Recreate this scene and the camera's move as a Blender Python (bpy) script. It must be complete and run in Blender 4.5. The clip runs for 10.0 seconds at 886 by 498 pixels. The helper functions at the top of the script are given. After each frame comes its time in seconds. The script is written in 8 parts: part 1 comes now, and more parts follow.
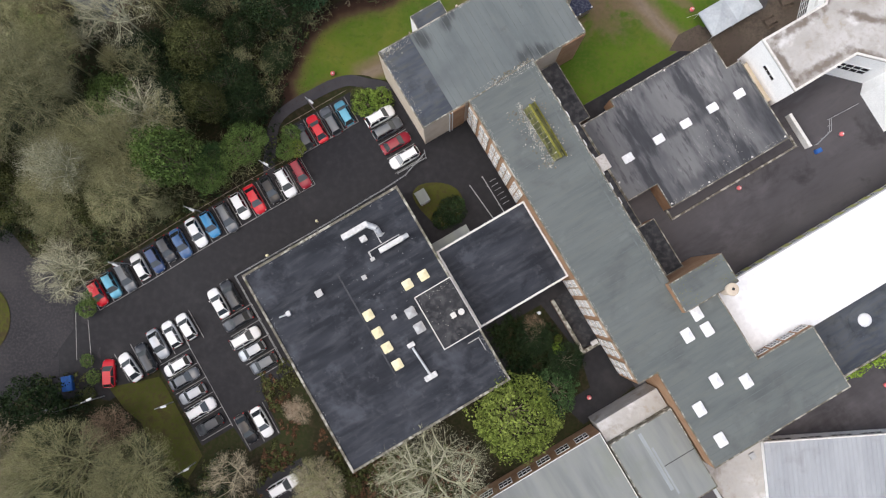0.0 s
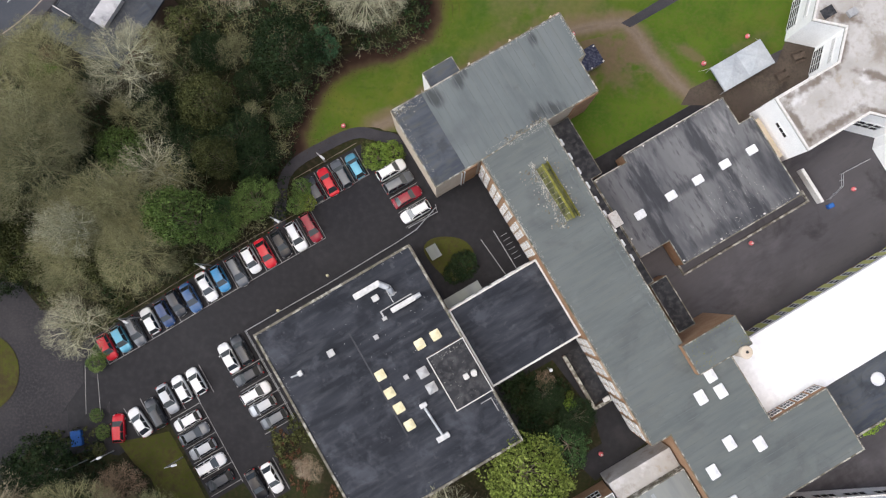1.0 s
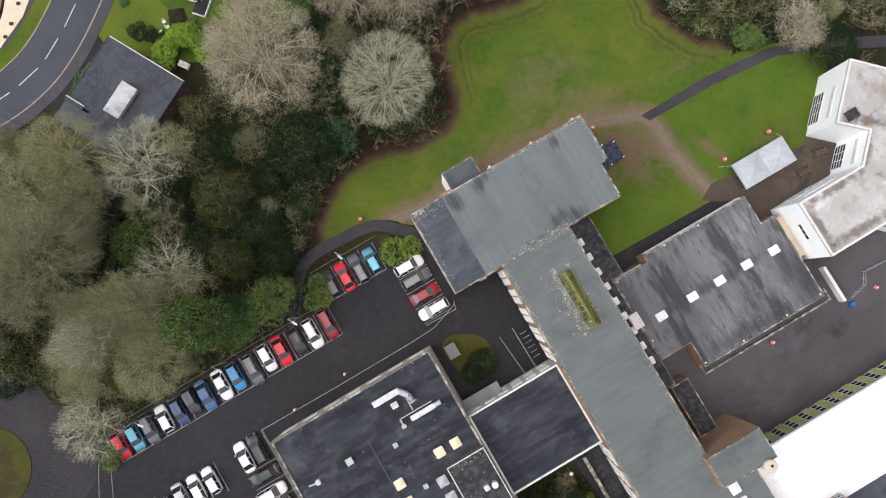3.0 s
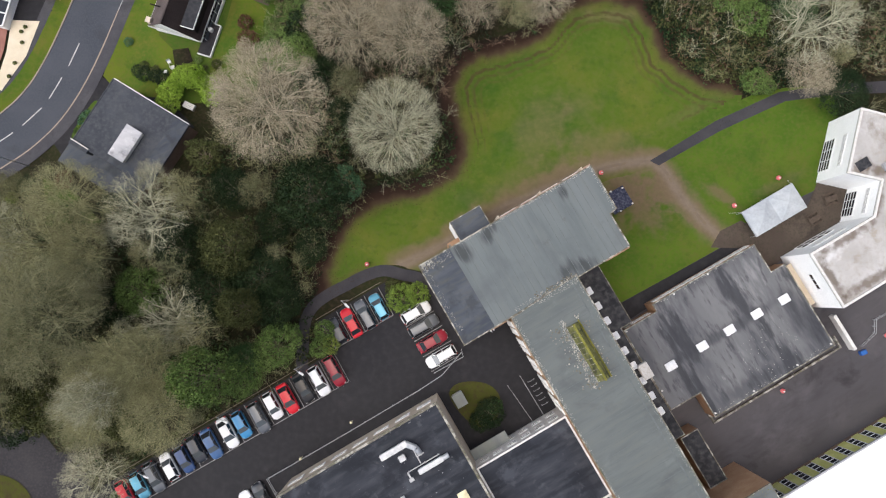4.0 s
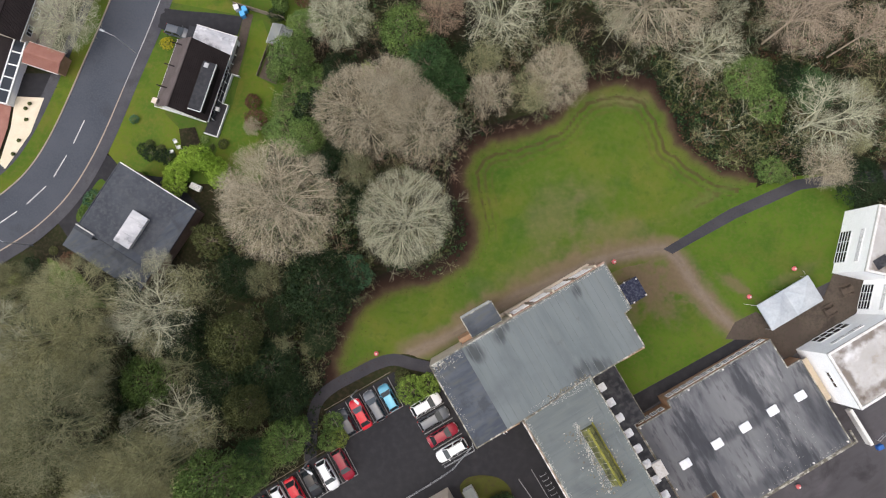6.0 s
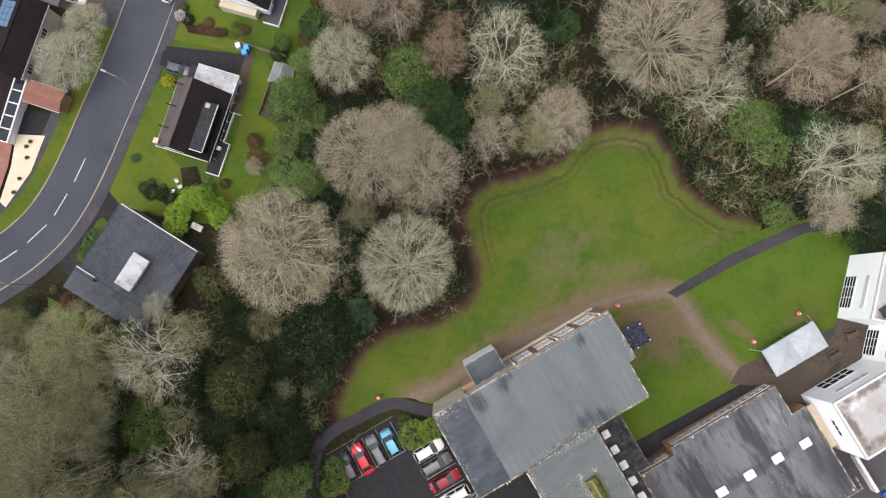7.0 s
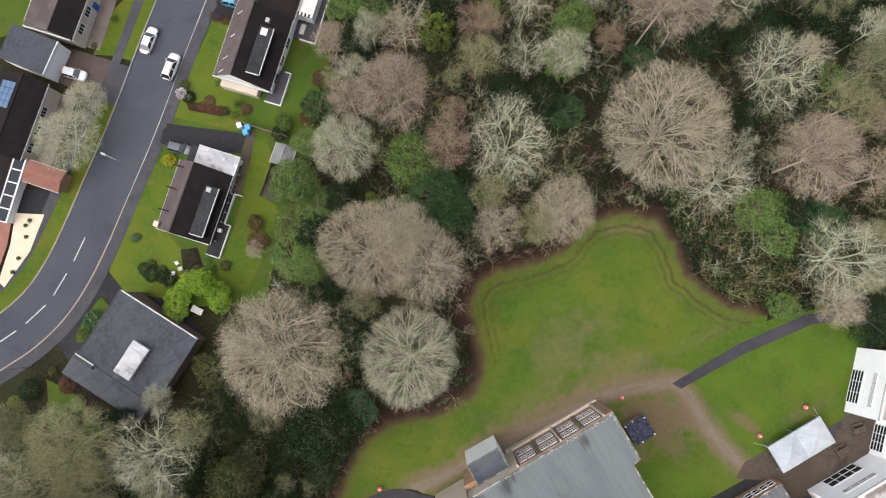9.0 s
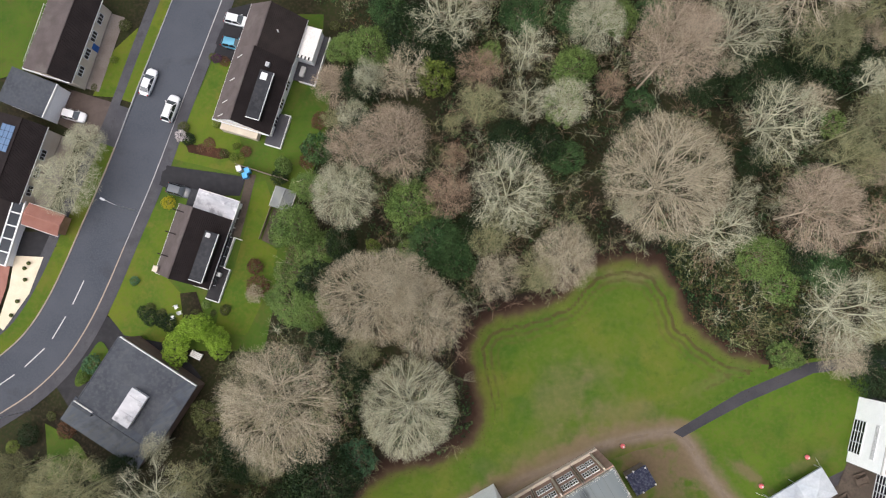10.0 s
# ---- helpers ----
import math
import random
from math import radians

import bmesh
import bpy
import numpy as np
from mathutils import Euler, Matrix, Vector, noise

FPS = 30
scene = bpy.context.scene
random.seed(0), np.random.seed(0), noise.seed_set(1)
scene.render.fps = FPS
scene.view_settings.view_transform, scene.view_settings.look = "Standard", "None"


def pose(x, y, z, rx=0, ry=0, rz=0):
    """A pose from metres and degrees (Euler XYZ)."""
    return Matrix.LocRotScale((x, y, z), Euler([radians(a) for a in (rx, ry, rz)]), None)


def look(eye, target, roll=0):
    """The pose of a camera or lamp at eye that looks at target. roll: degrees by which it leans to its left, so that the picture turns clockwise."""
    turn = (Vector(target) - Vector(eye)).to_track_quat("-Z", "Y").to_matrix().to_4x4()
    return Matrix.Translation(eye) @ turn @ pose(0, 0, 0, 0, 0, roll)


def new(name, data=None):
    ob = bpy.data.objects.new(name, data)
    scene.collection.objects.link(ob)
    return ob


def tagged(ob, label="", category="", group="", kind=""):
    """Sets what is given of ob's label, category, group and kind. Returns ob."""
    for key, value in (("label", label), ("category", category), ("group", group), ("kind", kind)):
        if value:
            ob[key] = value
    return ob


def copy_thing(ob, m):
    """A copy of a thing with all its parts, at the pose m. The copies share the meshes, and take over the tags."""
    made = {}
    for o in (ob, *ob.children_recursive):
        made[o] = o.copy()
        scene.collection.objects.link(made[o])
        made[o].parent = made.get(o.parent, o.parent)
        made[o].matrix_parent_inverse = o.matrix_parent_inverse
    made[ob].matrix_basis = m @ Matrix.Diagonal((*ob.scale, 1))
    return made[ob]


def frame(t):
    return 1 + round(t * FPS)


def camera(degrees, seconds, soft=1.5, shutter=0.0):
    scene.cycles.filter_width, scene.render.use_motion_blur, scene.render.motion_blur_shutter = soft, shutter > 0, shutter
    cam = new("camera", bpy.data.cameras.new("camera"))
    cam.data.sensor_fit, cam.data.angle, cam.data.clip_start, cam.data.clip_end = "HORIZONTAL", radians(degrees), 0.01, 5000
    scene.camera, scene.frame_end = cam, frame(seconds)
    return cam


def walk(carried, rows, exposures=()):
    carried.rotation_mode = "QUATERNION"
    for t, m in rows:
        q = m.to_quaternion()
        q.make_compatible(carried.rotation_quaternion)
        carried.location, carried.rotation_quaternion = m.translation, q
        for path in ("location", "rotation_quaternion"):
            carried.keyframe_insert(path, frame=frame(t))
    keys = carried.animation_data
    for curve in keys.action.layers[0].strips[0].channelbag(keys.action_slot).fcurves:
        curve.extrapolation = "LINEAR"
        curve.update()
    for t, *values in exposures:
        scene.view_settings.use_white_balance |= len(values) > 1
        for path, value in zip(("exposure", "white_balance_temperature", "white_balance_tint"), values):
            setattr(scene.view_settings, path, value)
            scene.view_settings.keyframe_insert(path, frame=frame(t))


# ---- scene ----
cam = camera(70.0, 10.0, 1.2)
# seconds, eye x, y, z in metres, turn about x, y, z in degrees: a drone that looks almost straight down
ROWS = [
    (0.0, 0.00, -0.00, 91.54, 3.82, 0.49, 0.02),
    (0.5, -0.92, 3.91, 91.69, 3.90, 0.45, 0.06),
    (1.0, -1.76, 7.64, 91.79, 3.97, 0.40, 0.08),
    (1.5, -2.55, 11.21, 91.85, 4.02, 0.35, 0.10),
    (2.0, -3.28, 14.53, 91.87, 4.04, 0.31, 0.10),
    (2.5, -3.99, 17.99, 91.86, 4.08, 0.28, 0.12),
    (4.0, -5.80, 28.08, 91.57, 4.14, 0.21, 0.24),
    (4.5, -6.32, 31.38, 91.46, 4.17, 0.18, 0.25),
    (5.0, -6.80, 34.59, 91.35, 4.19, 0.16, 0.27),
    (5.5, -7.18, 37.76, 91.25, 4.21, 0.15, 0.31),
    (7.0, -7.88, 46.97, 91.14, 4.32, 0.16, 0.41),
    (7.5, -8.02, 50.07, 91.13, 4.36, 0.17, 0.45),
    (8.0, -8.12, 53.14, 91.13, 4.41, 0.19, 0.50),
    (8.5, -8.19, 56.27, 91.15, 4.47, 0.20, 0.54),
    (9.0, -8.24, 59.45, 91.18, 4.53, 0.22, 0.57),
    (9.5, -8.24, 62.68, 91.25, 4.60, 0.25, 0.59),
    (10.0, -8.21, 65.98, 91.37, 4.69, 0.28, 0.61),
]
walk(cam, [(t, pose(x, y, z, rx, ry, rz)) for t, x, y, z, rx, ry, rz in ROWS], exposures=[(0.0, 0.10, 6250, 10), (5.0, 0.19, 6250, 10), (10.0, 0.34, 6300, 10)])

# ---- light: an overcast winter day ----
world = bpy.data.worlds.new("overcast_sky")
scene.world = world
world.use_nodes = True
wn = world.node_tree.nodes
sky = wn.new("ShaderNodeTexSky")
sky.sky_type = "NISHITA"
sky.sun_disc = False
sky.sun_elevation, sky.sun_rotation = radians(86), radians(250)
sky.air_density, sky.dust_density, sky.ozone_density = 1.2, 7.0, 0.6
wn["Background"].inputs["Strength"].default_value = 0.128
world.node_tree.links.new(sky.outputs[0], wn["Background"].inputs["Color"])
sun = new("sun", bpy.data.lights.new("sun", "SUN"))
sun.data.energy, sun.data.angle, sun.data.color = 2.35, radians(50), (1.0, 0.97, 0.93)
sun.matrix_world = look((-72, -26, 56), (0, 0, 0))


# ---- materials ----
def material(name, colours, rough=0.8, scale=1.0, fine=12.0, stretch=(1, 1, 1), turn=0.0, bump=0.2, metal=0.0, contrast=(0.35, 0.65), island=0.0, local=False, spec=0.1, patches=(), patch_colour=(0.12, 0.095, 0.045), stains=(), flow=0.0, strips=()):
    """Two noises mix two or three colours; a third gives relief. scale and fine: features per metre."""
    m = bpy.data.materials.new(name)
    m.use_nodes = True
    n, k = m.node_tree.nodes, m.node_tree.links
    b = n["Principled BSDF"]
    b.inputs["Roughness"].default_value, b.inputs["Metallic"].default_value = rough, metal
    b.inputs["Specular IOR Level"].default_value = spec
    if local:
        src = n.new("ShaderNodeTexCoord").outputs["Object"]
    else:
        src = n.new("ShaderNodeNewGeometry").outputs["Position"]
    mp = n.new("ShaderNodeMapping")
    mp.inputs["Rotation"].default_value = (0, 0, radians(-turn))
    mp.inputs["Scale"].default_value = stretch
    k.new(src, mp.inputs["Vector"])
    if turn:
        mp.vector_type = "TEXTURE"
        mp.inputs["Rotation"].default_value = (0, 0, radians(turn))
        mp.inputs["Scale"].default_value = [1 / s for s in stretch]

    def noise_tex(sc, detail):
        t = n.new("ShaderNodeTexNoise")
        t.inputs["Scale"].default_value, t.inputs["Detail"].default_value = sc, detail
        k.new(mp.outputs[0], t.inputs["Vector"])
        return t.outputs["Fac"]

    def ramp(value, lo, hi):
        r = n.new("ShaderNodeMapRange")
        r.inputs["From Min"].default_value, r.inputs["From Max"].default_value = lo, hi
        k.new(value, r.inputs["Value"])
        return r.outputs[0]

    def mix(fac, a, c):
        x = n.new("ShaderNodeMix")
        x.data_type = "RGBA"
        k.new(fac, x.inputs[0])
        for sock, val in ((x.inputs[6], a), (x.inputs[7], c)):
            if isinstance(val, tuple):
                sock.default_value = (*val, 1)
            else:
                k.new(val, sock)
        return x.outputs[2]

    big, small = noise_tex(scale, 3), noise_tex(fine, 4)
    colour = mix(ramp(big, *contrast), colours[0], colours[1])
    if len(colours) > 2:
        colour = mix(ramp(small, 0.45, 0.75), colour, colours[2])
    for s_colour, s_scale, s_lo, s_hi, s_amount in stains:
        t = n.new("ShaderNodeTexNoise")
        t.inputs["Scale"].default_value, t.inputs["Detail"].default_value, t.inputs["Roughness"].default_value = s_scale * (flow or 1.0), 6, 0.62
        t.inputs["Distortion"].default_value = 0.15 if flow else 0.3
        k.new(mp.outputs[0] if flow else src, t.inputs["Vector"])
        r = n.new("ShaderNodeMapRange")
        r.interpolation_type = "SMOOTHSTEP"
        for nm, val in (("From Min", s_lo), ("From Max", s_hi), ("To Min", 0.0), ("To Max", s_amount)):
            r.inputs[nm].default_value = val
        k.new(t.outputs["Fac"], r.inputs["Value"])
        colour = mix(r.outputs[0], colour, s_colour)
    if patches:
        jit = noise_tex(scale * 4 + 0.2, 5)
        for px, py, rx, ry, ang, amount in patches:
            pm = n.new("ShaderNodeMapping")
            pm.vector_type = "TEXTURE"
            pm.inputs["Location"].default_value = (px, py, 0)
            pm.inputs["Rotation"].default_value = (0, 0, radians(ang))
            pm.inputs["Scale"].default_value = (rx, ry, 1e6)
            k.new(src, pm.inputs["Vector"])
            ln = n.new("ShaderNodeVectorMath")
            ln.operation = "LENGTH"
            k.new(pm.outputs[0], ln.inputs[0])
            ad = n.new("ShaderNodeMath")
            ad.operation = "MULTIPLY_ADD"
            k.new(jit, ad.inputs[0])
            ad.inputs[1].default_value = 1.6
            k.new(ln.outputs["Value"], ad.inputs[2])
            r = n.new("ShaderNodeMapRange")
            r.interpolation_type = "SMOOTHSTEP"
            for nm, val in (("From Min", 1.9), ("From Max", 1.0), ("To Min", 0.0), ("To Max", amount)):
                r.inputs[nm].default_value = val
            k.new(ad.outputs[0], r.inputs["Value"])
            colour = mix(r.outputs[0], colour, patch_colour)
    if strips:
        rough_edge = noise_tex(0.45, 6)
    for attr, lo, hi, s_colour, amount, wobble in strips:
        at = n.new("ShaderNodeAttribute")
        at.attribute_name = attr
        ad = n.new("ShaderNodeMath")
        ad.operation = "MULTIPLY_ADD"
        k.new(rough_edge, ad.inputs[0])
        ad.inputs[1].default_value = wobble
        k.new(at.outputs["Fac"], ad.inputs[2])
        r = n.new("ShaderNodeMapRange")
        r.interpolation_type = "SMOOTHSTEP"
        for nm, val in (("From Min", lo + wobble / 2), ("From Max", hi + wobble / 2), ("To Min", amount), ("To Max", 0.0)):
            r.inputs[nm].default_value = val
        k.new(ad.outputs[0], r.inputs["Value"])
        colour = mix(r.outputs[0], colour, s_colour)
    dull = n.new("ShaderNodeHueSaturation")
    v = n.new("ShaderNodeMapRange")
    v.inputs["To Min"].default_value, v.inputs["To Max"].default_value = 0.82, 1.18
    k.new(small, v.inputs["Value"])
    k.new(v.outputs[0], dull.inputs["Value"])
    k.new(colour, dull.inputs["Color"])
    colour = dull.outputs[0]
    if island:
        g = n.new("ShaderNodeNewGeometry")
        v2 = n.new("ShaderNodeMapRange")
        v2.inputs["To Min"].default_value, v2.inputs["To Max"].default_value = 1 - island, 1 + island
        k.new(g.outputs["Random Per Island"], v2.inputs["Value"])
        h2 = n.new("ShaderNodeHueSaturation")
        k.new(v2.outputs[0], h2.inputs["Value"])
        k.new(colour, h2.inputs["Color"])
        colour = h2.outputs[0]
    k.new(colour, b.inputs["Base Color"])
    if bump:
        bp = n.new("ShaderNodeBump")
        bp.inputs["Strength"].default_value, bp.inputs["Distance"].default_value = bump, 0.05
        k.new(small, bp.inputs["Height"])
        k.new(bp.outputs[0], b.inputs["Normal"])
    return m


def plain(name, colour, rough=0.5, metal=0.0, coat=0.0, spec=0.4):
    m = bpy.data.materials.new(name)
    m.use_nodes = True
    b = m.node_tree.nodes["Principled BSDF"]
    b.inputs["Base Color"].default_value = (*colour, 1)
    b.inputs["Roughness"].default_value, b.inputs["Metallic"].default_value = rough, metal
    b.inputs["Coat Weight"].default_value, b.inputs["Specular IOR Level"].default_value = coat, spec
    return m


A = 30.4  # the turn of the school's walls, in degrees
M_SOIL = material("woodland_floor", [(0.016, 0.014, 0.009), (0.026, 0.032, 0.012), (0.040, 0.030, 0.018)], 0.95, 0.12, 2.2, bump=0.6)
M_LITTER = material("leaf_litter", [(0.030, 0.016, 0.011), (0.070, 0.030, 0.020), (0.034, 0.022, 0.012)], 0.95, 0.35, 3.0, bump=0.6)
WEAR = [(8, 52.5, 7.5, 4.6, 60, 0.38), (14, 56, 4, 3, 20, 0.25), (-9.5, 33.8, 5, 1.9, 26, 0.8), (-4, 37.6, 6.5, 2.6, 29, 0.95), (3, 41.2, 6.5, 2.8, 27, 0.95), (10, 44.8, 6.5, 2.6, 25, 0.95), (17, 47.3, 6, 2.2, 12, 0.95), (23, 48.1, 5, 2.0, 2, 1.0), (5, 44.2, 13, 4.0, 27, 0.3), (17, 50, 8, 3.5, 8, 0.4), (30, 55, 7, 1.2, 28, 0.2), (-12, 33.6, 4, 1.6, 20, 0.5), (19, 70, 7, 1.6, 0, 0.5)]
PATH_STRIPS = [("path", 0.5, 2.6, (0.150, 0.116, 0.072), 0.70, 1.6), ("path", 0.1, 1.2, (0.180, 0.142, 0.108), 0.9, 0.9)]
RING_STRIPS = [("ring_outer", 0.12, 0.42, (0.066, 0.050, 0.022), 0.8, 0.1), ("ring_inner", 0.10, 0.40, (0.072, 0.064, 0.022), 0.7, 0.1), ("ring_last", 0.08, 0.36, (0.084, 0.080, 0.022), 0.5, 0.1)]
# leaf litter along the edge, its browns darkened outwards to paint the trees' shade
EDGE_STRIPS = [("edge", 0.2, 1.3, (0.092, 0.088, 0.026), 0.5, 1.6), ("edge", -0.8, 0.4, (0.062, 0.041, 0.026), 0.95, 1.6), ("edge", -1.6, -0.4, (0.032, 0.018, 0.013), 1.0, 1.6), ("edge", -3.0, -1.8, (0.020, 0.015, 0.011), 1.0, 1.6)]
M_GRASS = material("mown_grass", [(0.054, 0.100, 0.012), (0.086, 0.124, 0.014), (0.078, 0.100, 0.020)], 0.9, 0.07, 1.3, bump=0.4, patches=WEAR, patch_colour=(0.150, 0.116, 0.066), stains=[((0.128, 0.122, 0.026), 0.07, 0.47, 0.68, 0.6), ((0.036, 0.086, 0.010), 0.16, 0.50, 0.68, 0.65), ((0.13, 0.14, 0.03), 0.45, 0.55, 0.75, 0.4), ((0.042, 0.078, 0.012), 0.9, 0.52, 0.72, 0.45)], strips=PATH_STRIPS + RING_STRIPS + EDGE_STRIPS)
M_GARDEN = material("garden_grass", [(0.058, 0.106, 0.012), (0.104, 0.134, 0.014), (0.090, 0.100, 0.020)], 0.9, 0.14, 1.8, bump=0.4, stains=[((0.120, 0.112, 0.024), 0.18, 0.50, 0.68, 0.6), ((0.036, 0.084, 0.010), 0.3, 0.52, 0.70, 0.5)])
WEAR_B = [(20.6, 43.6, 6.5, 4.2, -25, 0.95), (26.0, 43.6, 5, 3.0, -40, 0.95), (23.0, 40.0, 5, 3.0, -30, 0.6), (26.3, 45.4, 4.4, 1.5, -62, 0.9), (28.8, 41.4, 5.0, 1.5, -58, 0.9), (31.8, 38.0, 4.6, 1.7, -47, 0.9), (24.4, 47.4, 3.0, 1.8, -30, 0.9), (19.0, 38.0, 2.5, 2.5, 0, 0.5), (34, 42.5, 4.5, 1.2, -35, 0.7), (42, 44.0, 5, 1.2, 25, 0.35)]
M_GRASS_WET = material("lush_grass", [(0.052, 0.104, 0.011), (0.080, 0.128, 0.014), (0.080, 0.098, 0.020)], 0.9, 0.16, 2.0, bump=0.4, patches=WEAR_B, patch_colour=(0.138, 0.102, 0.062), stains=[((0.095, 0.100, 0.020), 0.12, 0.52, 0.70, 0.45), ((0.034, 0.080, 0.010), 0.25, 0.54, 0.70, 0.45), ((0.048, 0.084, 0.014), 0.9, 0.52, 0.72, 0.4)], strips=PATH_STRIPS)
# garden grass again, darkened so that the colour carries the shade
M_GARDEN_SHADE = material("shaded_garden_grass", [(0.044, 0.090, 0.012), (0.070, 0.112, 0.014), (0.066, 0.080, 0.018)], 0.9, 0.16, 2.0, bump=0.4, stains=[((0.085, 0.080, 0.024), 0.2, 0.50, 0.70, 0.6), ((0.030, 0.066, 0.010), 0.3, 0.52, 0.70, 0.5)])
M_MUD = material("worn_earth", [(0.160, 0.126, 0.094), (0.190, 0.150, 0.114), (0.150, 0.116, 0.074)], 0.95, 0.4, 1.5, bump=0.3)
M_MOSSY = material("mossy_shaded_grass", [(0.048, 0.056, 0.012), (0.076, 0.080, 0.018), (0.050, 0.040, 0.022)], 0.95, 0.25, 2.0, bump=0.4, stains=[((0.045, 0.033, 0.020), 0.25, 0.5, 0.68, 0.8)])
M_TARMAC = material("wet_tarmac", [(0.021, 0.0205, 0.0235), (0.025, 0.0245, 0.0275), (0.027, 0.0265, 0.029)], 0.6, 0.06, 1.2, bump=0.05, stains=[((0.044, 0.042, 0.045), 0.10, 0.50, 0.70, 0.6), ((0.013, 0.013, 0.015), 0.2, 0.56, 0.72, 0.5)])
M_TARMAC_OLD = material("old_tarmac", [(0.030, 0.029, 0.033), (0.040, 0.038, 0.042), (0.048, 0.045, 0.047)], 0.75, 0.12, 3.0, bump=0.12, stains=[((0.055, 0.052, 0.054), 0.12, 0.54, 0.72, 0.5)])
# lifted greys and the pale stain paint in the sheen of wet tarmac
M_COURT = material("sheen_toned_court_tarmac", [(0.052, 0.049, 0.053), (0.086, 0.081, 0.086), (0.066, 0.063, 0.068)], 0.6, 0.14, 2.0, bump=0.12, turn=A, stretch=(0.3, 1, 1), stains=[((0.112, 0.104, 0.110), 0.08, 0.47, 0.68, 0.7), ((0.024, 0.023, 0.024), 0.14, 0.56, 0.70, 0.6)])
M_ROAD = material("road_tarmac", [(0.058, 0.066, 0.081), (0.078, 0.085, 0.100), (0.070, 0.073, 0.083)], 0.8, 0.12, 4.0, bump=0.12, stains=[((0.045, 0.048, 0.055), 0.15, 0.55, 0.72, 0.5)])
M_PATH = material("path_tarmac", [(0.040, 0.039, 0.045), (0.055, 0.053, 0.058)], 0.7, 0.3, 5.0, bump=0.2)
M_PAVE = material("pavement", [(0.058, 0.058, 0.066), (0.080, 0.079, 0.086)], 0.85, 0.3, 4.0, bump=0.2, stains=[((0.044, 0.044, 0.049), 0.3, 0.52, 0.7, 0.6)])
M_YARD = material("brown_yard_surface", [(0.074, 0.058, 0.048), (0.104, 0.083, 0.067), (0.055, 0.05, 0.035)], 0.9, 0.2, 3.0, bump=0.2, stains=[((0.035, 0.030, 0.027), 0.2, 0.52, 0.68, 0.7)])
M_FRONT = material("front_paving", [(0.175, 0.150, 0.135), (0.225, 0.200, 0.185), (0.14, 0.12, 0.10)], 0.85, 0.5, 5.0, bump=0.2)
M_KERB_PALE = material("pale_grey_kerb", [(0.30, 0.30, 0.30), (0.40, 0.40, 0.40)], 0.85, 0.5, 6.0, bump=0.2)
M_WHITE_STAINED = material("stained_white_roof", [(0.36, 0.37, 0.40), (0.56, 0.56, 0.58), (0.46, 0.46, 0.48)], 0.7, 0.6, 2.0, stretch=(0.4, 1, 1), turn=-17, bump=0.2, stains=[((0.17, 0.17, 0.18), 0.5, 0.50, 0.66, 0.7), ((0.74, 0.74, 0.75), 0.7, 0.54, 0.68, 0.6)])
M_BIN_BLUE = material("light_blue_plastic", [(0.09, 0.33, 0.62), (0.12, 0.40, 0.70)], 0.4, 1.5, 8.0, bump=0.05)
M_KERB = material("kerb_stone", [(0.30, 0.25, 0.20), (0.36, 0.30, 0.24)], 0.85, 0.5, 6.0, bump=0.2)
M_LINE = material("road_paint", [(0.55, 0.55, 0.54), (0.42, 0.42, 0.41)], 0.7, 1.5, 9.0, bump=0.1)
M_BAY = material("faded_bay_paint", [(0.30, 0.30, 0.30), (0.18, 0.18, 0.18)], 0.7, 1.2, 9.0, bump=0.1)
M_FELT_HALL = material("dark_roof_felt", [(0.021, 0.024, 0.031), (0.038, 0.042, 0.053), (0.052, 0.056, 0.066)], 0.6, 0.45, 1.3, stretch=(0.22, 1.0, 1), turn=A, bump=0.2, stains=[((0.080, 0.087, 0.104), 0.22, 0.50, 0.66, 0.6), ((0.017, 0.019, 0.025), 0.16, 0.50, 0.64, 0.7), ((0.10, 0.105, 0.118), 0.7, 0.58, 0.72, 0.4)])
M_FELT_GREY = material("grey_green_roof_felt", [(0.120, 0.136, 0.136), (0.146, 0.162, 0.160), (0.130, 0.140, 0.132)], 0.65, 0.5, 2.0, stretch=(0.15, 1.0, 1), turn=A, bump=0.2, stains=[((0.088, 0.096, 0.098), 0.16, 0.50, 0.68, 0.55), ((0.19, 0.205, 0.20), 0.35, 0.58, 0.75, 0.4)])
BLOCK_SPOTS = [(*xy0, rx, ry, an, 0.85) for xy0, rx, ry, an in (((-3.6, 33.7), 2.0, 1.3, -35), ((-0.2, 36.2), 1.2, 2.0, -20), ((10.2, 31.4), 1.8, 1.4, 60), ((12.4, 31.9), 1.8, 1.3, 20), ((9.6, 41.6), 0.8, 1.4, 30))]
M_FELT_BLOCK = material("pale_grey_roof_felt", [(0.130, 0.150, 0.153), (0.168, 0.188, 0.190), (0.138, 0.152, 0.150)], 0.65, 0.35, 1.6, stretch=(1.0, 0.16, 1), turn=A, bump=0.2, stains=[((0.105, 0.118, 0.125), 0.13, 0.50, 0.70, 0.6), ((0.20, 0.215, 0.215), 0.5, 0.60, 0.78, 0.4), ((0.095, 0.10, 0.10), 0.6, 0.62, 0.76, 0.5)], patches=BLOCK_SPOTS, patch_colour=(0.055, 0.060, 0.062))
M_FELT_DARK = material("slate_roof_felt", [(0.055, 0.064, 0.082), (0.100, 0.112, 0.128), (0.08, 0.085, 0.08)], 0.6, 0.5, 2.0, stretch=(0.25, 1, 1), turn=A, bump=0.2, stains=[((0.045, 0.050, 0.060), 0.35, 0.48, 0.66, 0.7)])
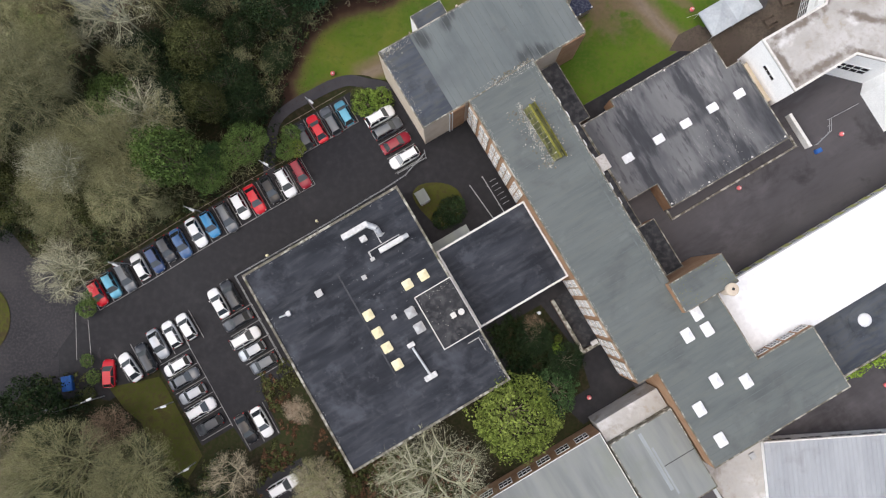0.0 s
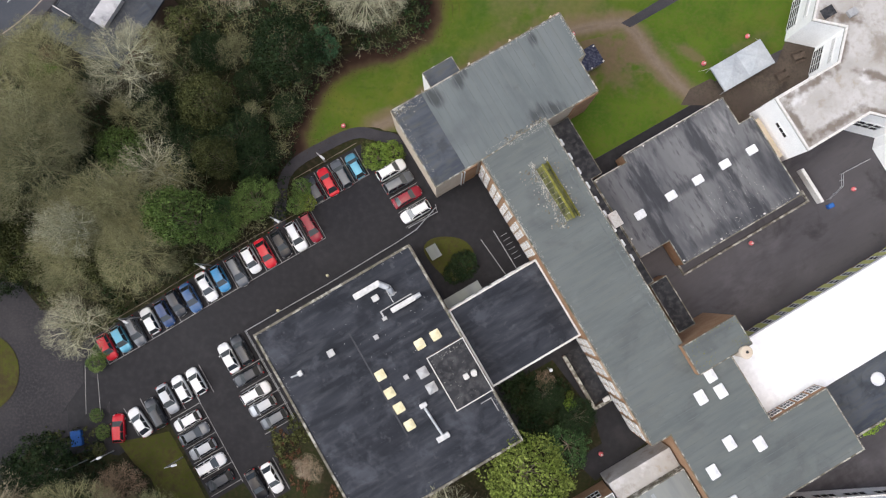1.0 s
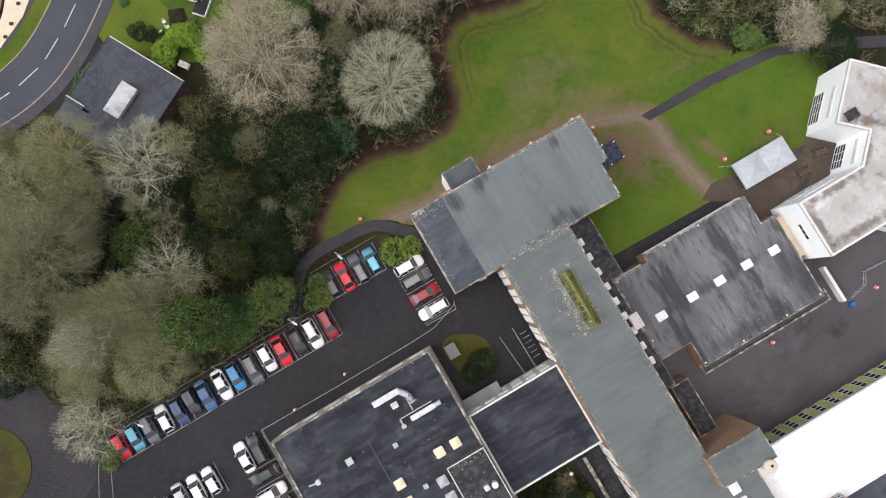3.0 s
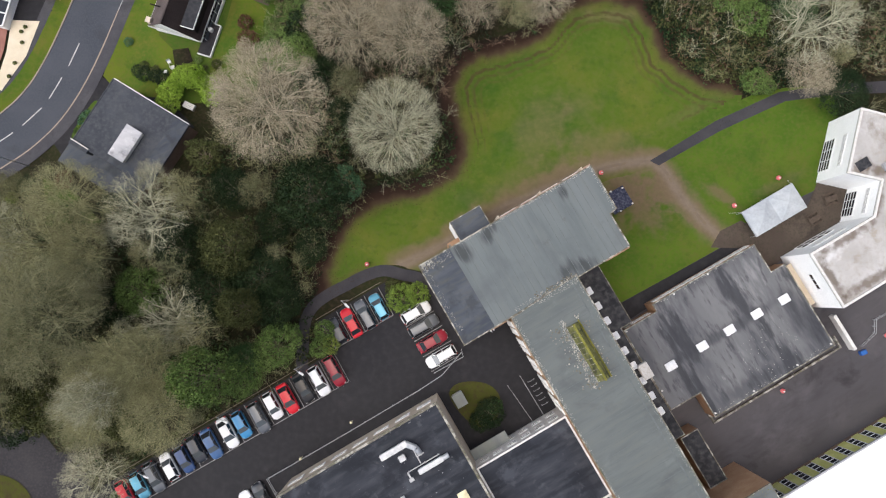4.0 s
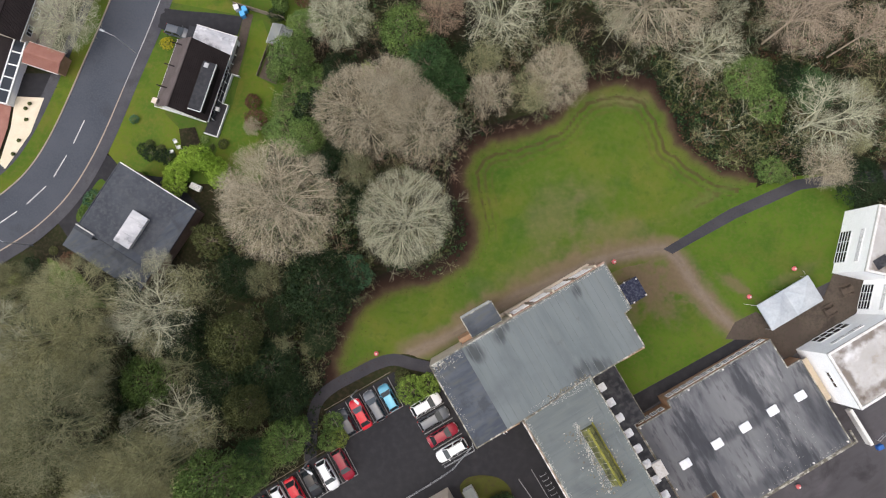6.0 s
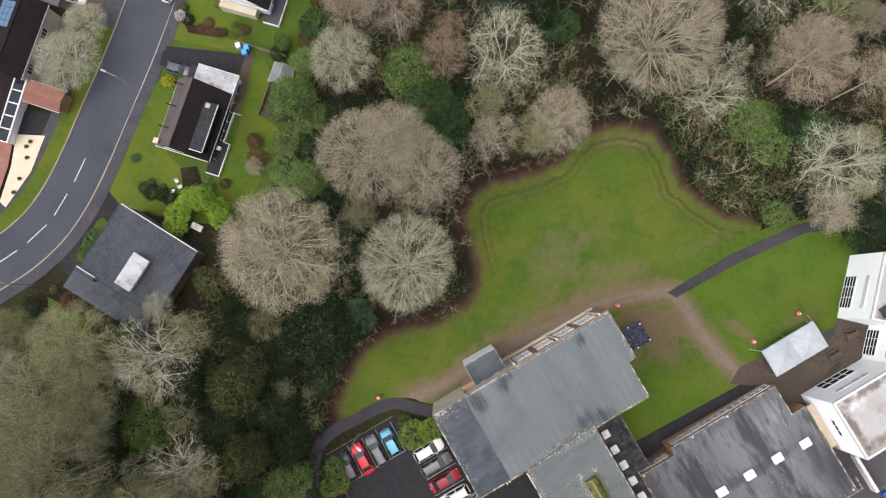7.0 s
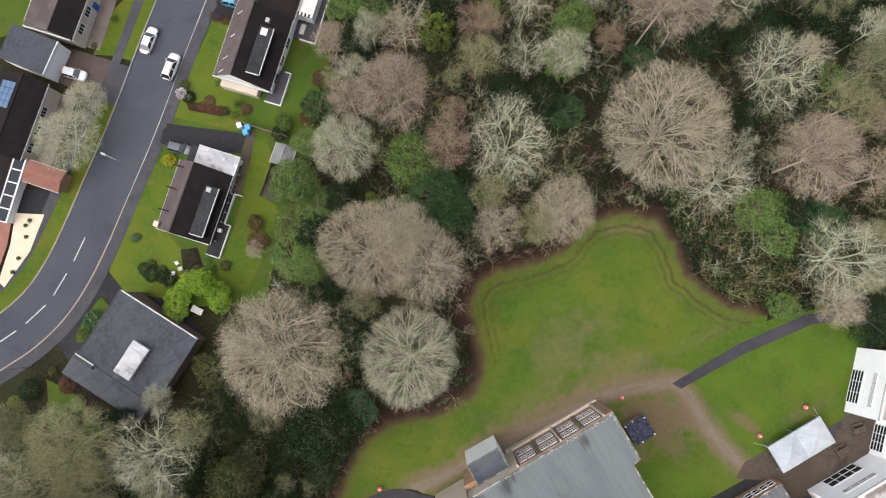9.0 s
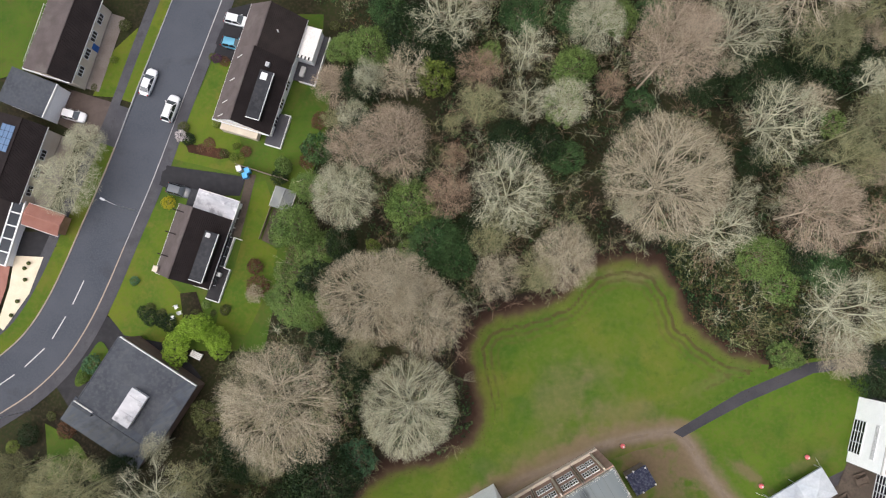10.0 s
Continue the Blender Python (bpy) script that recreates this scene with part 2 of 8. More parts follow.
GYM_DARK = [(*xy0, rx, ry, A, am) for xy0, rx, ry, am in (((32.8, 23.2), 13, 1.0, 0.55), ((44.0, 24.8), 2.4, 7.0, 0.75), ((36.9, 16.5), 10, 1.6, 0.6), ((30.2, 31.4), 9, 1.6, 0.5), ((21.5, 19.4), 1.6, 6, 0.45))]
M_FELT_GYM = material("weathered_gym_felt", [(0.105, 0.108, 0.116), (0.178, 0.180, 0.184), (0.140, 0.142, 0.148)], 0.7, 0.22, 2.0, stretch=(1.0, 0.22, 1), turn=A, bump=0.25, stains=[((0.30, 0.30, 0.30), 0.20, 0.55, 0.72, 0.55), ((0.040, 0.042, 0.049), 0.13, 0.49, 0.60, 0.8), ((0.050, 0.052, 0.058), 0.6, 0.54, 0.66, 0.6), ((0.34, 0.34, 0.33), 0.9, 0.64, 0.76, 0.5)], patches=GYM_DARK, patch_colour=(0.045, 0.047, 0.055), flow=2.0)
M_FELT_LOW = material("black_roof_felt", [(0.022, 0.023, 0.027), (0.042, 0.043, 0.048), (0.075, 0.075, 0.078)], 0.55, 0.5, 1.5, bump=0.2)
M_WHITE_ROOF = material("white_roof_membrane", [(0.80, 0.82, 0.84), (0.86, 0.87, 0.88)], 0.5, 0.08, 1.5, bump=0.05)
EDGE_GRIME = [(u * math.cos(radians(A)) - v * math.sin(radians(A)), u * math.sin(radians(A)) + v * math.cos(radians(A)), rx, ry, A + an, 0.8) for u, v, rx, ry, an in ((58.2, 0.6, 6.5, 0.9, 0), (58.5, 7.0, 5.5, 0.8, 0), (64.6, 8.6, 3.2, 0.8, 45), (54.2, 3.6, 0.8, 4.0, 0), (65.6, 14.0, 1.8, 1.3, 45), (67.6, 12.2, 1.0, 3.0, 45), (67.0, 3.2, 4.2, 0.8, -45), (64.2, -1.0, 3.2, 0.9, -45))]
M_CONC_ROOF = material("stained_concrete_roof", [(0.40, 0.385, 0.365), (0.52, 0.51, 0.50), (0.36, 0.34, 0.31)], 0.85, 0.22, 1.6, bump=0.3, stains=[((0.22, 0.19, 0.15), 0.15, 0.52, 0.66, 0.7), ((0.70, 0.70, 0.70), 0.18, 0.54, 0.66, 0.7), ((0.30, 0.25, 0.18), 0.4, 0.58, 0.72, 0.6)], patches=EDGE_GRIME, patch_colour=(0.13, 0.10, 0.075))
M_METAL_ROOF = material("grey_sheet_roof", [(0.20, 0.215, 0.215), (0.25, 0.265, 0.262), (0.22, 0.235, 0.215)], 0.55, 0.5, 1.0, stretch=(1, 0.12, 1), turn=A, bump=0.15, stains=[((0.20, 0.22, 0.19), 0.2, 0.52, 0.7, 0.5)])
M_PALE_ROOF = material("pale_sheet_roof", [(0.33, 0.35, 0.375), (0.40, 0.42, 0.445)], 0.5, 0.4, 1.2, stretch=(1, 0.1, 1), turn=3, bump=0.15, stains=[((0.26, 0.27, 0.28), 0.3, 0.52, 0.7, 0.5)])
M_STREAK = material("pale_roof_streak", [(0.25, 0.28, 0.29), (0.34, 0.37, 0.39), (0.24, 0.26, 0.25)], 0.6, 0.8, 3.0, stretch=(1, 0.2, 1), turn=A, bump=0.05)
M_RENDER = material("white_render", [(0.89, 0.89, 0.88), (0.93, 0.93, 0.92)], 0.8, 0.6, 6.0, bump=0.08)
M_CREAM = material("cream_wall", [(0.55, 0.47, 0.37), (0.63, 0.56, 0.46), (0.52, 0.44, 0.35)], 0.85, 0.5, 5.0, bump=0.15)
M_BRICK = material("buff_brown_brick", [(0.33, 0.20, 0.12), (0.40, 0.26, 0.16), (0.28, 0.17, 0.11)], 0.9, 0.8, 7.0, bump=0.3)
M_PINK_BRICK = material("pinkish_brick", [(0.34, 0.225, 0.175), (0.42, 0.29, 0.23), (0.30, 0.20, 0.15)], 0.9, 0.8, 6.0, bump=0.25)
M_CLAD = material("weathered_cladding", [(0.36, 0.28, 0.20), (0.48, 0.40, 0.31), (0.30, 0.23, 0.17)], 0.85, 0.9, 5.0, bump=0.2)
M_BRICK_DARK = material("dark_brick", [(0.16, 0.11, 0.085), (0.22, 0.15, 0.11), (0.13, 0.10, 0.09)], 0.9, 0.8, 7.0, bump=0.3)
M_COPING = material("mossy_coping", [(0.125, 0.110, 0.095), (0.200, 0.185, 0.165), (0.12, 0.125, 0.06)], 0.9, 1.2, 6.0, bump=0.3, stains=[((0.50, 0.49, 0.43), 1.1, 0.47, 0.62, 0.85), ((0.10, 0.10, 0.06), 0.7, 0.55, 0.68, 0.7)])
M_FASCIA = material("white_fascia", [(0.66, 0.65, 0.63), (0.74, 0.73, 0.71), (0.48, 0.45, 0.40)], 0.7, 0.8, 5.0, bump=0.1)
M_MOSS = material("yellow_moss", [(0.16, 0.16, 0.030), (0.27, 0.26, 0.06), (0.10, 0.11, 0.04)], 0.95, 1.0, 5.0, bump=0.5)
M_MOSSY_GLASS = material("moss_grown_glazing", [(0.055, 0.060, 0.030), (0.110, 0.112, 0.045), (0.18, 0.18, 0.06)], 0.6, 0.9, 3.0, stretch=(1, 0.25, 1), turn=A, bump=0.4, stains=[((0.26, 0.26, 0.14), 1.1, 0.55, 0.70, 0.8), ((0.030, 0.034, 0.024), 0.8, 0.52, 0.66, 0.8)])
M_LICHEN = material("pale_lichen", [(0.34, 0.34, 0.30), (0.48, 0.48, 0.44)], 0.95, 1.0, 6.0, bump=0.2)
M_SEAM = material("felt_seam", [(0.108, 0.124, 0.126), (0.138, 0.155, 0.155)], 0.6, 0.5, 4.0, bump=0.1)
M_SEAM_DARK = material("dark_felt_seam", [(0.044, 0.047, 0.056), (0.070, 0.073, 0.084)], 0.55, 0.5, 4.0, bump=0.1)
M_SKYLIGHT = material("white_dome_skylight", [(0.72, 0.74, 0.76), (0.80, 0.81, 0.82)], 0.25, 1.5, 4.0, bump=0.0)
M_SKY_YELLOW = material("yellowed_dome_skylight", [(0.68, 0.62, 0.38), (0.76, 0.71, 0.50)], 0.3, 1.2, 4.0, bump=0.0)
M_GALV = material("galvanised_duct", [(0.40, 0.42, 0.44), (0.54, 0.56, 0.58)], 0.45, 1.5, 8.0, metal=0.35, bump=0.05)
M_STEEL = material("grey_steel", [(0.34, 0.35, 0.36), (0.42, 0.43, 0.44)], 0.5, 1.5, 8.0, metal=0.3, bump=0.05)
M_TIMBER = material("weathered_timber", [(0.20, 0.165, 0.125), (0.27, 0.23, 0.18)], 0.9, 1.0, 9.0, bump=0.2)
M_TIMBER_DARK = material("dark_stained_timber", [(0.075, 0.058, 0.046), (0.105, 0.083, 0.066)], 0.9, 1.0, 9.0, bump=0.2)
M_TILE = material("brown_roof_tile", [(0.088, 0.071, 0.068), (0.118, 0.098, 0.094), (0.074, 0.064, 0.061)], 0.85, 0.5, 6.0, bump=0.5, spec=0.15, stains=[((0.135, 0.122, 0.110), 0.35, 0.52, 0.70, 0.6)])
# near-black tile; on east slopes it paints in their shade
M_TILE_DARK = material("dark_and_shaded_roof_tile", [(0.017, 0.013, 0.013), (0.026, 0.020, 0.020), (0.02, 0.018, 0.018)], 0.8, 0.5, 6.0, bump=0.5, spec=0.1)
# the brown tile darkened for a slope turned from the light
M_TILE_SHADE = material("shaded_brown_roof_tile", [(0.024, 0.019, 0.018), (0.036, 0.029, 0.027), (0.030, 0.025, 0.024)], 0.8, 0.5, 6.0, bump=0.5, spec=0.1)
M_TILE_RED = material("red_roof_tile", [(0.26, 0.125, 0.100), (0.32, 0.165, 0.135), (0.25, 0.12, 0.085)], 0.85, 0.6, 5.0, bump=0.4)
M_DORMER = material("black_dormer_felt", [(0.024, 0.025, 0.029), (0.036, 0.037, 0.042), (0.045, 0.046, 0.05)], 0.6, 0.4, 2.0, bump=0.2)
M_FLAT_HOUSE = material("slate_grey_flat_roof", [(0.046, 0.052, 0.064), (0.066, 0.073, 0.086), (0.072, 0.076, 0.082)], 0.6, 0.3, 2.0, bump=0.2, stains=[((0.080, 0.086, 0.092), 0.25, 0.52, 0.72, 0.5)])
M_DRIVE = material("brown_block_drive", [(0.075, 0.058, 0.052), (0.10, 0.08, 0.07)], 0.85, 0.4, 6.0, bump=0.3)
M_PATIO = material("cream_paving", [(0.62, 0.54, 0.40), (0.68, 0.60, 0.46)], 0.85, 0.6, 6.0, bump=0.1)
M_PANEL_GREEN = material("yellow_green_panel", [(0.50, 0.50, 0.16), (0.60, 0.60, 0.24)], 0.5, 0.6, 4.0, bump=0.05)
M_PINK = material("pink_red_ball", [(0.62, 0.13, 0.14), (0.70, 0.22, 0.22)], 0.5, 2.0, 8.0, bump=0.05, local=True)
M_TENT = material("grey_white_canvas", [(0.36, 0.39, 0.42), (0.45, 0.48, 0.50)], 0.6, 0.5, 3.0, bump=0.15)
M_BLUE = material("blue_plastic", [(0.03, 0.09, 0.30), (0.04, 0.13, 0.38)], 0.4, 1.5, 8.0, bump=0.05)
M_NAVY = material("navy_sheet", [(0.020, 0.024, 0.050), (0.035, 0.040, 0.075), (0.10, 0.11, 0.14)], 0.45, 0.9, 3.0, bump=0.2)
M_GLASS = plain("window_glass", (0.018, 0.022, 0.028), 0.08, 0.0, 0.0, 0.6)
M_SOLAR = plain("solar_cell", (0.13, 0.20, 0.32), 0.15, 0.2, 0.4)
M_FRAME = plain("white_window_frame", (0.72, 0.72, 0.71), 0.5)
M_TYRE = plain("tyre_rubber", (0.012, 0.012, 0.013), 0.9)
M_RIM = plain("alloy_rim", (0.40, 0.41, 0.42), 0.35, 0.7)
M_CARGLASS = plain("tinted_car_glass", (0.020, 0.024, 0.028), 0.06, 0.0, 0.0, 0.7)
# pale base colour stands in for the sky mirrored in this glass
M_WINDSCREEN = plain("sky_toned_windscreen_glass", (0.075, 0.085, 0.092), 0.08, 0.0, 0.5, 0.7)
M_LAMP = plain("clear_headlight", (0.30, 0.31, 0.33), 0.12, 0.2)
M_TAIL = plain("red_tail_light", (0.30, 0.012, 0.012), 0.2)
M_PLATE = plain("pale_number_plate", (0.60, 0.60, 0.55), 0.5)
M_TRIM = plain("black_trim", (0.014, 0.014, 0.015), 0.55)

BARKS = {
    "beige": material("beige_twigs", [(0.288, 0.252, 0.174), (0.394, 0.350, 0.255)], 0.95, 0.4, 3.0, bump=0.0, island=0.42),
    "pink": material("pinkish_twigs", [(0.281, 0.227, 0.164), (0.382, 0.313, 0.235)], 0.95, 0.4, 3.0, bump=0.0, island=0.42),
    "lichen": material("lichen_twigs", [(0.295, 0.296, 0.196), (0.424, 0.416, 0.303)], 0.95, 0.4, 3.0, bump=0.0, island=0.42),
    "brown": material("red_brown_twigs", [(0.205, 0.145, 0.097), (0.293, 0.220, 0.155)], 0.95, 0.4, 3.0, bump=0.0, island=0.42),
    "dun": material("dun_twigs", [(0.212, 0.208, 0.108), (0.289, 0.287, 0.158)], 0.95, 0.4, 3.0, bump=0.0, island=0.42),
    "olive": material("olive_twigs", [(0.159, 0.162, 0.084), (0.225, 0.223, 0.130)], 0.95, 0.4, 3.0, bump=0.0, island=0.42),
}
LIMB_TONES = {
    "beige": material("beige_limbs", [(0.342, 0.299, 0.207), (0.468, 0.415, 0.303)], 0.9, 0.6, 5.0, bump=0.1, island=0.3),
    "pink": material("pinkish_limbs", [(0.334, 0.269, 0.194), (0.454, 0.372, 0.279)], 0.9, 0.6, 5.0, bump=0.1, island=0.3),
    "lichen": material("lichen_limbs", [(0.350, 0.352, 0.233), (0.503, 0.495, 0.360)], 0.9, 0.6, 5.0, bump=0.1, island=0.3),
    "brown": material("red_brown_limbs", [(0.244, 0.172, 0.115), (0.348, 0.261, 0.184)], 0.9, 0.6, 5.0, bump=0.1, island=0.3),
    "dun": material("dun_limbs", [(0.252, 0.246, 0.128), (0.343, 0.341, 0.187)], 0.9, 0.6, 5.0, bump=0.1, island=0.3),
    "olive": material("olive_limbs", [(0.189, 0.193, 0.099), (0.268, 0.265, 0.155)], 0.9, 0.6, 5.0, bump=0.1, island=0.3),
}
LEAVES = {
    # dark evergreen, lowered further to paint the shade in gaps between crowns
    "dark": material("gap_shaded_evergreen_leaf", [(0.013, 0.026, 0.010), (0.024, 0.040, 0.015)], 0.6, 0.4, 3.0, bump=0.0, island=0.5),
    "green": material("evergreen_leaf", [(0.084, 0.138, 0.037), (0.130, 0.190, 0.053)], 0.6, 0.4, 3.0, bump=0.0, island=0.5),
    "yellow": material("yellow_green_leaf", [(0.122, 0.165, 0.030), (0.190, 0.236, 0.056)], 0.7, 0.4, 3.0, bump=0.0, island=0.5),
    "bright": material("bright_hedge_leaf", [(0.215, 0.345, 0.040), (0.300, 0.440, 0.062)], 0.7, 0.4, 3.0, bump=0.0, island=0.45),
    "holly": material("holly_leaf", [(0.036, 0.076, 0.026), (0.060, 0.106, 0.038)], 0.6, 0.4, 3.0, bump=0.0, island=0.5),
    "lime": material("lime_green_leaf", [(0.105, 0.165, 0.028), (0.165, 0.235, 0.045)], 0.7, 0.4, 3.0, bump=0.0, island=0.5),
    "blossom": material("white_blossom", [(0.50, 0.44, 0.44), (0.66, 0.62, 0.62)], 0.8, 0.4, 3.0, bump=0.0, island=0.5),
    "plum": material("purple_leaf", [(0.075, 0.035, 0.070), (0.110, 0.055, 0.100)], 0.7, 0.4, 3.0, bump=0.0, island=0.45),
    "gold": material("golden_shrub_leaf", [(0.34, 0.30, 0.02), (0.46, 0.40, 0.04)], 0.7, 0.4, 3.0, bump=0.0, island=0.4),
    "teal": material("blue_green_leaf", [(0.052, 0.118, 0.058), (0.086, 0.160, 0.082)], 0.6, 0.4, 3.0, bump=0.0, island=0.45),
    "rust": material("rusty_leaf", [(0.085, 0.045, 0.026), (0.12, 0.068, 0.040)], 0.8, 0.4, 3.0, bump=0.0, island=0.45),
    "olive": material("olive_leaf", [(0.058, 0.068, 0.024), (0.088, 0.096, 0.036)], 0.8, 0.4, 3.0, bump=0.0, island=0.45),
}


# ---- small builders ----
def to_mesh(name, bm, mat):
    me = bpy.data.meshes.new(name)
    bm.to_mesh(me)
    bm.free()
    if mat:
        me.materials.append(mat)
    return me


def part(name, bm, mat, parent=None, label=""):
    me = to_mesh(name, bm, mat) if isinstance(bm, bmesh.types.BMesh) else bm
    ob = new(name, me)
    if parent:
        ob.parent = parent
    if label:
        ob["label"] = label
    return ob


def group_empty(name, m, label, category, group="", kind=""):
    e = new(name)
    e.empty_display_size = 0.5
    e.matrix_basis = m
    return tagged(e, label, category, group, kind)


def box(bm, x0, x1, y0, y1, z0, z1, bevel=0.0):
    r = bmesh.ops.create_cube(bm, size=1.0, matrix=Matrix.LocRotScale(((x0 + x1) / 2, (y0 + y1) / 2, (z0 + z1) / 2), None, (abs(x1 - x0), abs(y1 - y0), abs(z1 - z0))))
    if bevel:
        es = {e for v in r["verts"] for e in v.link_edges}
        bmesh.ops.bevel(bm, geom=list(es), offset=bevel, segments=2, affect="EDGES")
    return bm


def boxes(*dims, bevel=0.0):
    bm = bmesh.new()
    for d in dims:
        box(bm, *d, bevel=bevel)
    return bm


def cyl(bm, x, y, z0, z1, r0, r1=None, n=10):
    bmesh.ops.create_cone(bm, cap_ends=True, segments=n, radius1=r0, radius2=r0 if r1 is None else r1, depth=z1 - z0, matrix=Matrix.Translation((x, y, (z0 + z1) / 2)))
    return bm


def rod(bm, a, b, r, n=6):
    a, b = Vector(a), Vector(b)
    d = b - a
    m = Matrix.Translation((a + b) / 2) @ d.to_track_quat("Z", "Y").to_matrix().to_4x4()
    bmesh.ops.create_cone(bm, cap_ends=True, segments=n, radius1=r, radius2=r, depth=d.length, matrix=m)
    return bm


def prism(pts, z0, z1):
    bm = bmesh.new()
    f = bm.faces.new([bm.verts.new((x, y, z0)) for x, y in pts])
    up = bmesh.ops.extrude_face_region(bm, geom=[f])
    bmesh.ops.translate(bm, verts=[v for v in up["geom"] if isinstance(v, bmesh.types.BMVert)], vec=(0, 0, z1 - z0))
    bmesh.ops.recalc_face_normals(bm, faces=bm.faces)
    return bm


CA, SA = math.cos(radians(A)), math.sin(radians(A))


def xy(u, v):
    """From the school's own axes to the world's."""
    return u * CA - v * SA, u * SA + v * CA


# ---- the lie of the land ----
HEIGHTS = [
    (-50.8, -4, -1.05), (-31.7, 12, 0), (-6.5, 19.8, 0.3), (-17.3, 32.4, -1.6), (16.7, 45.6, -0.2), (25, 48.7, -0.25),
    (35.4, 40.7, 1.0), (47, 44.6, 1.2), (41.8, 14.8, 0.6), (-68, 62, -8.5), (-65.6, 68, -8.45), (-60, 85, -8.5), (-49.6, 114, -8.6),
    (-78, 52, -8.4), (-33.4, 83, -6.6), (-42.8, 66, -6.2), (-66, -4, -2.4), (0, -25, 0), (40, -40, 0.4), (75, 0, 0.8),
    (70, 60, 1.5), (20, 72, -0.8), (-5, 60, -1.6), (10, 95, -2), (50, 95, 1), (-50, 35, -4.5), (-28, 52, -3.2), (-75, 95, -9.2),
    (-30, 112, -7.6), (-35, 30, -2.2), (-75, 25, -5.5), (0, 0, 0),
]
HP = np.array(HEIGHTS)


def ground_z(x, y):
    d2 = (HP[:, 0] - x) ** 2 + (HP[:, 1] - y) ** 2
    w = 1.0 / (d2 + 30.0) ** 2
    return float((w * HP[:, 2]).sum() / w.sum())


def ground_many(x, y):
    d2 = (HP[:, 0][:, None] - x) ** 2 + (HP[:, 1][:, None] - y) ** 2
    w = 1.0 / (d2 + 30.0) ** 2
    return (w * HP[:, 2][:, None]).sum(0) / w.sum(0)


def spread():
    near = lambda a, b: [a + 2.0 * i for i in range(int((b - a) / 2) + 1)]
    far = [60, 160, 400, 1000, 2500]
    xs, ys = near(-112, 96), near(-70, 160)
    return [xs[0] - f for f in far[::-1]] + xs + [xs[-1] + f for f in far], [ys[0] - f for f in far[::-1]] + ys + [ys[-1] + f for f in far]


def make_ground():
    xs, ys = spread()
    gx, gy = np.meshgrid(xs, ys)
    z = ground_many(gx.ravel(), gy.ravel())
    verts = np.stack([gx.ravel(), gy.ravel(), z], 1)
    w = len(xs)
    faces = [(j * w + i, j * w + i + 1, (j + 1) * w + i + 1, (j + 1) * w + i) for j in range(len(ys) - 1) for i in range(w - 1)]
    me = bpy.data.meshes.new("ground")
    me.from_pydata(verts.tolist(), [], faces)
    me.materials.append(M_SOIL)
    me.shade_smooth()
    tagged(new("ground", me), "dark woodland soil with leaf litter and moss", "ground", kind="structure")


def smooth_line(pts, n=6):
    """A rounded line through the points (Catmull-Rom)."""
    p = [Vector((*q, 0)) for q in pts]
    p = [2 * p[0] - p[1]] + p + [2 * p[-1] - p[-2]]
    out = []
    for i in range(1, len(p) - 2):
        for s in range(n):
            t = s / n
            a, b, c, d = p[i - 1], p[i], p[i + 1], p[i + 2]
            q = 0.5 * (2 * b + (c - a) * t + (2 * a - 5 * b + 4 * c - d) * t * t + (3 * b - a - 3 * c + d) * t ** 3)
            out.append((q.x, q.y))
    return out + [(p[-2].x, p[-2].y)]


def smooth_loop(pts, n=5):
    k = len(pts)
    ext = [pts[(i - 1) % k] for i in range(k + 3)]
    out = smooth_line(ext, n)
    return out[n:n + k * n]


def drape(name, pts, lift, mat, label, category, kind="structure", cut=2.0, fields=None):
    """A sheet on the ground inside an outline, cut along a grid. fields: named values over the sheet, as functions of x and y arrays."""
    bm = bmesh.new()
    bm.faces.new([bm.verts.new((x, y, 0)) for x, y in pts])
    bmesh.ops.triangulate(bm, faces=bm.faces[:])
    for axis in (0, 1):
        lo, hi = min(p[axis] for p in pts), max(p[axis] for p in pts)
        c = math.ceil(lo / cut) * cut
        while c < hi:
            co, no = [0, 0, 0], [0, 0, 0]
            co[axis], no[axis] = c, 1
            bmesh.ops.bisect_plane(bm, geom=bm.verts[:] + bm.edges[:] + bm.faces[:], plane_co=co, plane_no=no, dist=1e-5)
            c += cut
    for f in bm.faces:
        if f.normal.z < 0:
            f.normal_flip()
    for v in bm.verts:
        v.co.z = ground_z(v.co.x, v.co.y) + lift
    me = to_mesh(name, bm, mat)
    me.shade_smooth()
    co = np.array([v.co[:2] for v in me.vertices])
    for nm, fn in (fields or {}).items():
        me.attributes.new(nm, "FLOAT", "POINT").data.foreach_set("value", fn(co[:, 0], co[:, 1]).astype(np.float32))
    return tagged(new(name, me), label, category, kind=kind)


def line_distance(line, x, y):
    """The distance of each point from a line of many points."""
    best = np.full(len(x), 1e9)
    for (x0, y0), (x1, y1) in zip(line, line[1:]):
        dx, dy = x1 - x0, y1 - y0
        t = np.clip(((x - x0) * dx + (y - y0) * dy) / (dx * dx + dy * dy + 1e-9), 0, 1)
        best = np.minimum(best, np.hypot(x - x0 - t * dx, y - y0 - t * dy))
    return best


def within(loop, x, y):
    """Which points lie inside a closed outline."""
    hit = np.zeros(len(x), bool)
    for (x0, y0), (x1, y1) in zip(loop, loop[1:] + loop[:1]):
        if y0 != y1:
            hit ^= ((y0 > y) != (y1 > y)) & (x < x0 + (y - y0) * (x1 - x0) / (y1 - y0))
    return hit


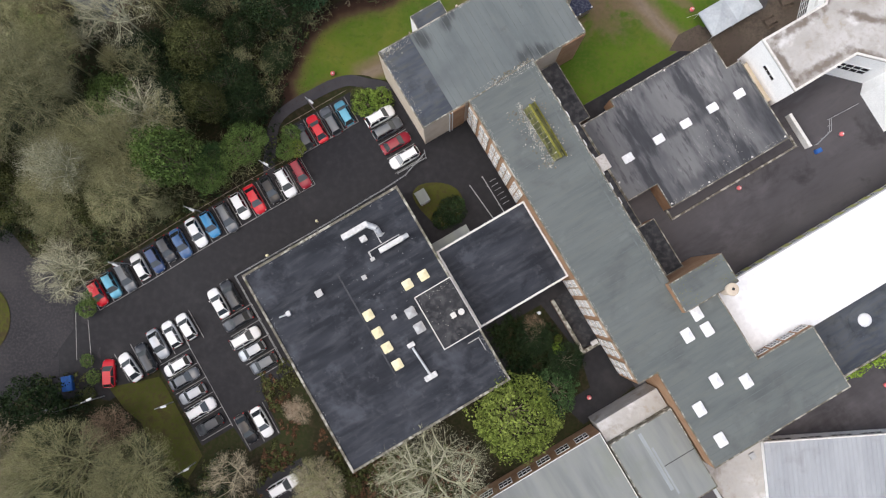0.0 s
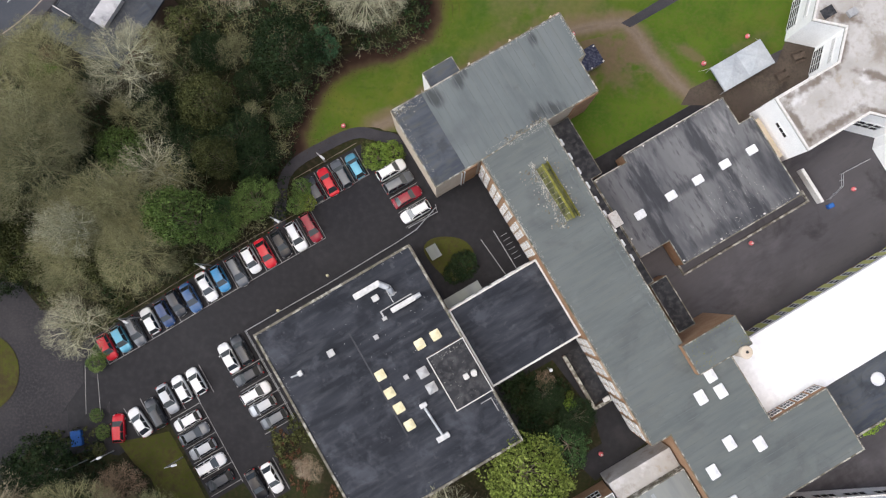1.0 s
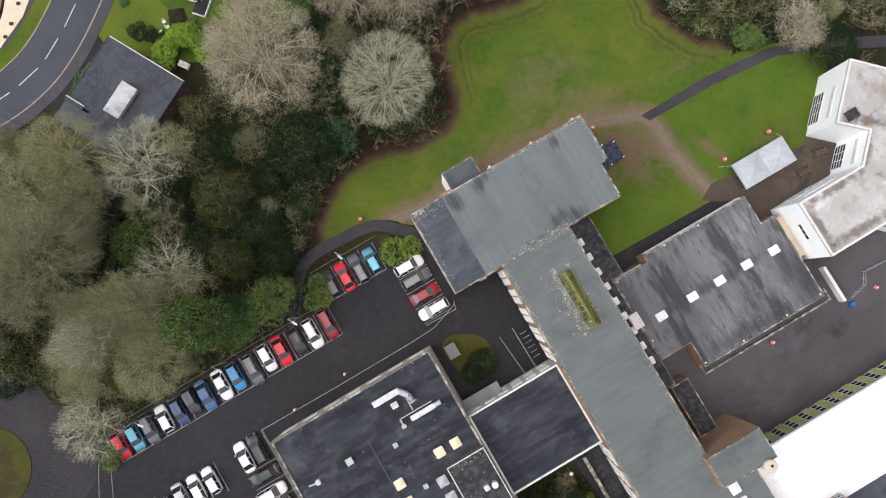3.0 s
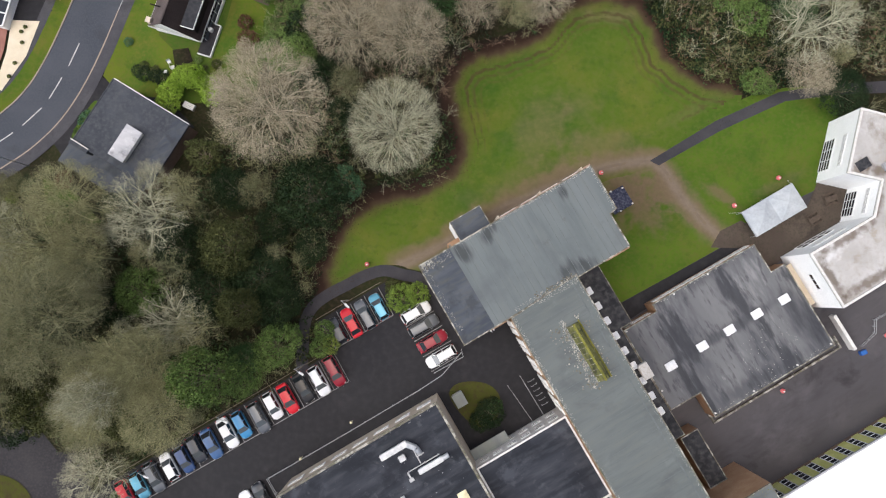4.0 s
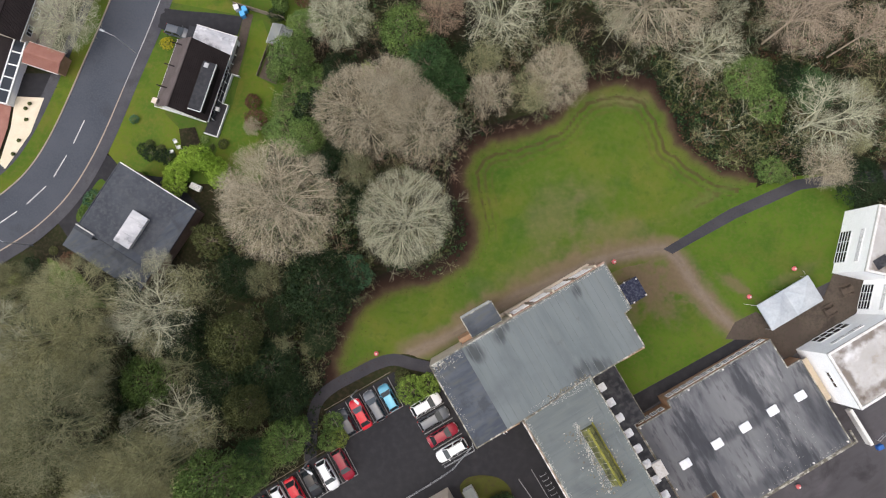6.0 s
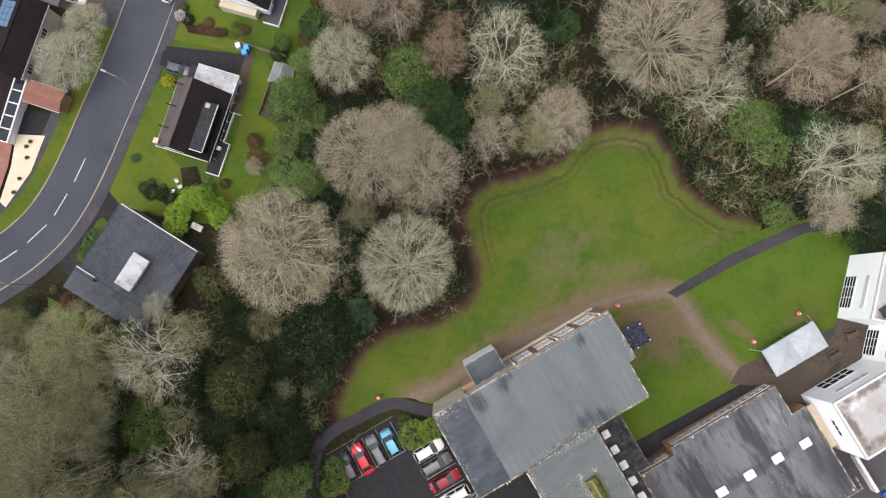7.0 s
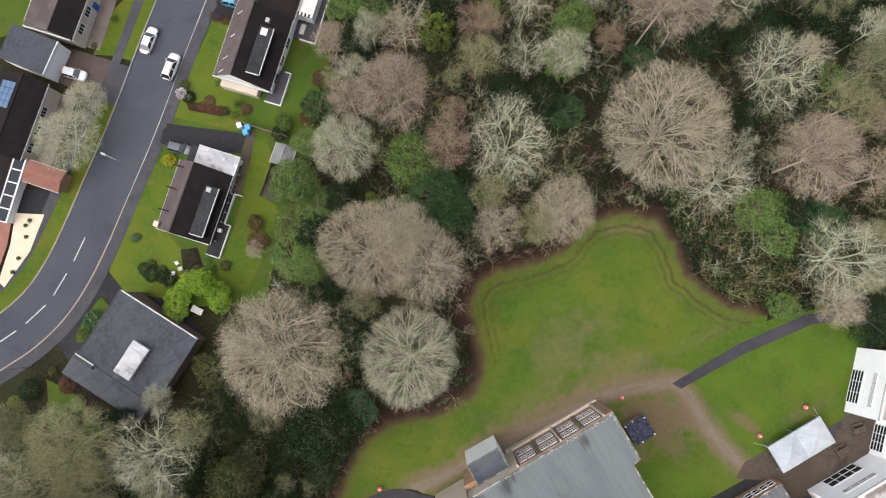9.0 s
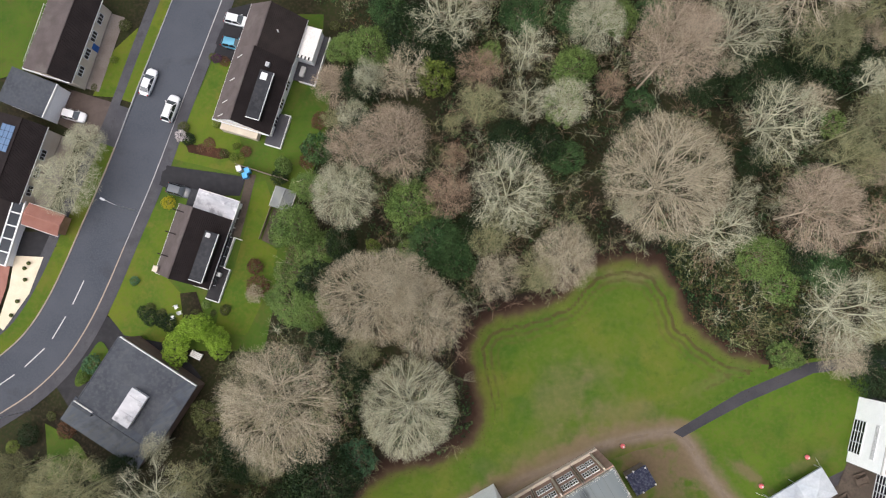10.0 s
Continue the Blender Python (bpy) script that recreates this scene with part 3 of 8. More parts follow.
def ribbon(name, line, offset, width, lift, mat, label, category, height=0.0, step=None):
    """A band along a line at an offset to its left, with an upstand where height is given."""
    p = [Vector((*q, 0)) for q in line]
    bm = bmesh.new()
    prev = None
    for i, q in enumerate(p):
        t = (p[min(i + 1, len(p) - 1)] - p[max(i - 1, 0)]).normalized()
        side = Vector((-t.y, t.x, 0))
        ring = []
        for o in (offset + width / 2, offset - width / 2):
            c = q + side * o
            base = (ground_z(q.x, q.y) if height else ground_z(c.x, c.y)) + lift
            ring.append(bm.verts.new((c.x, c.y, base + height)))
        if height:
            for o in (offset - width / 2, offset + width / 2):
                c = q + side * o
                ring.append(bm.verts.new((c.x, c.y, ground_z(q.x, q.y) + lift - 0.1)))
        if prev:
            n = len(ring)
            for a in range(n if height else 1):
                b = (a + 1) % n
                bm.faces.new((prev[a], prev[b], ring[b], ring[a]))
        prev = ring
    bmesh.ops.recalc_face_normals(bm, faces=bm.faces)
    if not height:
        for f in bm.faces:
            if f.normal.z < 0:
                f.normal_flip()
    return tagged(new(name, to_mesh(name, bm, mat)), label, category, kind="structure")


make_ground()


# ---- ground surfaces ----
def uv_loop(pts):
    return [xy(u, v) for u, v in pts]


def arc(cx, cy, r, n=40):
    return [(cx + r * math.cos(2 * math.pi * i / n), cy + r * math.sin(2 * math.pi * i / n)) for i in range(n)]


LAWN = [(-22.9, 29.6), (-21.2, 34.6), (-18.6, 39.4), (-14.0, 41.5), (-8.0, 43.0), (-3.6, 46.2), (-2.7, 50.7), (-4.1, 58.4), (-2.5, 62.3), (2.6, 63.8), (9.1, 66.4), (12.4, 70.1),
        (17.4, 71.8), (23, 70.3), (26.2, 63.3), (31, 59.3), (38.3, 56.4), (33.6, 53.8), (25.4, 47.9), (24, 46.6), (17, 44.6), (6, 38.6), (-0.5, 34.6), (-7.5, 31.4), (-13, 32.3), (-17.5, 31.4), (-21.0, 29.6)]
lawn_loop = smooth_loop(LAWN, 9)
lawn_loop = [(x + 0.5 * noise.noise(Vector((x * 0.5, y * 0.5, 3))) + 0.25 * noise.noise(Vector((x * 1.7, y * 1.7, 9))), y + 0.5 * noise.noise(Vector((x * 0.5, y * 0.5, 17))) + 0.25 * noise.noise(Vector((x * 1.7, y * 1.7, 29)))) for x, y in lawn_loop]


def grown(loop, d):
    out = []
    for i, (x, y) in enumerate(loop):
        a, b = loop[i - 1], loop[(i + 1) % len(loop)]
        t = Vector((b[0] - a[0], b[1] - a[1])).normalized()
        out.append((x - t.y * d, y + t.x * d))
    return out


CAR_PARK = uv_loop([(-47.5, 28.2), (-9.0, 28.2), (-9.0, 33.2), (2.4, 33.2), (2.4, 29.4), (7.6, 29.8), (8.2, 21), (16, 21), (16, -25), (7, -26), (4, -15), (-23, -15), (-25.2, 1.5), (-30.5, 1.2),
                    (-31, -5.4), (-36.2, -5.4), (-36.6, -1.2), (-41.9, -1.2), (-41.9, 11.6), (-50.5, 11.2), (-55, 15), (-57, 20), (-50, 23)])
EAST_YARD = uv_loop([(16, -48), (78, -48), (78, 12), (70, 22), (62, 15.5), (50, 16), (50, 13.2), (46, 13.6), (30, 13.8), (29.4, 20.6), (16, 21)])
drape("car_park", CAR_PARK, 0.05, M_TARMAC, "dark wet tarmac of a school car park", "car park")
drape("school_yard", EAST_YARD, 0.045, M_COURT, "damp grey-brown tarmac of the school yard, wet sheen in its colour", "school yard")
drape("turning_circle", arc(-71.0, -4.3, 12.6), 0.06, M_TARMAC_OLD, "tarmac turning circle at the drive's end", "road")
drape("entry_road", [(-61.2, 3.8), (-56.0, -0.4), (-51.2, -2.6), (-50.6, -10.4), (-52.9, -15.1), (-60.3, -16.8), (-63.0, -11.9), (-60.0, -8.6), (-60.0, -3.7)], 0.047, M_TARMAC_OLD, "damp tarmac between the circle and the car park", "road")
drape("circle_island", arc(-71.0, -4.3, 6.0), 0.14, M_MOSSY, "round island of thin mossy grass", "lawn")
drape("access_road", [(-80, -25), (-72, -28), (-62, -14), (-57, -12.6), (-57, 5), (-62, 5), (-66, 9), (-73, 10), (-90, 26), (-96, 22), (-82, 4), (-84, -12)], 0.05, M_TARMAC_OLD, "tarmac access road round the circle", "road")
EARTH_PATHS = [smooth_line(q, 5) for q in (
    [(-12.5, 32.4), (-7, 34.9), (-2, 37.8), (3, 40.8), (10, 43.9), (16, 46.4), (22, 47.6), (24.4, 47.8)],
    [(24.0, 48.0), (26.2, 46.4), (27.7, 43.6), (29.4, 41.0), (32.0, 38.0), (34.6, 36.0)])]


def trodden(x, y):
    return np.minimum(line_distance(EARTH_PATHS[0], x, y), line_distance(EARTH_PATHS[1], x, y))


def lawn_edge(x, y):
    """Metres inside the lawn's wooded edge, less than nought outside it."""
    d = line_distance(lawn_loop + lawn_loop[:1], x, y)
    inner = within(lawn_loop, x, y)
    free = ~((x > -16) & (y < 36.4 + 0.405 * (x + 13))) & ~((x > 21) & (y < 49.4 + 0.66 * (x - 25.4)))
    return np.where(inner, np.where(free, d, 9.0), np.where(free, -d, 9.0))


def mowing_ring(inset):
    def off(x, y):
        e = lawn_edge(x, y)
        fade = np.clip((58 - y) / 10, 0, 1) * 0.22 + np.clip((-2 - x) / 8, 0, 1) * 0.05
        return np.abs(e - inset) + fade
    return off


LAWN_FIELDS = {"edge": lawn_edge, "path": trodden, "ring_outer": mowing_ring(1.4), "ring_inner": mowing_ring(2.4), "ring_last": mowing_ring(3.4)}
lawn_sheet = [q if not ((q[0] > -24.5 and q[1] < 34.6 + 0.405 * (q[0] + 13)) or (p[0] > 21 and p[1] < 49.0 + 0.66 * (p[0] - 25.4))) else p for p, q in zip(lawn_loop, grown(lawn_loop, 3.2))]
drape("lawn", lawn_sheet, 0.10, M_GRASS, "large mown lawn with worn patches and a brown leaf-strewn edge darkened for tree shade", "lawn", cut=0.5, fields=LAWN_FIELDS)
drape("small_lawn", [(25.4, 46.4), (27.6, 43.2), (30.2, 39.6), (33.6, 36.6), (36.4, 39.2), (48.1, 44), (51, 55), (49.8, 56.3), (43.6, 56.1), (34.6, 52.0)], 0.10, M_GRASS_WET, "small green lawn beside the marquee", "lawn", cut=0.5, fields={"path": trodden})
drape("lawn_margin", [(17.5, 43.6), (23.2, 48.4), (33.2, 54.8), (38.6, 57.3), (43, 58.4), (50.5, 58.9), (51.2, 55), (49.6, 45.5), (47.5, 43.4), (37.5, 38.6), (33.5, 36.9), (29, 39.4), (24, 41.5)], 0.086, M_GRASS_WET, "grass margin between the paths", "lawn", cut=0.5, fields={"path": trodden})
drape("block_lawn", uv_loop([(29.9, 13.5), (38, 13.3), (46.4, 13.2), (48.8, 17.5), (46.4, 24.0), (44.2, 28.6), (38, 31.8), (34.6, 33), (34.6, 25.5), (33.5, 25.2), (33.5, 20.6), (29.8, 20.4)]), 0.092, M_GRASS_WET, "patch of lawn between two school buildings", "lawn", cut=0.5, fields={"path": trodden})
# no pit is cut here: a black sheet paints in its deep shade
drape("well_shade_floor", uv_loop([(12.2, -16.9), (14.98, -16.9), (14.98, -8.6), (12.2, -8.6)]), 0.10, M_FELT_LOW, "floor of a light well, black to stand for the shade of its depth", "yard")
# dark sheet laid flat for the shade of a sunken area
drape("sunken_area_shade", uv_loop([(28.0, 10.7), (49.7, 11.8), (50.0, 13.0), (46.4, 13.15), (29.9, 13.45), (28.0, 13.4)]), 0.07, M_TARMAC, "black strip along the gymnasium that paints a sunken area's shade", "path")
drape("tarmac_path", [(24.1, 47.8), (25.4, 47.1), (34.4, 52.2), (43.6, 56.4), (50.2, 57.3), (70, 58), (70, 60), (50.1, 58.9), (42.8, 57.8), (33.6, 53.6)], 0.114, M_PATH, "dark tarmac footpath across the lawn", "path")
drape("worn_yard", [(32.2, 35.0), (33.6, 37.4), (36.6, 38.9), (38.8, 37.6), (46.2, 41.2), (47.6, 44.4), (52.4, 43.4), (51.2, 39.2), (42.6, 33.6), (40.9, 32.1), (37.6, 34.9)], 0.15, M_YARD, "muddy brown surface of a small yard", "yard")
ribbon("dirt_path", EARTH_PATHS[0], 0, 0.4, 0.106, M_MUD, "trodden brown earth path", "path")
ribbon("yard_path", EARTH_PATHS[1], 0, 0.4, 0.106, M_MUD, "trodden earth path to the yard", "path")
ribbon("footpath", smooth_line([(-26.2, 14.5), (-26.4, 20.0), (-26.3, 23.8), (-25.4, 26.0), (-23.5, 27.7), (-20.4, 29.4), (-17.2, 31.0), (-14.7, 31.6), (-12.1, 31.0), (-9.4, 30.3), (-6.0, 27.4), (-3.8, 23.4)], 5), 0, 1.7, 0.118, M_PATH, "dark tarmac footpath behind the parking bays", "path")
drape("verge_lawn", [(-49.4, -13.9), (-45.5, -13.2), (-42.0, -12.4), (-40.9, -14.0), (-35.4, -23.6), (-37.5, -27), (-42, -24.5), (-44.5, -19), (-47, -17)], 0.09, M_MOSSY, "mossy grass beside the parking bays", "lawn")
COURT = [(-5.2, 14.1), (-4.2, 15.4), (-1.9, 15.8), (0.5, 15.3), (2.0, 13.7), (1.9, 11.2), (0.4, 9.7), (-1.4, 9.4), (-3.1, 10.8), (-4.4, 12.3)]
drape("court_lawn", smooth_loop(COURT, 4), 0.10, M_MOSSY, "small rounded lawn in a dark courtyard", "lawn")
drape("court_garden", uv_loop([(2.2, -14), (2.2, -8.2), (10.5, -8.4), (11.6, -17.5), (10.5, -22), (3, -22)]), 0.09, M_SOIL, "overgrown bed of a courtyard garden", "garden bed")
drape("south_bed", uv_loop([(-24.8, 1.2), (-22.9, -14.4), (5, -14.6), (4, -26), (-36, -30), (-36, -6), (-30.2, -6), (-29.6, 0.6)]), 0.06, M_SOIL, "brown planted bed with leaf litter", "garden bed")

# ---- the residential road ----
ROAD = smooth_line([(-112, 36), (-97, 42.2), (-87, 46.5), (-77.9, 52.0), (-73.9, 55.0), (-70.8, 58.4), (-68, 63.0), (-65.3, 69.0), (-61.3, 79.6), (-57.6, 90), (-49.6, 114.5), (-41, 140), (-30, 172)], 6)
ribbon("road", ROAD, 0, 7.6, 0.10, M_ROAD, "grey tarmac of a residential road", "road")
ROAD_EDGE = [Vector(p).lerp(Vector(q), k / 4) for p, q in zip(ROAD, ROAD[1:]) for k in range(4)]


def stretch(y0, y1):
    return [(p.x, p.y) for p in ROAD_EDGE if y0 <= p.y <= y1]


ribbon("kerb_east", stretch(0, 75.6), -3.87, 0.2, 0.08, M_KERB, "pale tan kerb along the road", "kerb", 0.12)
ribbon("kerb_east", stretch(75.4, 200), -3.87, 0.15, 0.08, M_KERB_PALE, "thin pale grey kerb along the road", "kerb", 0.12)
ribbon("kerb_west", stretch(0, 88.8), 3.87, 0.2, 0.08, M_KERB, "pale tan kerb along the road", "kerb", 0.12)
ribbon("kerb_west", stretch(88.6, 200), 3.87, 0.13, 0.08, M_KERB_PALE, "thin pale grey kerb along the road", "kerb", 0.12)
ribbon("pavement_east", ROAD, -4.9, 1.9, 0.15, M_PAVE, "grey tarmac pavement beside the road", "pavement")
ribbon("verge_west", stretch(95.4, 200), 4.85, 1.75, 0.16, M_GARDEN, "narrow grass verge", "grass verge")
ribbon("verge_crossing", stretch(88.4, 96), 4.85, 1.75, 0.15, M_PAVE, "dark tarmac crossing over the verge", "pavement")
ribbon("verge_west", stretch(0, 88.9), 5.2, 2.4, 0.16, M_GARDEN, "narrow grass verge", "grass verge")
ribbon("pavement_west", stretch(88.4, 200), 6.5, 1.55, 0.17, M_PAVE, "grey tarmac pavement behind the verge", "pavement")
ribbon("pavement_west", stretch(0, 88.9), 7.2, 1.6, 0.17, M_PAVE, "grey tarmac pavement behind the verge", "pavement")
GARDENS = [
    ("front_garden", [(-54.4, 81.1), (-57.9, 74.6), (-61.3, 63.2), (-58.5, 60.1), (-57.1, 62.6), (-51.7, 59.1), (-48.6, 61.2), (-48.8, 66.4), (-51.8, 69.3), (-50.6, 81.0)], M_GARDEN, "front lawn of a detached house"),
    ("back_garden", [(-38.6, 84.0), (-36.7, 84.5), (-35.4, 81.0), (-37.1, 75.2), (-34.4, 73.5), (-35.8, 66.8), (-38.6, 60.5), (-43.7, 60.6), (-42.8, 65.5), (-41.0, 70.5), (-39.5, 77.3)], M_GARDEN, "narrow back lawn of a house"),
    ("front_garden", [(-46.3, 104.2), (-51.5, 91.2), (-52.2, 88.2), (-41.1, 85.4), (-40.1, 87.6), (-41.0, 91.0), (-44.4, 94.8), (-41.9, 104.0)], M_GARDEN, "front lawn with small shrubs"),
    ("back_garden", [(-27.0, 99.3), (-32.5, 97.4), (-34.6, 90.1), (-39.3, 87.6), (-36.5, 85.6), (-29.6, 84.8), (-27.2, 92.9)], M_GARDEN_SHADE, "back lawn of a house in shade-darkened grass"),
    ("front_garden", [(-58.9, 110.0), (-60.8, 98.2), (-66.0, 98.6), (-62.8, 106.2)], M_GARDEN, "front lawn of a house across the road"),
    ("back_garden", [(-90, 118), (-73.4, 114.8), (-76.4, 104.9), (-78.0, 102.4), (-90, 99.0)], M_GARDEN_SHADE, "back lawn with a white edge"),
    ("side_garden", [(-70.0, 46.5), (-63.8, 43.9), (-58.4, 38.8), (-67.9, 38.5)], M_GARDEN_SHADE, "mossy side lawn under trees, shade in its colour"),
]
drape("garden_ground", [(-57, 60), (-60.5, 63), (-59.5, 69), (-56.2, 80.6), (-52.2, 88), (-44.2, 112), (-28.5, 112), (-28.6, 92), (-31.4, 84), (-32.5, 74), (-34.5, 66), (-35.5, 58), (-46, 58)], 0.07, M_GARDEN_SHADE, "patchy garden grass round the houses", "lawn")
drape("service_lane", uv_loop([(-38, -14.2), (-30.0, -14.2), (-30.0, -9.8), (-38, -9.8)]), 0.075, M_TARMAC, "dark tarmac lane below the bays", "road")
drape("paved_front", [(-74.2, 80.5), (-71.6, 79.7), (-68.1, 91.2), (-70.7, 92.0)], 0.14, M_FRONT, "grey-brown paving before a house", "paving")
drape("paved_front", [(-67.3, 99.9), (-65.0, 99.2), (-61.2, 111.6), (-63.5, 112.3)], 0.14, M_FRONT, "grey-brown paving before a house", "paving")
drape("flower_bed", [(-35.3, 80.1), (-33.0, 79.7), (-34.2, 73.9), (-37.0, 75.1)], 0.14, M_YARD, "bare brown plot beside a shed", "garden bed")
drape("garden_path", [(-39.7, 85.4), (-38.2, 85.4), (-40.3, 75.4), (-41.7, 75.6)], 0.15, M_YARD, "dark brown path behind a house", "path")
drape("flower_bed", [(-50.2, 90.7), (-43.7, 89.5), (-42.4, 88.2), (-44.1, 87.9), (-49.6, 89.2)], 0.16, M_LITTER, "strip of brown bed in a front lawn", "garden bed")
drape("flower_bed", [(-49.3, 66.7), (-46.7, 67.0), (-45.3, 63.2), (-48.4, 62.1)], 0.16, M_SOIL, "brown bed beside a house", "garden bed")
for gname, gp, gm, gl in GARDENS:
    drape(gname, gp, 0.12, gm, gl, "lawn")
drape("driveway", [(-53.6, 87.2), (-39.8, 85.0), (-40.6, 82.0), (-50.5, 82.3), (-54.2, 84.0)], 0.16, M_TARMAC, "black tarmac driveway beside a house", "driveway")
drape("driveway", [(-44.2, 113.2), (-40.5, 114), (-39.4, 104.2), (-44.2, 104.3), (-46.6, 106.0)], 0.16, M_TARMAC, "dark driveway before a house", "driveway")
drape("driveway", [(-72.1, 100.4), (-61.8, 97.2), (-63.4, 92.4), (-66.8, 91.8), (-73.4, 94.9)], 0.16, M_DRIVE, "brown block-paved driveway", "driveway")
drape("driveway", [(-80, 76.3), (-69.2, 76.2), (-70.6, 72.4), (-80, 72.4)], 0.16, M_TARMAC, "dark driveway of a house", "driveway")
drape("forecourt", [(-70.2, 54.0), (-61.6, 63.0), (-56.0, 60.4), (-50, 59.0), (-45, 54), (-61.5, 48.0), (-65.5, 47.8)], 0.10, M_TARMAC, "dark tarmac forecourt round a flat-roofed house", "forecourt")
drape("planted_island", smooth_loop([(-62.1, 59.1), (-60.6, 56.1), (-64.8, 52.2), (-65.8, 53.4), (-63.9, 57.0)], 4), 0.2, M_GARDEN_SHADE, "small planted island in a forecourt", "garden bed")
drape("patio", [(-76.6, 72.4), (-72.0, 72.2), (-73.9, 66.4), (-77.6, 60.6), (-78.6, 61.5), (-77.1, 67.3)], 0.22, M_PATIO, "cream paved wedge with planting holes", "patio")
drape("flower_bed", [(-78.6, 72.4), (-77.0, 72.4), (-77.6, 67.3), (-79.2, 61.5), (-83, 62), (-81, 72)], 0.2, M_TILE_RED, "reddish gravel bed in a front garden", "garden bed")


def on_ground(bm, lift):
    for v in bm.verts:
        v.co.z += ground_z(v.co.x, v.co.y) + lift
    return bm


def painted(name, a, b, width, lift, mat, label, group):
    """One painted stripe on the ground from a to b."""
    a, b = Vector((*a, 0)), Vector((*b, 0))
    side = (b - a).normalized().cross(Vector((0, 0, 1))) * width / 2
    bm = bmesh.new()
    n = max(1, int((b - a).length / 2))
    rows = [[bm.verts.new(a.lerp(b, i / n) + s * side) for s in (1, -1)] for i in range(n + 1)]
    for r0, r1 in zip(rows, rows[1:]):
        f = bm.faces.new((r0[0], r0[1], r1[1], r1[0]))
    bm.normal_update()
    for f in bm.faces:
        if f.normal.z < 0:
            f.normal_flip()
    return tagged(new(name, to_mesh(name, on_ground(bm, lift), mat)), label, "road marking", group, "structure")


DASHES = [((-65.4, 68.6), (-67.0, 64.8)), ((-68.0, 62.9), (-69.9, 59.4)), ((-71.0, 57.9), (-73.9, 55.0)), ((-75.4, 53.8), (-78.8, 51.4)), ((-81, 50.1), (-84.6, 48.0)), ((-86.6, 46.8), (-90.4, 45.1))]
for a, b in DASHES:
    painted("centre_line_dash", a, b, 0.17, 0.125, M_LINE, "white painted dash on the road", "centre line dashes")


def bay_lines(us, v0, v1, along_u=False):
    for u in us:
        a, b = (xy(v0, u), xy(v1, u)) if along_u else (xy(u, v0), xy(u, v1))
        painted("bay_line", a, b, 0.1, 0.075, M_BAY, "faded white line between parking bays", "bay lines")


bay_lines([-45.4 + 2.43 * i for i in range(16)], 23.4, 28.0)
painted("bay_line", xy(-45.4, 23.4), xy(-9, 23.4), 0.1, 0.075, M_BAY, "faded white line along parking bays", "bay lines")
bay_lines([-8.4, -5.8, -3.5, -1.2, 1.2], 28.4, 33.0)
painted("bay_line", xy(-8.4, 28.4), xy(1.2, 28.4), 0.1, 0.075, M_BAY, "faded white line along parking bays", "bay lines")
bay_lines([18.7, 21.1, 23.6, 26.0], 2.0, 6.6, True)
bay_lines([-46.6, -43.9, -41.3, -38.9, -36.5, -34.1], 12.2, 16.8)
bay_lines([11.9, 9.5, 7.1, 4.7, 2.2, -0.6], -41.6, -36.7, True)
bay_lines([12.9, 10.3, 7.8, 5.6, 3.2], -30.6, -25.8, True)
bay_lines([-31.2, -33.6, -36.0], -5.2, -0.2)
painted("bay_line", xy(-36.6, 14.0), xy(-36.6, -1), 0.1, 0.075, M_BAY, "faded white line along parking bays", "bay lines")
painted("stop_line", (-52.7, -4.2), (-51.9, -11.0), 0.09, 0.075, M_BAY, "faded white line across the car park entry", "bay lines")
painted("stop_line", (-54.6, -3.0), (-54.2, -10.0), 0.1, 0.075, M_BAY, "faded white line across the car park entry", "bay lines")


# ---- the school ----
SCHOOL = pose(0, 0, 0, 0, 0, A)
WIN_CACHE = {}


def window_mesh(w, h, cols, rows):
    key = (round(w, 2), round(h, 2), cols, rows)
    if key not in WIN_CACHE:
        bm = bmesh.new()
        t = 0.07
        xs = sorted(c + e for i in range(cols + 1) for c in [-w / 2 + t / 2 + (w - t) * i / cols] for e in (-t / 2, t / 2))
        zs = sorted(c + e for i in range(rows + 1) for c in [-h / 2 + t / 2 + (h - t) * i / rows] for e in (-t / 2, t / 2))
        grid = [[bm.verts.new((x, -0.10, z)) for z in zs] for x in xs]
        for i in range(len(xs) - 1):
            for j in range(len(zs) - 1):
                if i % 2 == 0 or j % 2 == 0:
                    bm.faces.new((grid[i][j], grid[i + 1][j], grid[i + 1][j + 1], grid[i][j + 1]))
        bmesh.ops.delete(bm, geom=[v for v in bm.verts if not v.link_faces], context="VERTS")
        out = bmesh.ops.extrude_face_region(bm, geom=bm.faces[:])
        bmesh.ops.translate(bm, verts=[g for g in out["geom"] if isinstance(g, bmesh.types.BMVert)], vec=(0, 0.12, 0))
        bmesh.ops.recalc_face_normals(bm, faces=bm.faces)
        pane = boxes((-w / 2 + 0.02, w / 2 - 0.02, -0.05, -0.03, -h / 2 + 0.02, h / 2 - 0.02))
        WIN_CACHE[key] = (to_mesh("window", bm, M_FRAME), to_mesh("pane", pane, M_GLASS))
    return WIN_CACHE[key]


def put_window(parent, x, y, z, facing, w, h, cols=2, rows=2):
    """A window set into a wall of the parent, whose outside looks along the angle facing (degrees, in the parent's axes)."""
    frame_me, pane_me = window_mesh(w, h, cols, rows)
    ob = part("window", frame_me, None, parent)
    ob.matrix_basis = pose(x, y, z, 0, 0, facing + 90)
    part("pane", pane_me, None, ob)
    return ob


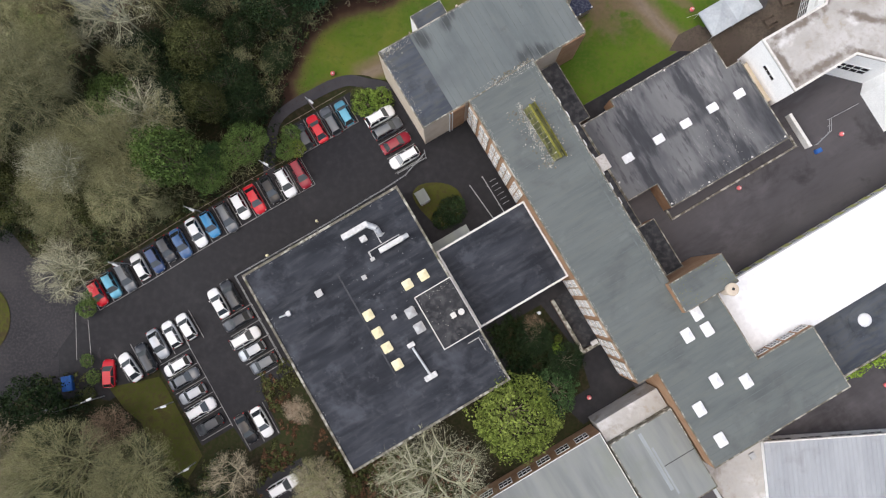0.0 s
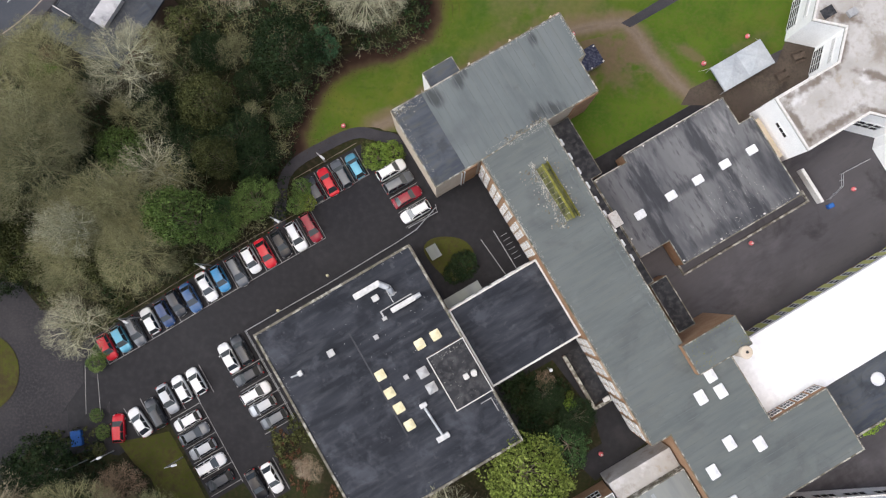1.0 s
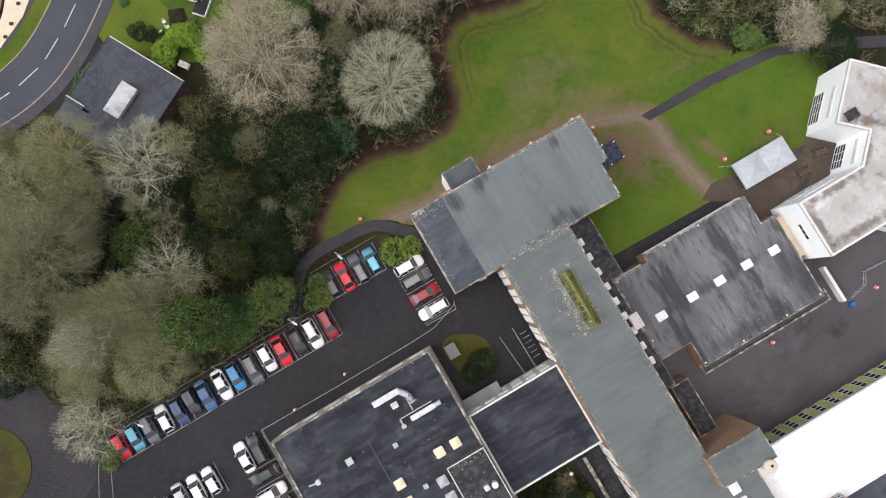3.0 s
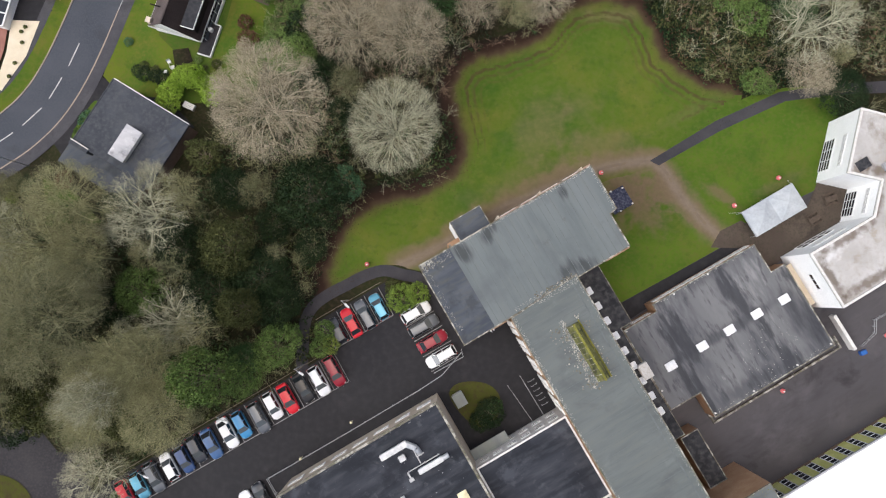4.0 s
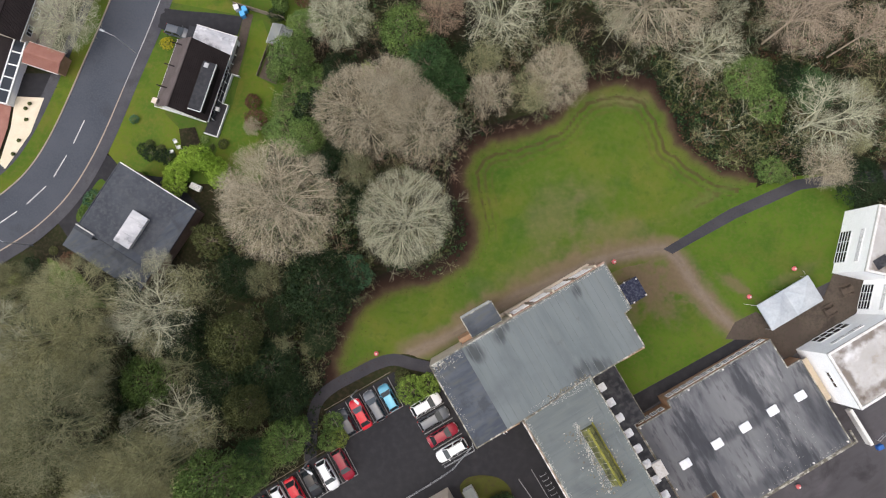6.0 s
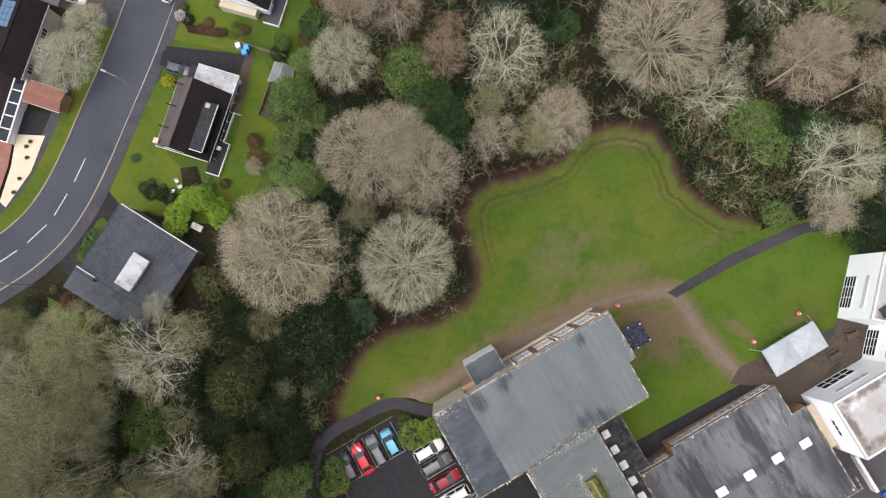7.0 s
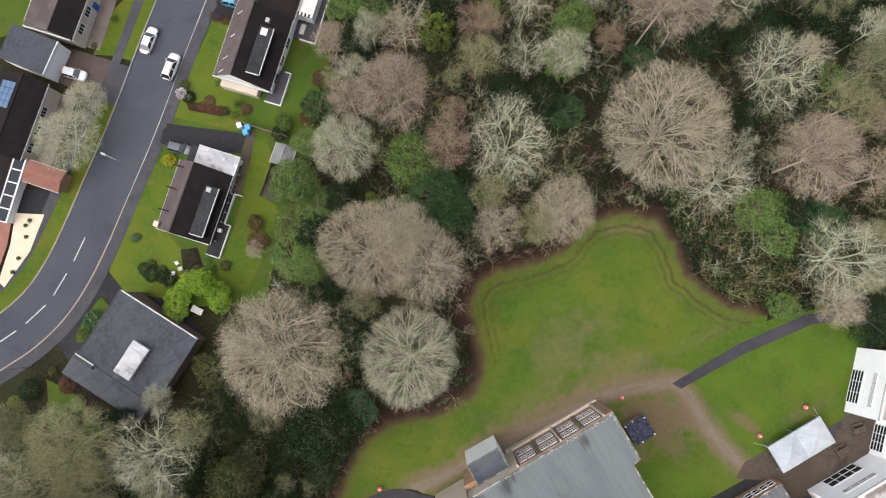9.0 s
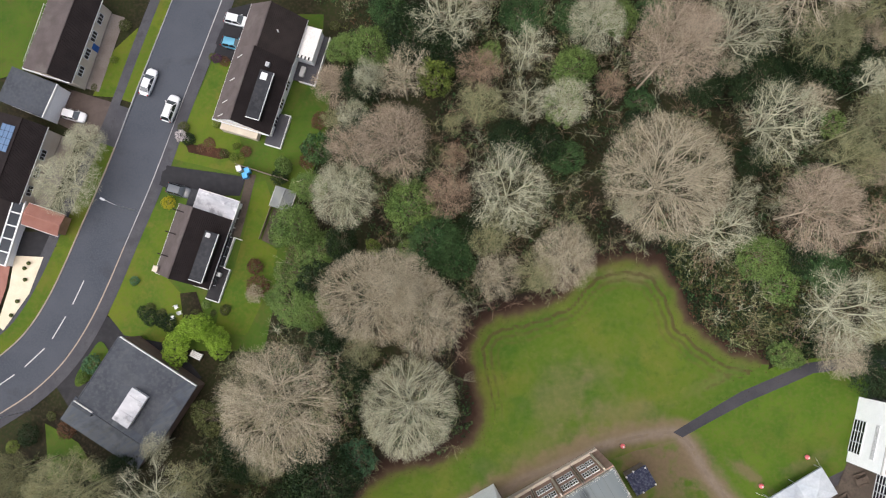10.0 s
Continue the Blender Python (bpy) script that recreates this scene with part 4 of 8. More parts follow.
def parapet_loop(pts, width, z0, z1):
    """A closed upstand that runs inside an outline."""
    bm = bmesh.new()
    n = len(pts)
    area = sum(pts[i][0] * pts[(i + 1) % n][1] - pts[(i + 1) % n][0] * pts[i][1] for i in range(n))
    s = 1 if area > 0 else -1
    inner = []
    for i in range(n):
        a, b, c = Vector(pts[i - 1]), Vector(pts[i]), Vector(pts[(i + 1) % n])
        d0, d1 = (b - a).normalized(), (c - b).normalized()
        n0, n1 = Vector((-d0.y, d0.x)) * s, Vector((-d1.y, d1.x)) * s
        m = (n0 + n1) / max(0.2, 1 + n0.dot(n1))
        inner.append(b + m * width)
    rings = [[bm.verts.new((p[0], p[1], z)) for p in q] for q, z in ((pts, z0), (pts, z1), (inner, z1), (inner, z0))]
    for r0, r1 in zip(rings, rings[1:] + rings[:1]):
        for i in range(n):
            j = (i + 1) % n
            bm.faces.new((r0[i], r0[j], r1[j], r1[i]))
    bmesh.ops.recalc_face_normals(bm, faces=bm.faces)
    return bm


def flat_building(name, pts, top, wall_mat, roof_mat, label, base=-2.5, coping=0.3, upstand=0.15, coping_mat=None, seams=None, m=SCHOOL, category="school building"):
    """Walls, a felt roof with laps, and a coping round it. seams: (axis, spacing)."""
    b = group_empty(name, m, label, category)
    part("wall", prism(pts, base, top - 0.12), wall_mat, b)
    part("roof", prism(pts, top - 0.12, top), roof_mat, b)
    part("coping", parapet_loop([(p[0], p[1]) for p in pts], coping, top - 0.05, top + upstand), coping_mat or M_COPING, b, "stained mossy coping")
    if seams:
        axis, gap, dims = seams[0], seams[1], seams[2]
        rnd = random.Random(len(name) + int(top * 10))
        for (x0, x1, y0, y1) in dims:
            lo, end = (x0, x1) if axis == "u" else (y0, y1)
            length = (y1 - y0 if axis == "u" else x1 - x0) - 2 * coping
            lap = to_mesh("roof_lap", boxes((-length / 2, length / 2, -0.03, 0.03, -0.01, 0.012)), M_SEAM if roof_mat in (M_FELT_GREY, M_FELT_BLOCK) else roof_mat)
            c = lo + gap * 0.5
            while c < end:
                j = c + rnd.uniform(-0.12, 0.12)
                strip = part("roof_lap", lap, None, b)
                strip.matrix_basis = pose(j, (y0 + y1) / 2, top, 0, 0, 90) if axis == "u" else pose((x0 + x1) / 2, j, top)
                c += gap
    return b


def dome_skylight(parent, u, v, z, w, d, mat, h=0.3, name="skylight", label=""):
    bm = boxes((u - w / 2, u + w / 2, v - d / 2, v + d / 2, z - 0.02, z + h * 0.6))
    curb = part(name, bm, M_STEEL, parent)
    bm = bmesh.new()
    box(bm, u - w / 2 - 0.04, u + w / 2 + 0.04, v - d / 2 - 0.04, v + d / 2 + 0.04, z + h * 0.6, z + h, bevel=0.08)
    top = bmesh.ops.poke(bm, faces=[max(bm.faces, key=lambda f: f.calc_center_median().z)])
    for q in top["verts"]:
        q.co.z += 0.18
    part("dome", bm, mat, curb, label)
    return curb


# main hall with a flat roof
HALL_PTS = [(-22.7, -14.1), (1.2, -14.1), (1.2, 15.7), (-22.7, 15.7)]
hall = flat_building("school_hall", HALL_PTS, 7.5, M_CREAM, M_FELT_HALL, "large square hall with a dark streaked felt roof", coping=0.3, upstand=0.16, seams=("v", 1.05, [(-22.7, -11.5, -14.1, 15.7), (-11.5, 1.2, -14.1, 15.7)]))
for u, v, w, h in [(-4.2, 3.5, 1.25, 0.3), (-1.8, 3.5, 1.25, 0.3), (-10.7, 2.6, 1.25, 0.3), (-10.8, 0.0, 1.25, 0.3), (-10.7, -2.3, 1.25, 0.3), (-10.6, -4.9, 1.25, 0.3)]:
    dome_skylight(hall, u, v, 7.5, w, w, M_SKY_YELLOW, h, label="yellowed domed skylight")
for u, v in [(-5.7, 0.1), (-5.7, -2.2)]:
    dome_skylight(hall, u, v, 7.5, 1.3, 1.3, M_STEEL, 0.35, "roof_hatch")
for u, v, s in [(-14.9, 8.4, 0.8), (-8.7, 7.2, 0.5), (-7.9, 0.7, 0.5)]:
    part("roof_vent", boxes((u - s / 2, u + s / 2, v - s / 2, v + s / 2, 7.45, 7.9), (u - s / 2 - 0.06, u + s / 2 + 0.06, v - s / 2 - 0.06, v + s / 2 + 0.06, 7.9, 7.97)), M_STEEL, hall)
part("roof_ridge", boxes((-11.7, -11.5, -6, 9.5, 7.45, 7.56)), M_SEAM_DARK, hall)
# ducts on the roof
bm = boxes((-8.6, -4.7, 12.75, 13.55, 7.9, 8.6), bevel=0.06)
rod(bm, (-4.9, 13.1, 8.2), (-4.0, 12.0, 8.2), 0.42, 10)
rod(bm, (-4.0, 12.0, 8.2), (-4.0, 11.0, 7.5), 0.38, 10)
for u in (-8.2, -6.6, -5.2):
    box(bm, u - 0.05, u + 0.05, 12.8, 13.5, 7.45, 7.95)
part("air_duct", bm, M_GALV, hall, "galvanised sheet-metal air duct")
bm = boxes((-5.2, -1.6, 8.8, 9.5, 7.9, 8.5), bevel=0.06)
rod(bm, (-1.7, 9.15, 8.2), (-0.8, 9.15, 8.2), 0.33, 10)
for u in (-4.8, -2.2):
    box(bm, u - 0.05, u + 0.05, 8.85, 9.45, 7.45, 7.95)
part("air_duct", bm, M_GALV, hall, "galvanised sheet-metal air duct")
bm = boxes((-6.5, -1.8, 9.75, 9.87, 8.0, 8.12), (-6.6, -6.4, 8.9, 9.8, 8.0, 8.12), (-6.8, -6.2, 8.5, 8.95, 7.9, 8.15), (-4.5, -4.38, 10, 12, 8.0, 8.12), (-4.4, -3.4, 10.9, 11.02, 8.0, 8.12))
for p in [(-6.4, 9.8), (-4.0, 9.8), (-2.0, 9.8), (-4.45, 11.5)]:
    cyl(bm, p[0], p[1], 7.45, 8.1, 0.06, n=6)
part("roof_pipe", bm, M_STEEL, hall)
part("fan_unit", boxes((-6.7, -5.8, 11.3, 12.1, 7.45, 8.1), (-6.5, -6.0, 11.5, 11.9, 8.1, 8.3), bevel=0.05), M_GALV, hall)
bm = bmesh.new()
rod(bm, (-7.8, -4.0, 7.75), (-7.55, -8.3, 7.75), 0.17, 8)
box(bm, -8.3, -7.3, -3.9, -3.3, 7.45, 7.95, bevel=0.05)
box(bm, -8.5, -6.7, -8.8, -8.1, 7.45, 8.0, bevel=0.05)
part("vent_pipe", bm, M_GALV, hall, "long pale vent pipe with end boxes")
bm = bmesh.new()
rod(bm, (-21.0, 8.3, 7.8), (-19.7, 8.1, 7.8), 0.12, 8)
box(bm, -20.0, -19.4, 7.8, 8.5, 7.45, 8.0, bevel=0.05)
part("vent_pipe", bm, M_GALV, hall)
bm = boxes((-1.2, 0.4, -7.3, -7.2, 7.45, 7.6), (0.3, 0.4, -9.2, -7.28, 7.45, 7.6))
part("cable_run", bm, M_STEEL, hall)
for i in range(7):
    put_window(hall, -20.6 + 3.3 * i, 15.7, 4.6, 90, 2.2, 1.6, 3, 2)
# raised plant room at the hall's edge
plant = flat_building("plant_room", [(-4.3, -6.3), (1.15, -6.3), (1.15, 1.55), (-4.3, 1.55)], 9.0, M_BRICK_DARK, M_FELT_LOW, "low raised roof block with white edging", base=7.4, coping=0.12, upstand=0.08, coping_mat=M_FASCIA)
part("vent_box", boxes((-1.35, -0.65, -3.35, -2.65, 8.95, 9.6), bevel=0.05), M_FASCIA, plant)
part("vent_drum", cyl(bmesh.new(), 0.1, -3.1, 8.95, 9.9, 0.42, n=16), M_FASCIA, plant)

# link building
link = flat_building("link_building", [(1.25, -6.4), (14.95, -6.4), (14.95, 5.4), (1.25, 5.4)], 6.35, M_FASCIA, M_FELT_HALL, "two-storey link with a dark felt roof and white edges", coping=0.24, upstand=0.16, coping_mat=M_FASCIA, seams=("u", 1.05, [(1.2, 14.9, -6.4, 5.4)]))
for i in range(6):
    for z in (1.9, 4.7):
        put_window(link, 2.6 + 2.15 * i, 5.4, z, 90, 1.5, 1.3, 2, 2)
        put_window(link, 2.6 + 2.15 * i, -6.4, z, -90, 1.5, 1.3, 2, 2)
part("canopy", boxes((1.3, 6.9, 5.42, 6.9, 2.5, 2.7)), M_METAL_ROOF, link, "pale sheet canopy at the foot of the wall")

# the long spine
SP = [(15.0, -22.6), (17.8, -22.6), (17.8, -36.5), (38.2, -36.5), (38.2, -27.5), (29.9, -27.5), (29.9, -17.65), (25.3, -17.65), (25.3, 20.95), (15.0, 20.3)]
spine = flat_building("classroom_spine", SP, 9.3, M_BRICK, M_FELT_GREY, "long classroom block with a grey-green felt roof", coping=0.16, upstand=0.05, seams=("v", 1.0, [(15.0, 24.2, -22.6, 20.3), (17.9, 29.8, -36.4, -22.8), (29.9, 38.1, -36.4, -27.6)]), coping_mat=M_COPING)
part("roof_gutter", boxes((24.1, 24.3, -13.0, 20.6, 9.25, 9.32)), M_SEAM, spine)
for lo, hi in ((5.6, 20.2), (-22.3, -6.6)):
    n = 5
    w = (hi - lo) / n
    for i in range(n):
        c = lo + w * (i + 0.5)
        part("spandrel_panel", boxes((14.88, 15.02, c - w / 2 + 0.4, c + w / 2 - 0.4, 0.6, 8.9)), M_CLAD, spine, "weathered tan curtain wall panel")
        for z, h in ((2.2, 1.5), (4.9, 1.5), (7.6, 1.5)):
            for s in (-1, 1):
                put_window(spine, 14.87, c + s * (w / 4 - 0.12), z, 180, w / 2 - 0.5, h, 2, 2)
for i in range(11):
    put_window(spine, 25.3, -11.5 + 2.9 * i, 7.4, 0, 2.0, 1.5, 3, 2)
# mossy raised ridge on the spine's roof
bm = bmesh.new()
sec = [(20.6, 9.3), (20.75, 9.55), (21.35, 10.3), (21.5, 10.35), (22.15, 9.9), (22.3, 9.3)]
ends = [[bm.verts.new((u, v, z)) for u, z in sec] for v in (7.6, 15.6)]
for i in range(len(sec)):
    j = (i + 1) % len(sec)
    bm.faces.new((ends[0][i], ends[0][j], ends[1][j], ends[1][i]))
bm.faces.new(ends[0])
bm.faces.new(ends[1][::-1])
bmesh.ops.recalc_face_normals(bm, faces=bm.faces)
lantern = part("roof_lantern", bm, M_MOSSY_GLASS, spine, "ridge lantern with glazing overgrown by moss")
part("ridge_cap", boxes((21.28, 21.56, 7.5, 15.7, 10.3, 10.42), bevel=0.05), M_MOSS, lantern, "ridge thick with yellow moss")
part("east_gutter", boxes((22.28, 22.5, 7.4, 15.8, 9.3, 9.48), bevel=0.04), M_MOSS, lantern)
bar = to_mesh("glazing_bar", rod(rod(bmesh.new(), (20.7, 0, 9.5), (21.4, 0, 10.36), 0.045, 5), (21.45, 0, 10.36), (22.25, 0, 9.75), 0.045, 5), M_COPING)
for k in range(11):
    part("glazing_bar", bar, None, lantern).matrix_basis = pose(0, 7.7 + 0.78 * k, 0)
rnd = random.Random(5)
bm = bmesh.new()
for i in range(330):
    v = rnd.uniform(6.8, 16.6)
    u = 21.2 - abs(rnd.gauss(0, 1.0)) - 0.4 if rnd.random() < 0.75 else 22.3 + abs(rnd.gauss(0, 0.5))
    s = rnd.uniform(0.05, 0.16)
    cyl(bm, u, v, 9.29, 9.29 + s * 0.5, s, s * 0.5, 5)
tagged(part("moss", bm, M_COPING, spine, "scattered cushions of pale moss"), kind="stuff")

# the block across the spine's end
BP = [(8.0, 20.2), (33.3, 20.5), (33.3, 25.4), (34.4, 25.6), (34.4, 32.3), (8.0, 32.2)]
block = flat_building("end_block", BP, 9.1, M_CREAM, M_FELT_BLOCK, "broad block with a pale grey ribbed felt roof", coping=0.16, upstand=0.06, seams=("u", 1.0, [(13.0, 33.2, 20.4, 32.3)]))
part("dark_roof_strip", boxes((8.15, 12.7, 20.3, 32.1, 9.1, 9.125)), M_FELT_DARK, block, "darker slate-coloured roof strip")
rnd = random.Random(9)
bm = bmesh.new()
for i in range(150):
    u, v = 8.2 + abs(rnd.gauss(0, 1.2)), 32.0 - abs(rnd.gauss(0, 0.5))
    if rnd.random() < 0.5:
        u = rnd.uniform(19, 24.8)
        v = 20.9 + rnd.gauss(0, 0.25)
    s = rnd.uniform(0.05, 0.14)
    cyl(bm, u, v, 9.1, 9.13 + s * 0.5, s, s * 0.5, 5)
tagged(part("moss", bm, M_COPING, block), kind="stuff")
for c in (22.0, 25.2, 28.4, 31.6):
    part("facade_panel", boxes((c - 1.4, c + 1.4, 32.28, 32.4, 0.4, 8.7)), M_PINK_BRICK, block, "pinkish brick window panel")
    for z in (3.6, 6.9):
        for s in (-0.62, 0.62):
            put_window(block, c + s, 32.42, z, 90, 1.12, 1.9, 3, 2)
part("plinth_ledge", boxes((19.6, 34.3, 32.3, 32.75, -1.5, 0.75), bevel=0.05), M_CREAM, block, "cream ledge at the foot of the wall")
part("corner_pier", boxes((33.4, 34.4, 32.3, 32.5, -1.5, 8.9)), M_PINK_BRICK, block)
for u in (20.4, 26.8, 33.2):
    part("wall_fin", boxes((u - 0.11, u + 0.11, 32.3, 32.7, -1, 8.7)), M_CREAM, block, "pale concrete fin")
for u in (23.6, 30.0, 13.0):
    part("rainwater_pipe", boxes((u - 0.08, u + 0.08, 32.3, 32.55, -1, 9.0)), M_TIMBER, block)
part("brick_panel", boxes((29.7, 33.2, 20.32, 20.45, -0.5, 8.9)), M_BRICK, block, "brown brick panel")
part("brick_panel", boxes((12.0, 14.4, 20.12, 20.26, -0.5, 8.9)), M_BRICK, block, "brown brick panel")
for u in (12.0, 12.4):
    part("rainwater_pipe", boxes((u - 0.05, u + 0.05, 19.98, 20.2, 0, 9.0)), M_FRAME, block)
annex = flat_building("stair_annex", [(14.6, 32.32), (19.3, 32.32), (19.3, 35.3), (14.6, 35.3)], 6.6, M_RENDER, M_FELT_DARK, "white annex with a small grey roof", coping=0.1, upstand=0.04)
part("link_wall", boxes((12.9, 14.6, 32.3, 33.0, -2, 6.0)), M_BRICK, annex)

# low corridor with a row of skylights along the spine
corridor = flat_building("low_corridor", [(25.35, -5.6), (27.85, -5.6), (27.85, 11.0), (29.6, 11.0), (29.6, 20.3), (25.35, 20.3)], 3.8, M_BRICK_DARK, M_FELT_LOW, "low corridor with a black felt roof", coping=0.1, upstand=0.05)
for i in range(9):
    v = 17.6 - 2.35 * i
    dome_skylight(corridor, 26.55, v, 3.8, 0.95, 1.0, M_SKYLIGHT, 0.35)
part("roof_box", boxes((26.9, 28.3, 3.4, 5.6, 3.78, 4.5), bevel=0.05), M_FASCIA, corridor, "white box on the roof edge")
porch = flat_building("low_store", [(27.0, -13.4), (29.7, -13.4), (29.7, -5.7), (27.0, -5.7)], 4.0, M_BRICK, M_FELT_LOW, "low store with a stained black roof", coping=0.12, upstand=0.06)

# gymnasium
GP = [(27.9, -1.9), (32.6, -1.9), (32.6, -5.7), (52.0, -5.7), (52.0, 7.3), (49.8, 7.3), (49.8, 11.7), (33.2, 11.7), (33.2, 10.6), (27.9, 10.6)]
gym = flat_building("gymnasium", GP, 3.9, M_BRICK, M_FELT_GYM, "low gymnasium with a stained ribbed grey roof", coping=0.14, upstand=0.06, seams=("u", 0.9, [(28.0, 32.6, -1.9, 10.6), (33.2, 49.8, -5.7, 11.7), (49.8, 52.0, -5.7, 7.3)]))
for u, v in [(31.0, 3.3), (36.1, 3.4), (40.5, 3.4), (44.9, 3.4), (49.2, 3.2)]:
    dome_skylight(gym, u, v, 3.9, 1.45, 1.1, M_SKYLIGHT, 0.35)
for i in range(14):
    put_window(gym, 34.2 + 1.13 * i, 11.7, 2.6, 90, 0.95, 1.4, 1, 2)
for i in range(4):
    put_window(gym, 28.8 + 1.1 * i, 10.6, 2.6, 90, 0.9, 1.3, 1, 2)
for u, v in [(28.2, 10.3), (36.5, 11.4), (42.0, 11.4), (46, -5.3), (39, -5.3), (28.2, 5.0), (28.2, 1.0), (32.9, -5.2), (51.5, -5.2)]:
    part("roof_outlet", cyl(bmesh.new(), u, v, 3.88, 4.1, 0.12, n=8), M_FASCIA, gym)
part("retaining_kerb", boxes((32.8, 54.0, -7.5, -7.25, -1, 1.05), (32.8, 33.05, -7.3, -5.8, -1, 1.05), (53.8, 54.0, -7.3, -5.6, -1, 1.05)), M_COPING, gym)

# east wing
east = spine
for u, v in [(26.1, -18.6), (23.6, -20.4), (26.2, -21.0), (23.7, -27.1), (27.0, -29.1), (20.0, -29.1), (20.3, -33.7)]:
    if v < -22 or u > 25.4:
        dome_skylight(east, u, v, 9.3, 1.25, 1.7, M_SKYLIGHT, 0.35)
    else:
        dome_skylight(spine, u, v, 9.3, 1.25, 1.7, M_SKYLIGHT, 0.35)
for i in range(4):
    put_window(east, 31.2 + 2.0 * i, -27.5, 7.7, 90, 1.6, 1.6, 3, 2)
stair = flat_building("stair_tower", [(24.6, -17.6), (32.5, -17.6), (32.5, -13.4), (24.6, -13.4)], 10.7, M_BRICK, M_FELT_GREY, "brick stair tower with a mossy grey roof", coping=0.12, upstand=0.06)
bm = cyl(bmesh.new(), 31.0, -17.9, 9.2, 11.3, 0.75, 0.7, 20)
cyl(bm, 31.0, -17.9, 11.3, 11.45, 0.85, 0.75, 20)
chim = tagged(part("boiler_flue", bm, M_CREAM), "pale round boiler flue beside the stair tower", "chimney")
chim.matrix_basis = SCHOOL
part("flue_opening", cyl(bmesh.new(), 31.1, -17.9, 11.4, 11.47, 0.2, n=12), M_TRIM, chim)

# sports hall with a white membrane roof
sports = group_empty("sports_hall", SCHOOL, "large hall with a bright white membrane roof", "school building")
part("wall", boxes((30.0, 70.0, -28.3, -18.6, -2.5, 6.2)), M_BRICK_DARK, sports)
bm = bmesh.new()
rows = []
for i in range(13):
    v = -28.6 + 10.6 * i / 12
    z = 6.25 + 0.45 * math.sin(math.pi * i / 12)
    rows.append([bm.verts.new((u, v, z)) for u in (29.9, 70.2)])
for r0, r1 in zip(rows, rows[1:]):
    bm.faces.new((r0[0], r0[1], r1[1], r1[0]))
geo = bmesh.ops.extrude_face_region(bm, geom=bm.faces[:])
bmesh.ops.translate(bm, verts=[g for g in geo["geom"] if isinstance(g, bmesh.types.BMVert)], vec=(0, 0, 0.12))
bmesh.ops.recalc_face_normals(bm, faces=bm.faces)
part("roof", bm, M_WHITE_ROOF, sports, "bright white roof membrane")
part("gutter", boxes((29.9, 70.2, -18.05, -17.85, 6.15, 6.42)), M_STEEL, sports)
for i in range(17):
    u = 33.4 + 2.2 * i
    part("wall_panel", boxes((u - 0.55, u + 0.55, -18.6, -18.5, 1.2, 5.8)), M_PANEL_GREEN, sports, "yellow-green wall panel")
    put_window(sports, u + 1.1, -18.58, 3.6, 90, 1.0, 4.0, 1, 4)

# dark-roofed wing with a roof dome
dome_wing = flat_building("drum_wing", [(38.25, -36.9), (58.0, -36.9), (58.0, -28.65), (38.25, -28.65)], 5.0, M_BRICK_DARK, M_FELT_DARK, "wing with a dark felt roof and a round white dome", coping=0.25, upstand=0.12)
bm = bmesh.new()
bmesh.ops.create_uvsphere(bm, u_segments=20, v_segments=8, radius=0.95, matrix=Matrix.LocRotScale((46.6, -31.8, 5.05), None, (1, 1, 0.45)))
part("roof_dome", bm, M_SKYLIGHT, dome_wing, "round white domed skylight")
part("dome_collar", cyl(bmesh.new(), 46.6, -31.8, 4.98, 5.06, 2.2, n=32), M_FELT_DARK, dome_wing)

# south-west sheds with sheet roofs
sw = flat_building("workshop_wing", [(-12.0, -42.0), (7.9, -42.0), (7.9, -26.4), (-12.0, -26.4)], 5.6, M_BRICK, M_METAL_ROOF, "workshop wing with a pale grey sheet roof", coping=0.12, upstand=0.04, coping_mat=M_FASCIA, seams=("u", 1.0, [(-12, 7.9, -42, -26.4)]))
for i in range(6):
    put_window(sw, -9.5 + 3.0 * i, -26.4, 3.6, 90, 2.0, 2.2, 3, 2)
sw2 = flat_building("workshop_link", [(8.1, -40.0), (17.6, -40.0), (17.6, -28.2), (8.1, -28.2)], 6.2, M_COPING, M_METAL_ROOF, "link roof of grey sheets with a pale streak", coping=0.14, upstand=0.06, seams=("v", 2.6, [(8.1, 17.6, -40, -28.2)]))
part("patch_strip", boxes((12.0, 12.5, -37.4, -29.0, 6.2, 6.222)), M_STREAK, sw2)
part("patch_strip", boxes((12.62, 12.9, -38.2, -31.4, 6.2, 6.222)), M_STREAK, sw2)
part("roof_joint", boxes((12.9, 17.5, -34.3, -34.2, 6.2, 6.225)), M_TRIM, sw2)
part("ledge_roof", boxes((8.1, 17.6, -28.15, -25.4, -2, 5.0)), M_CONC_ROOF, sw2, "crumbling whitish ledge roof")
pale = group_empty("pale_roof_wing", pose(50.5, -25.6, 0, 0, 0, 4), "long wing with a pale ribbed sheet roof", "school building")
part("wall", boxes((-7.5, 22, -11, 5.6, -2.5, 4.4)), M_RENDER, pale)
part("roof", boxes((-7.7, 22, -11.2, 5.8, 4.4, 4.6)), M_PALE_ROOF, pale)
bm = bmesh.new()
for i in range(46):
    box(bm, -7.5 + 0.64 * i, -7.42 + 0.64 * i, -11.1, 5.7, 4.58, 4.66)
part("roof_ribs", bm, M_PALE_ROOF, pale)
part("fascia", boxes((-7.75, 22, 5.8, 6.0, 4.1, 4.7)), M_FASCIA, pale)
for i in range(6):
    put_window(pale, -4.5 + 4.2 * i, 5.62, 3.0, 90, 3.0, 1.6, 3, 1)
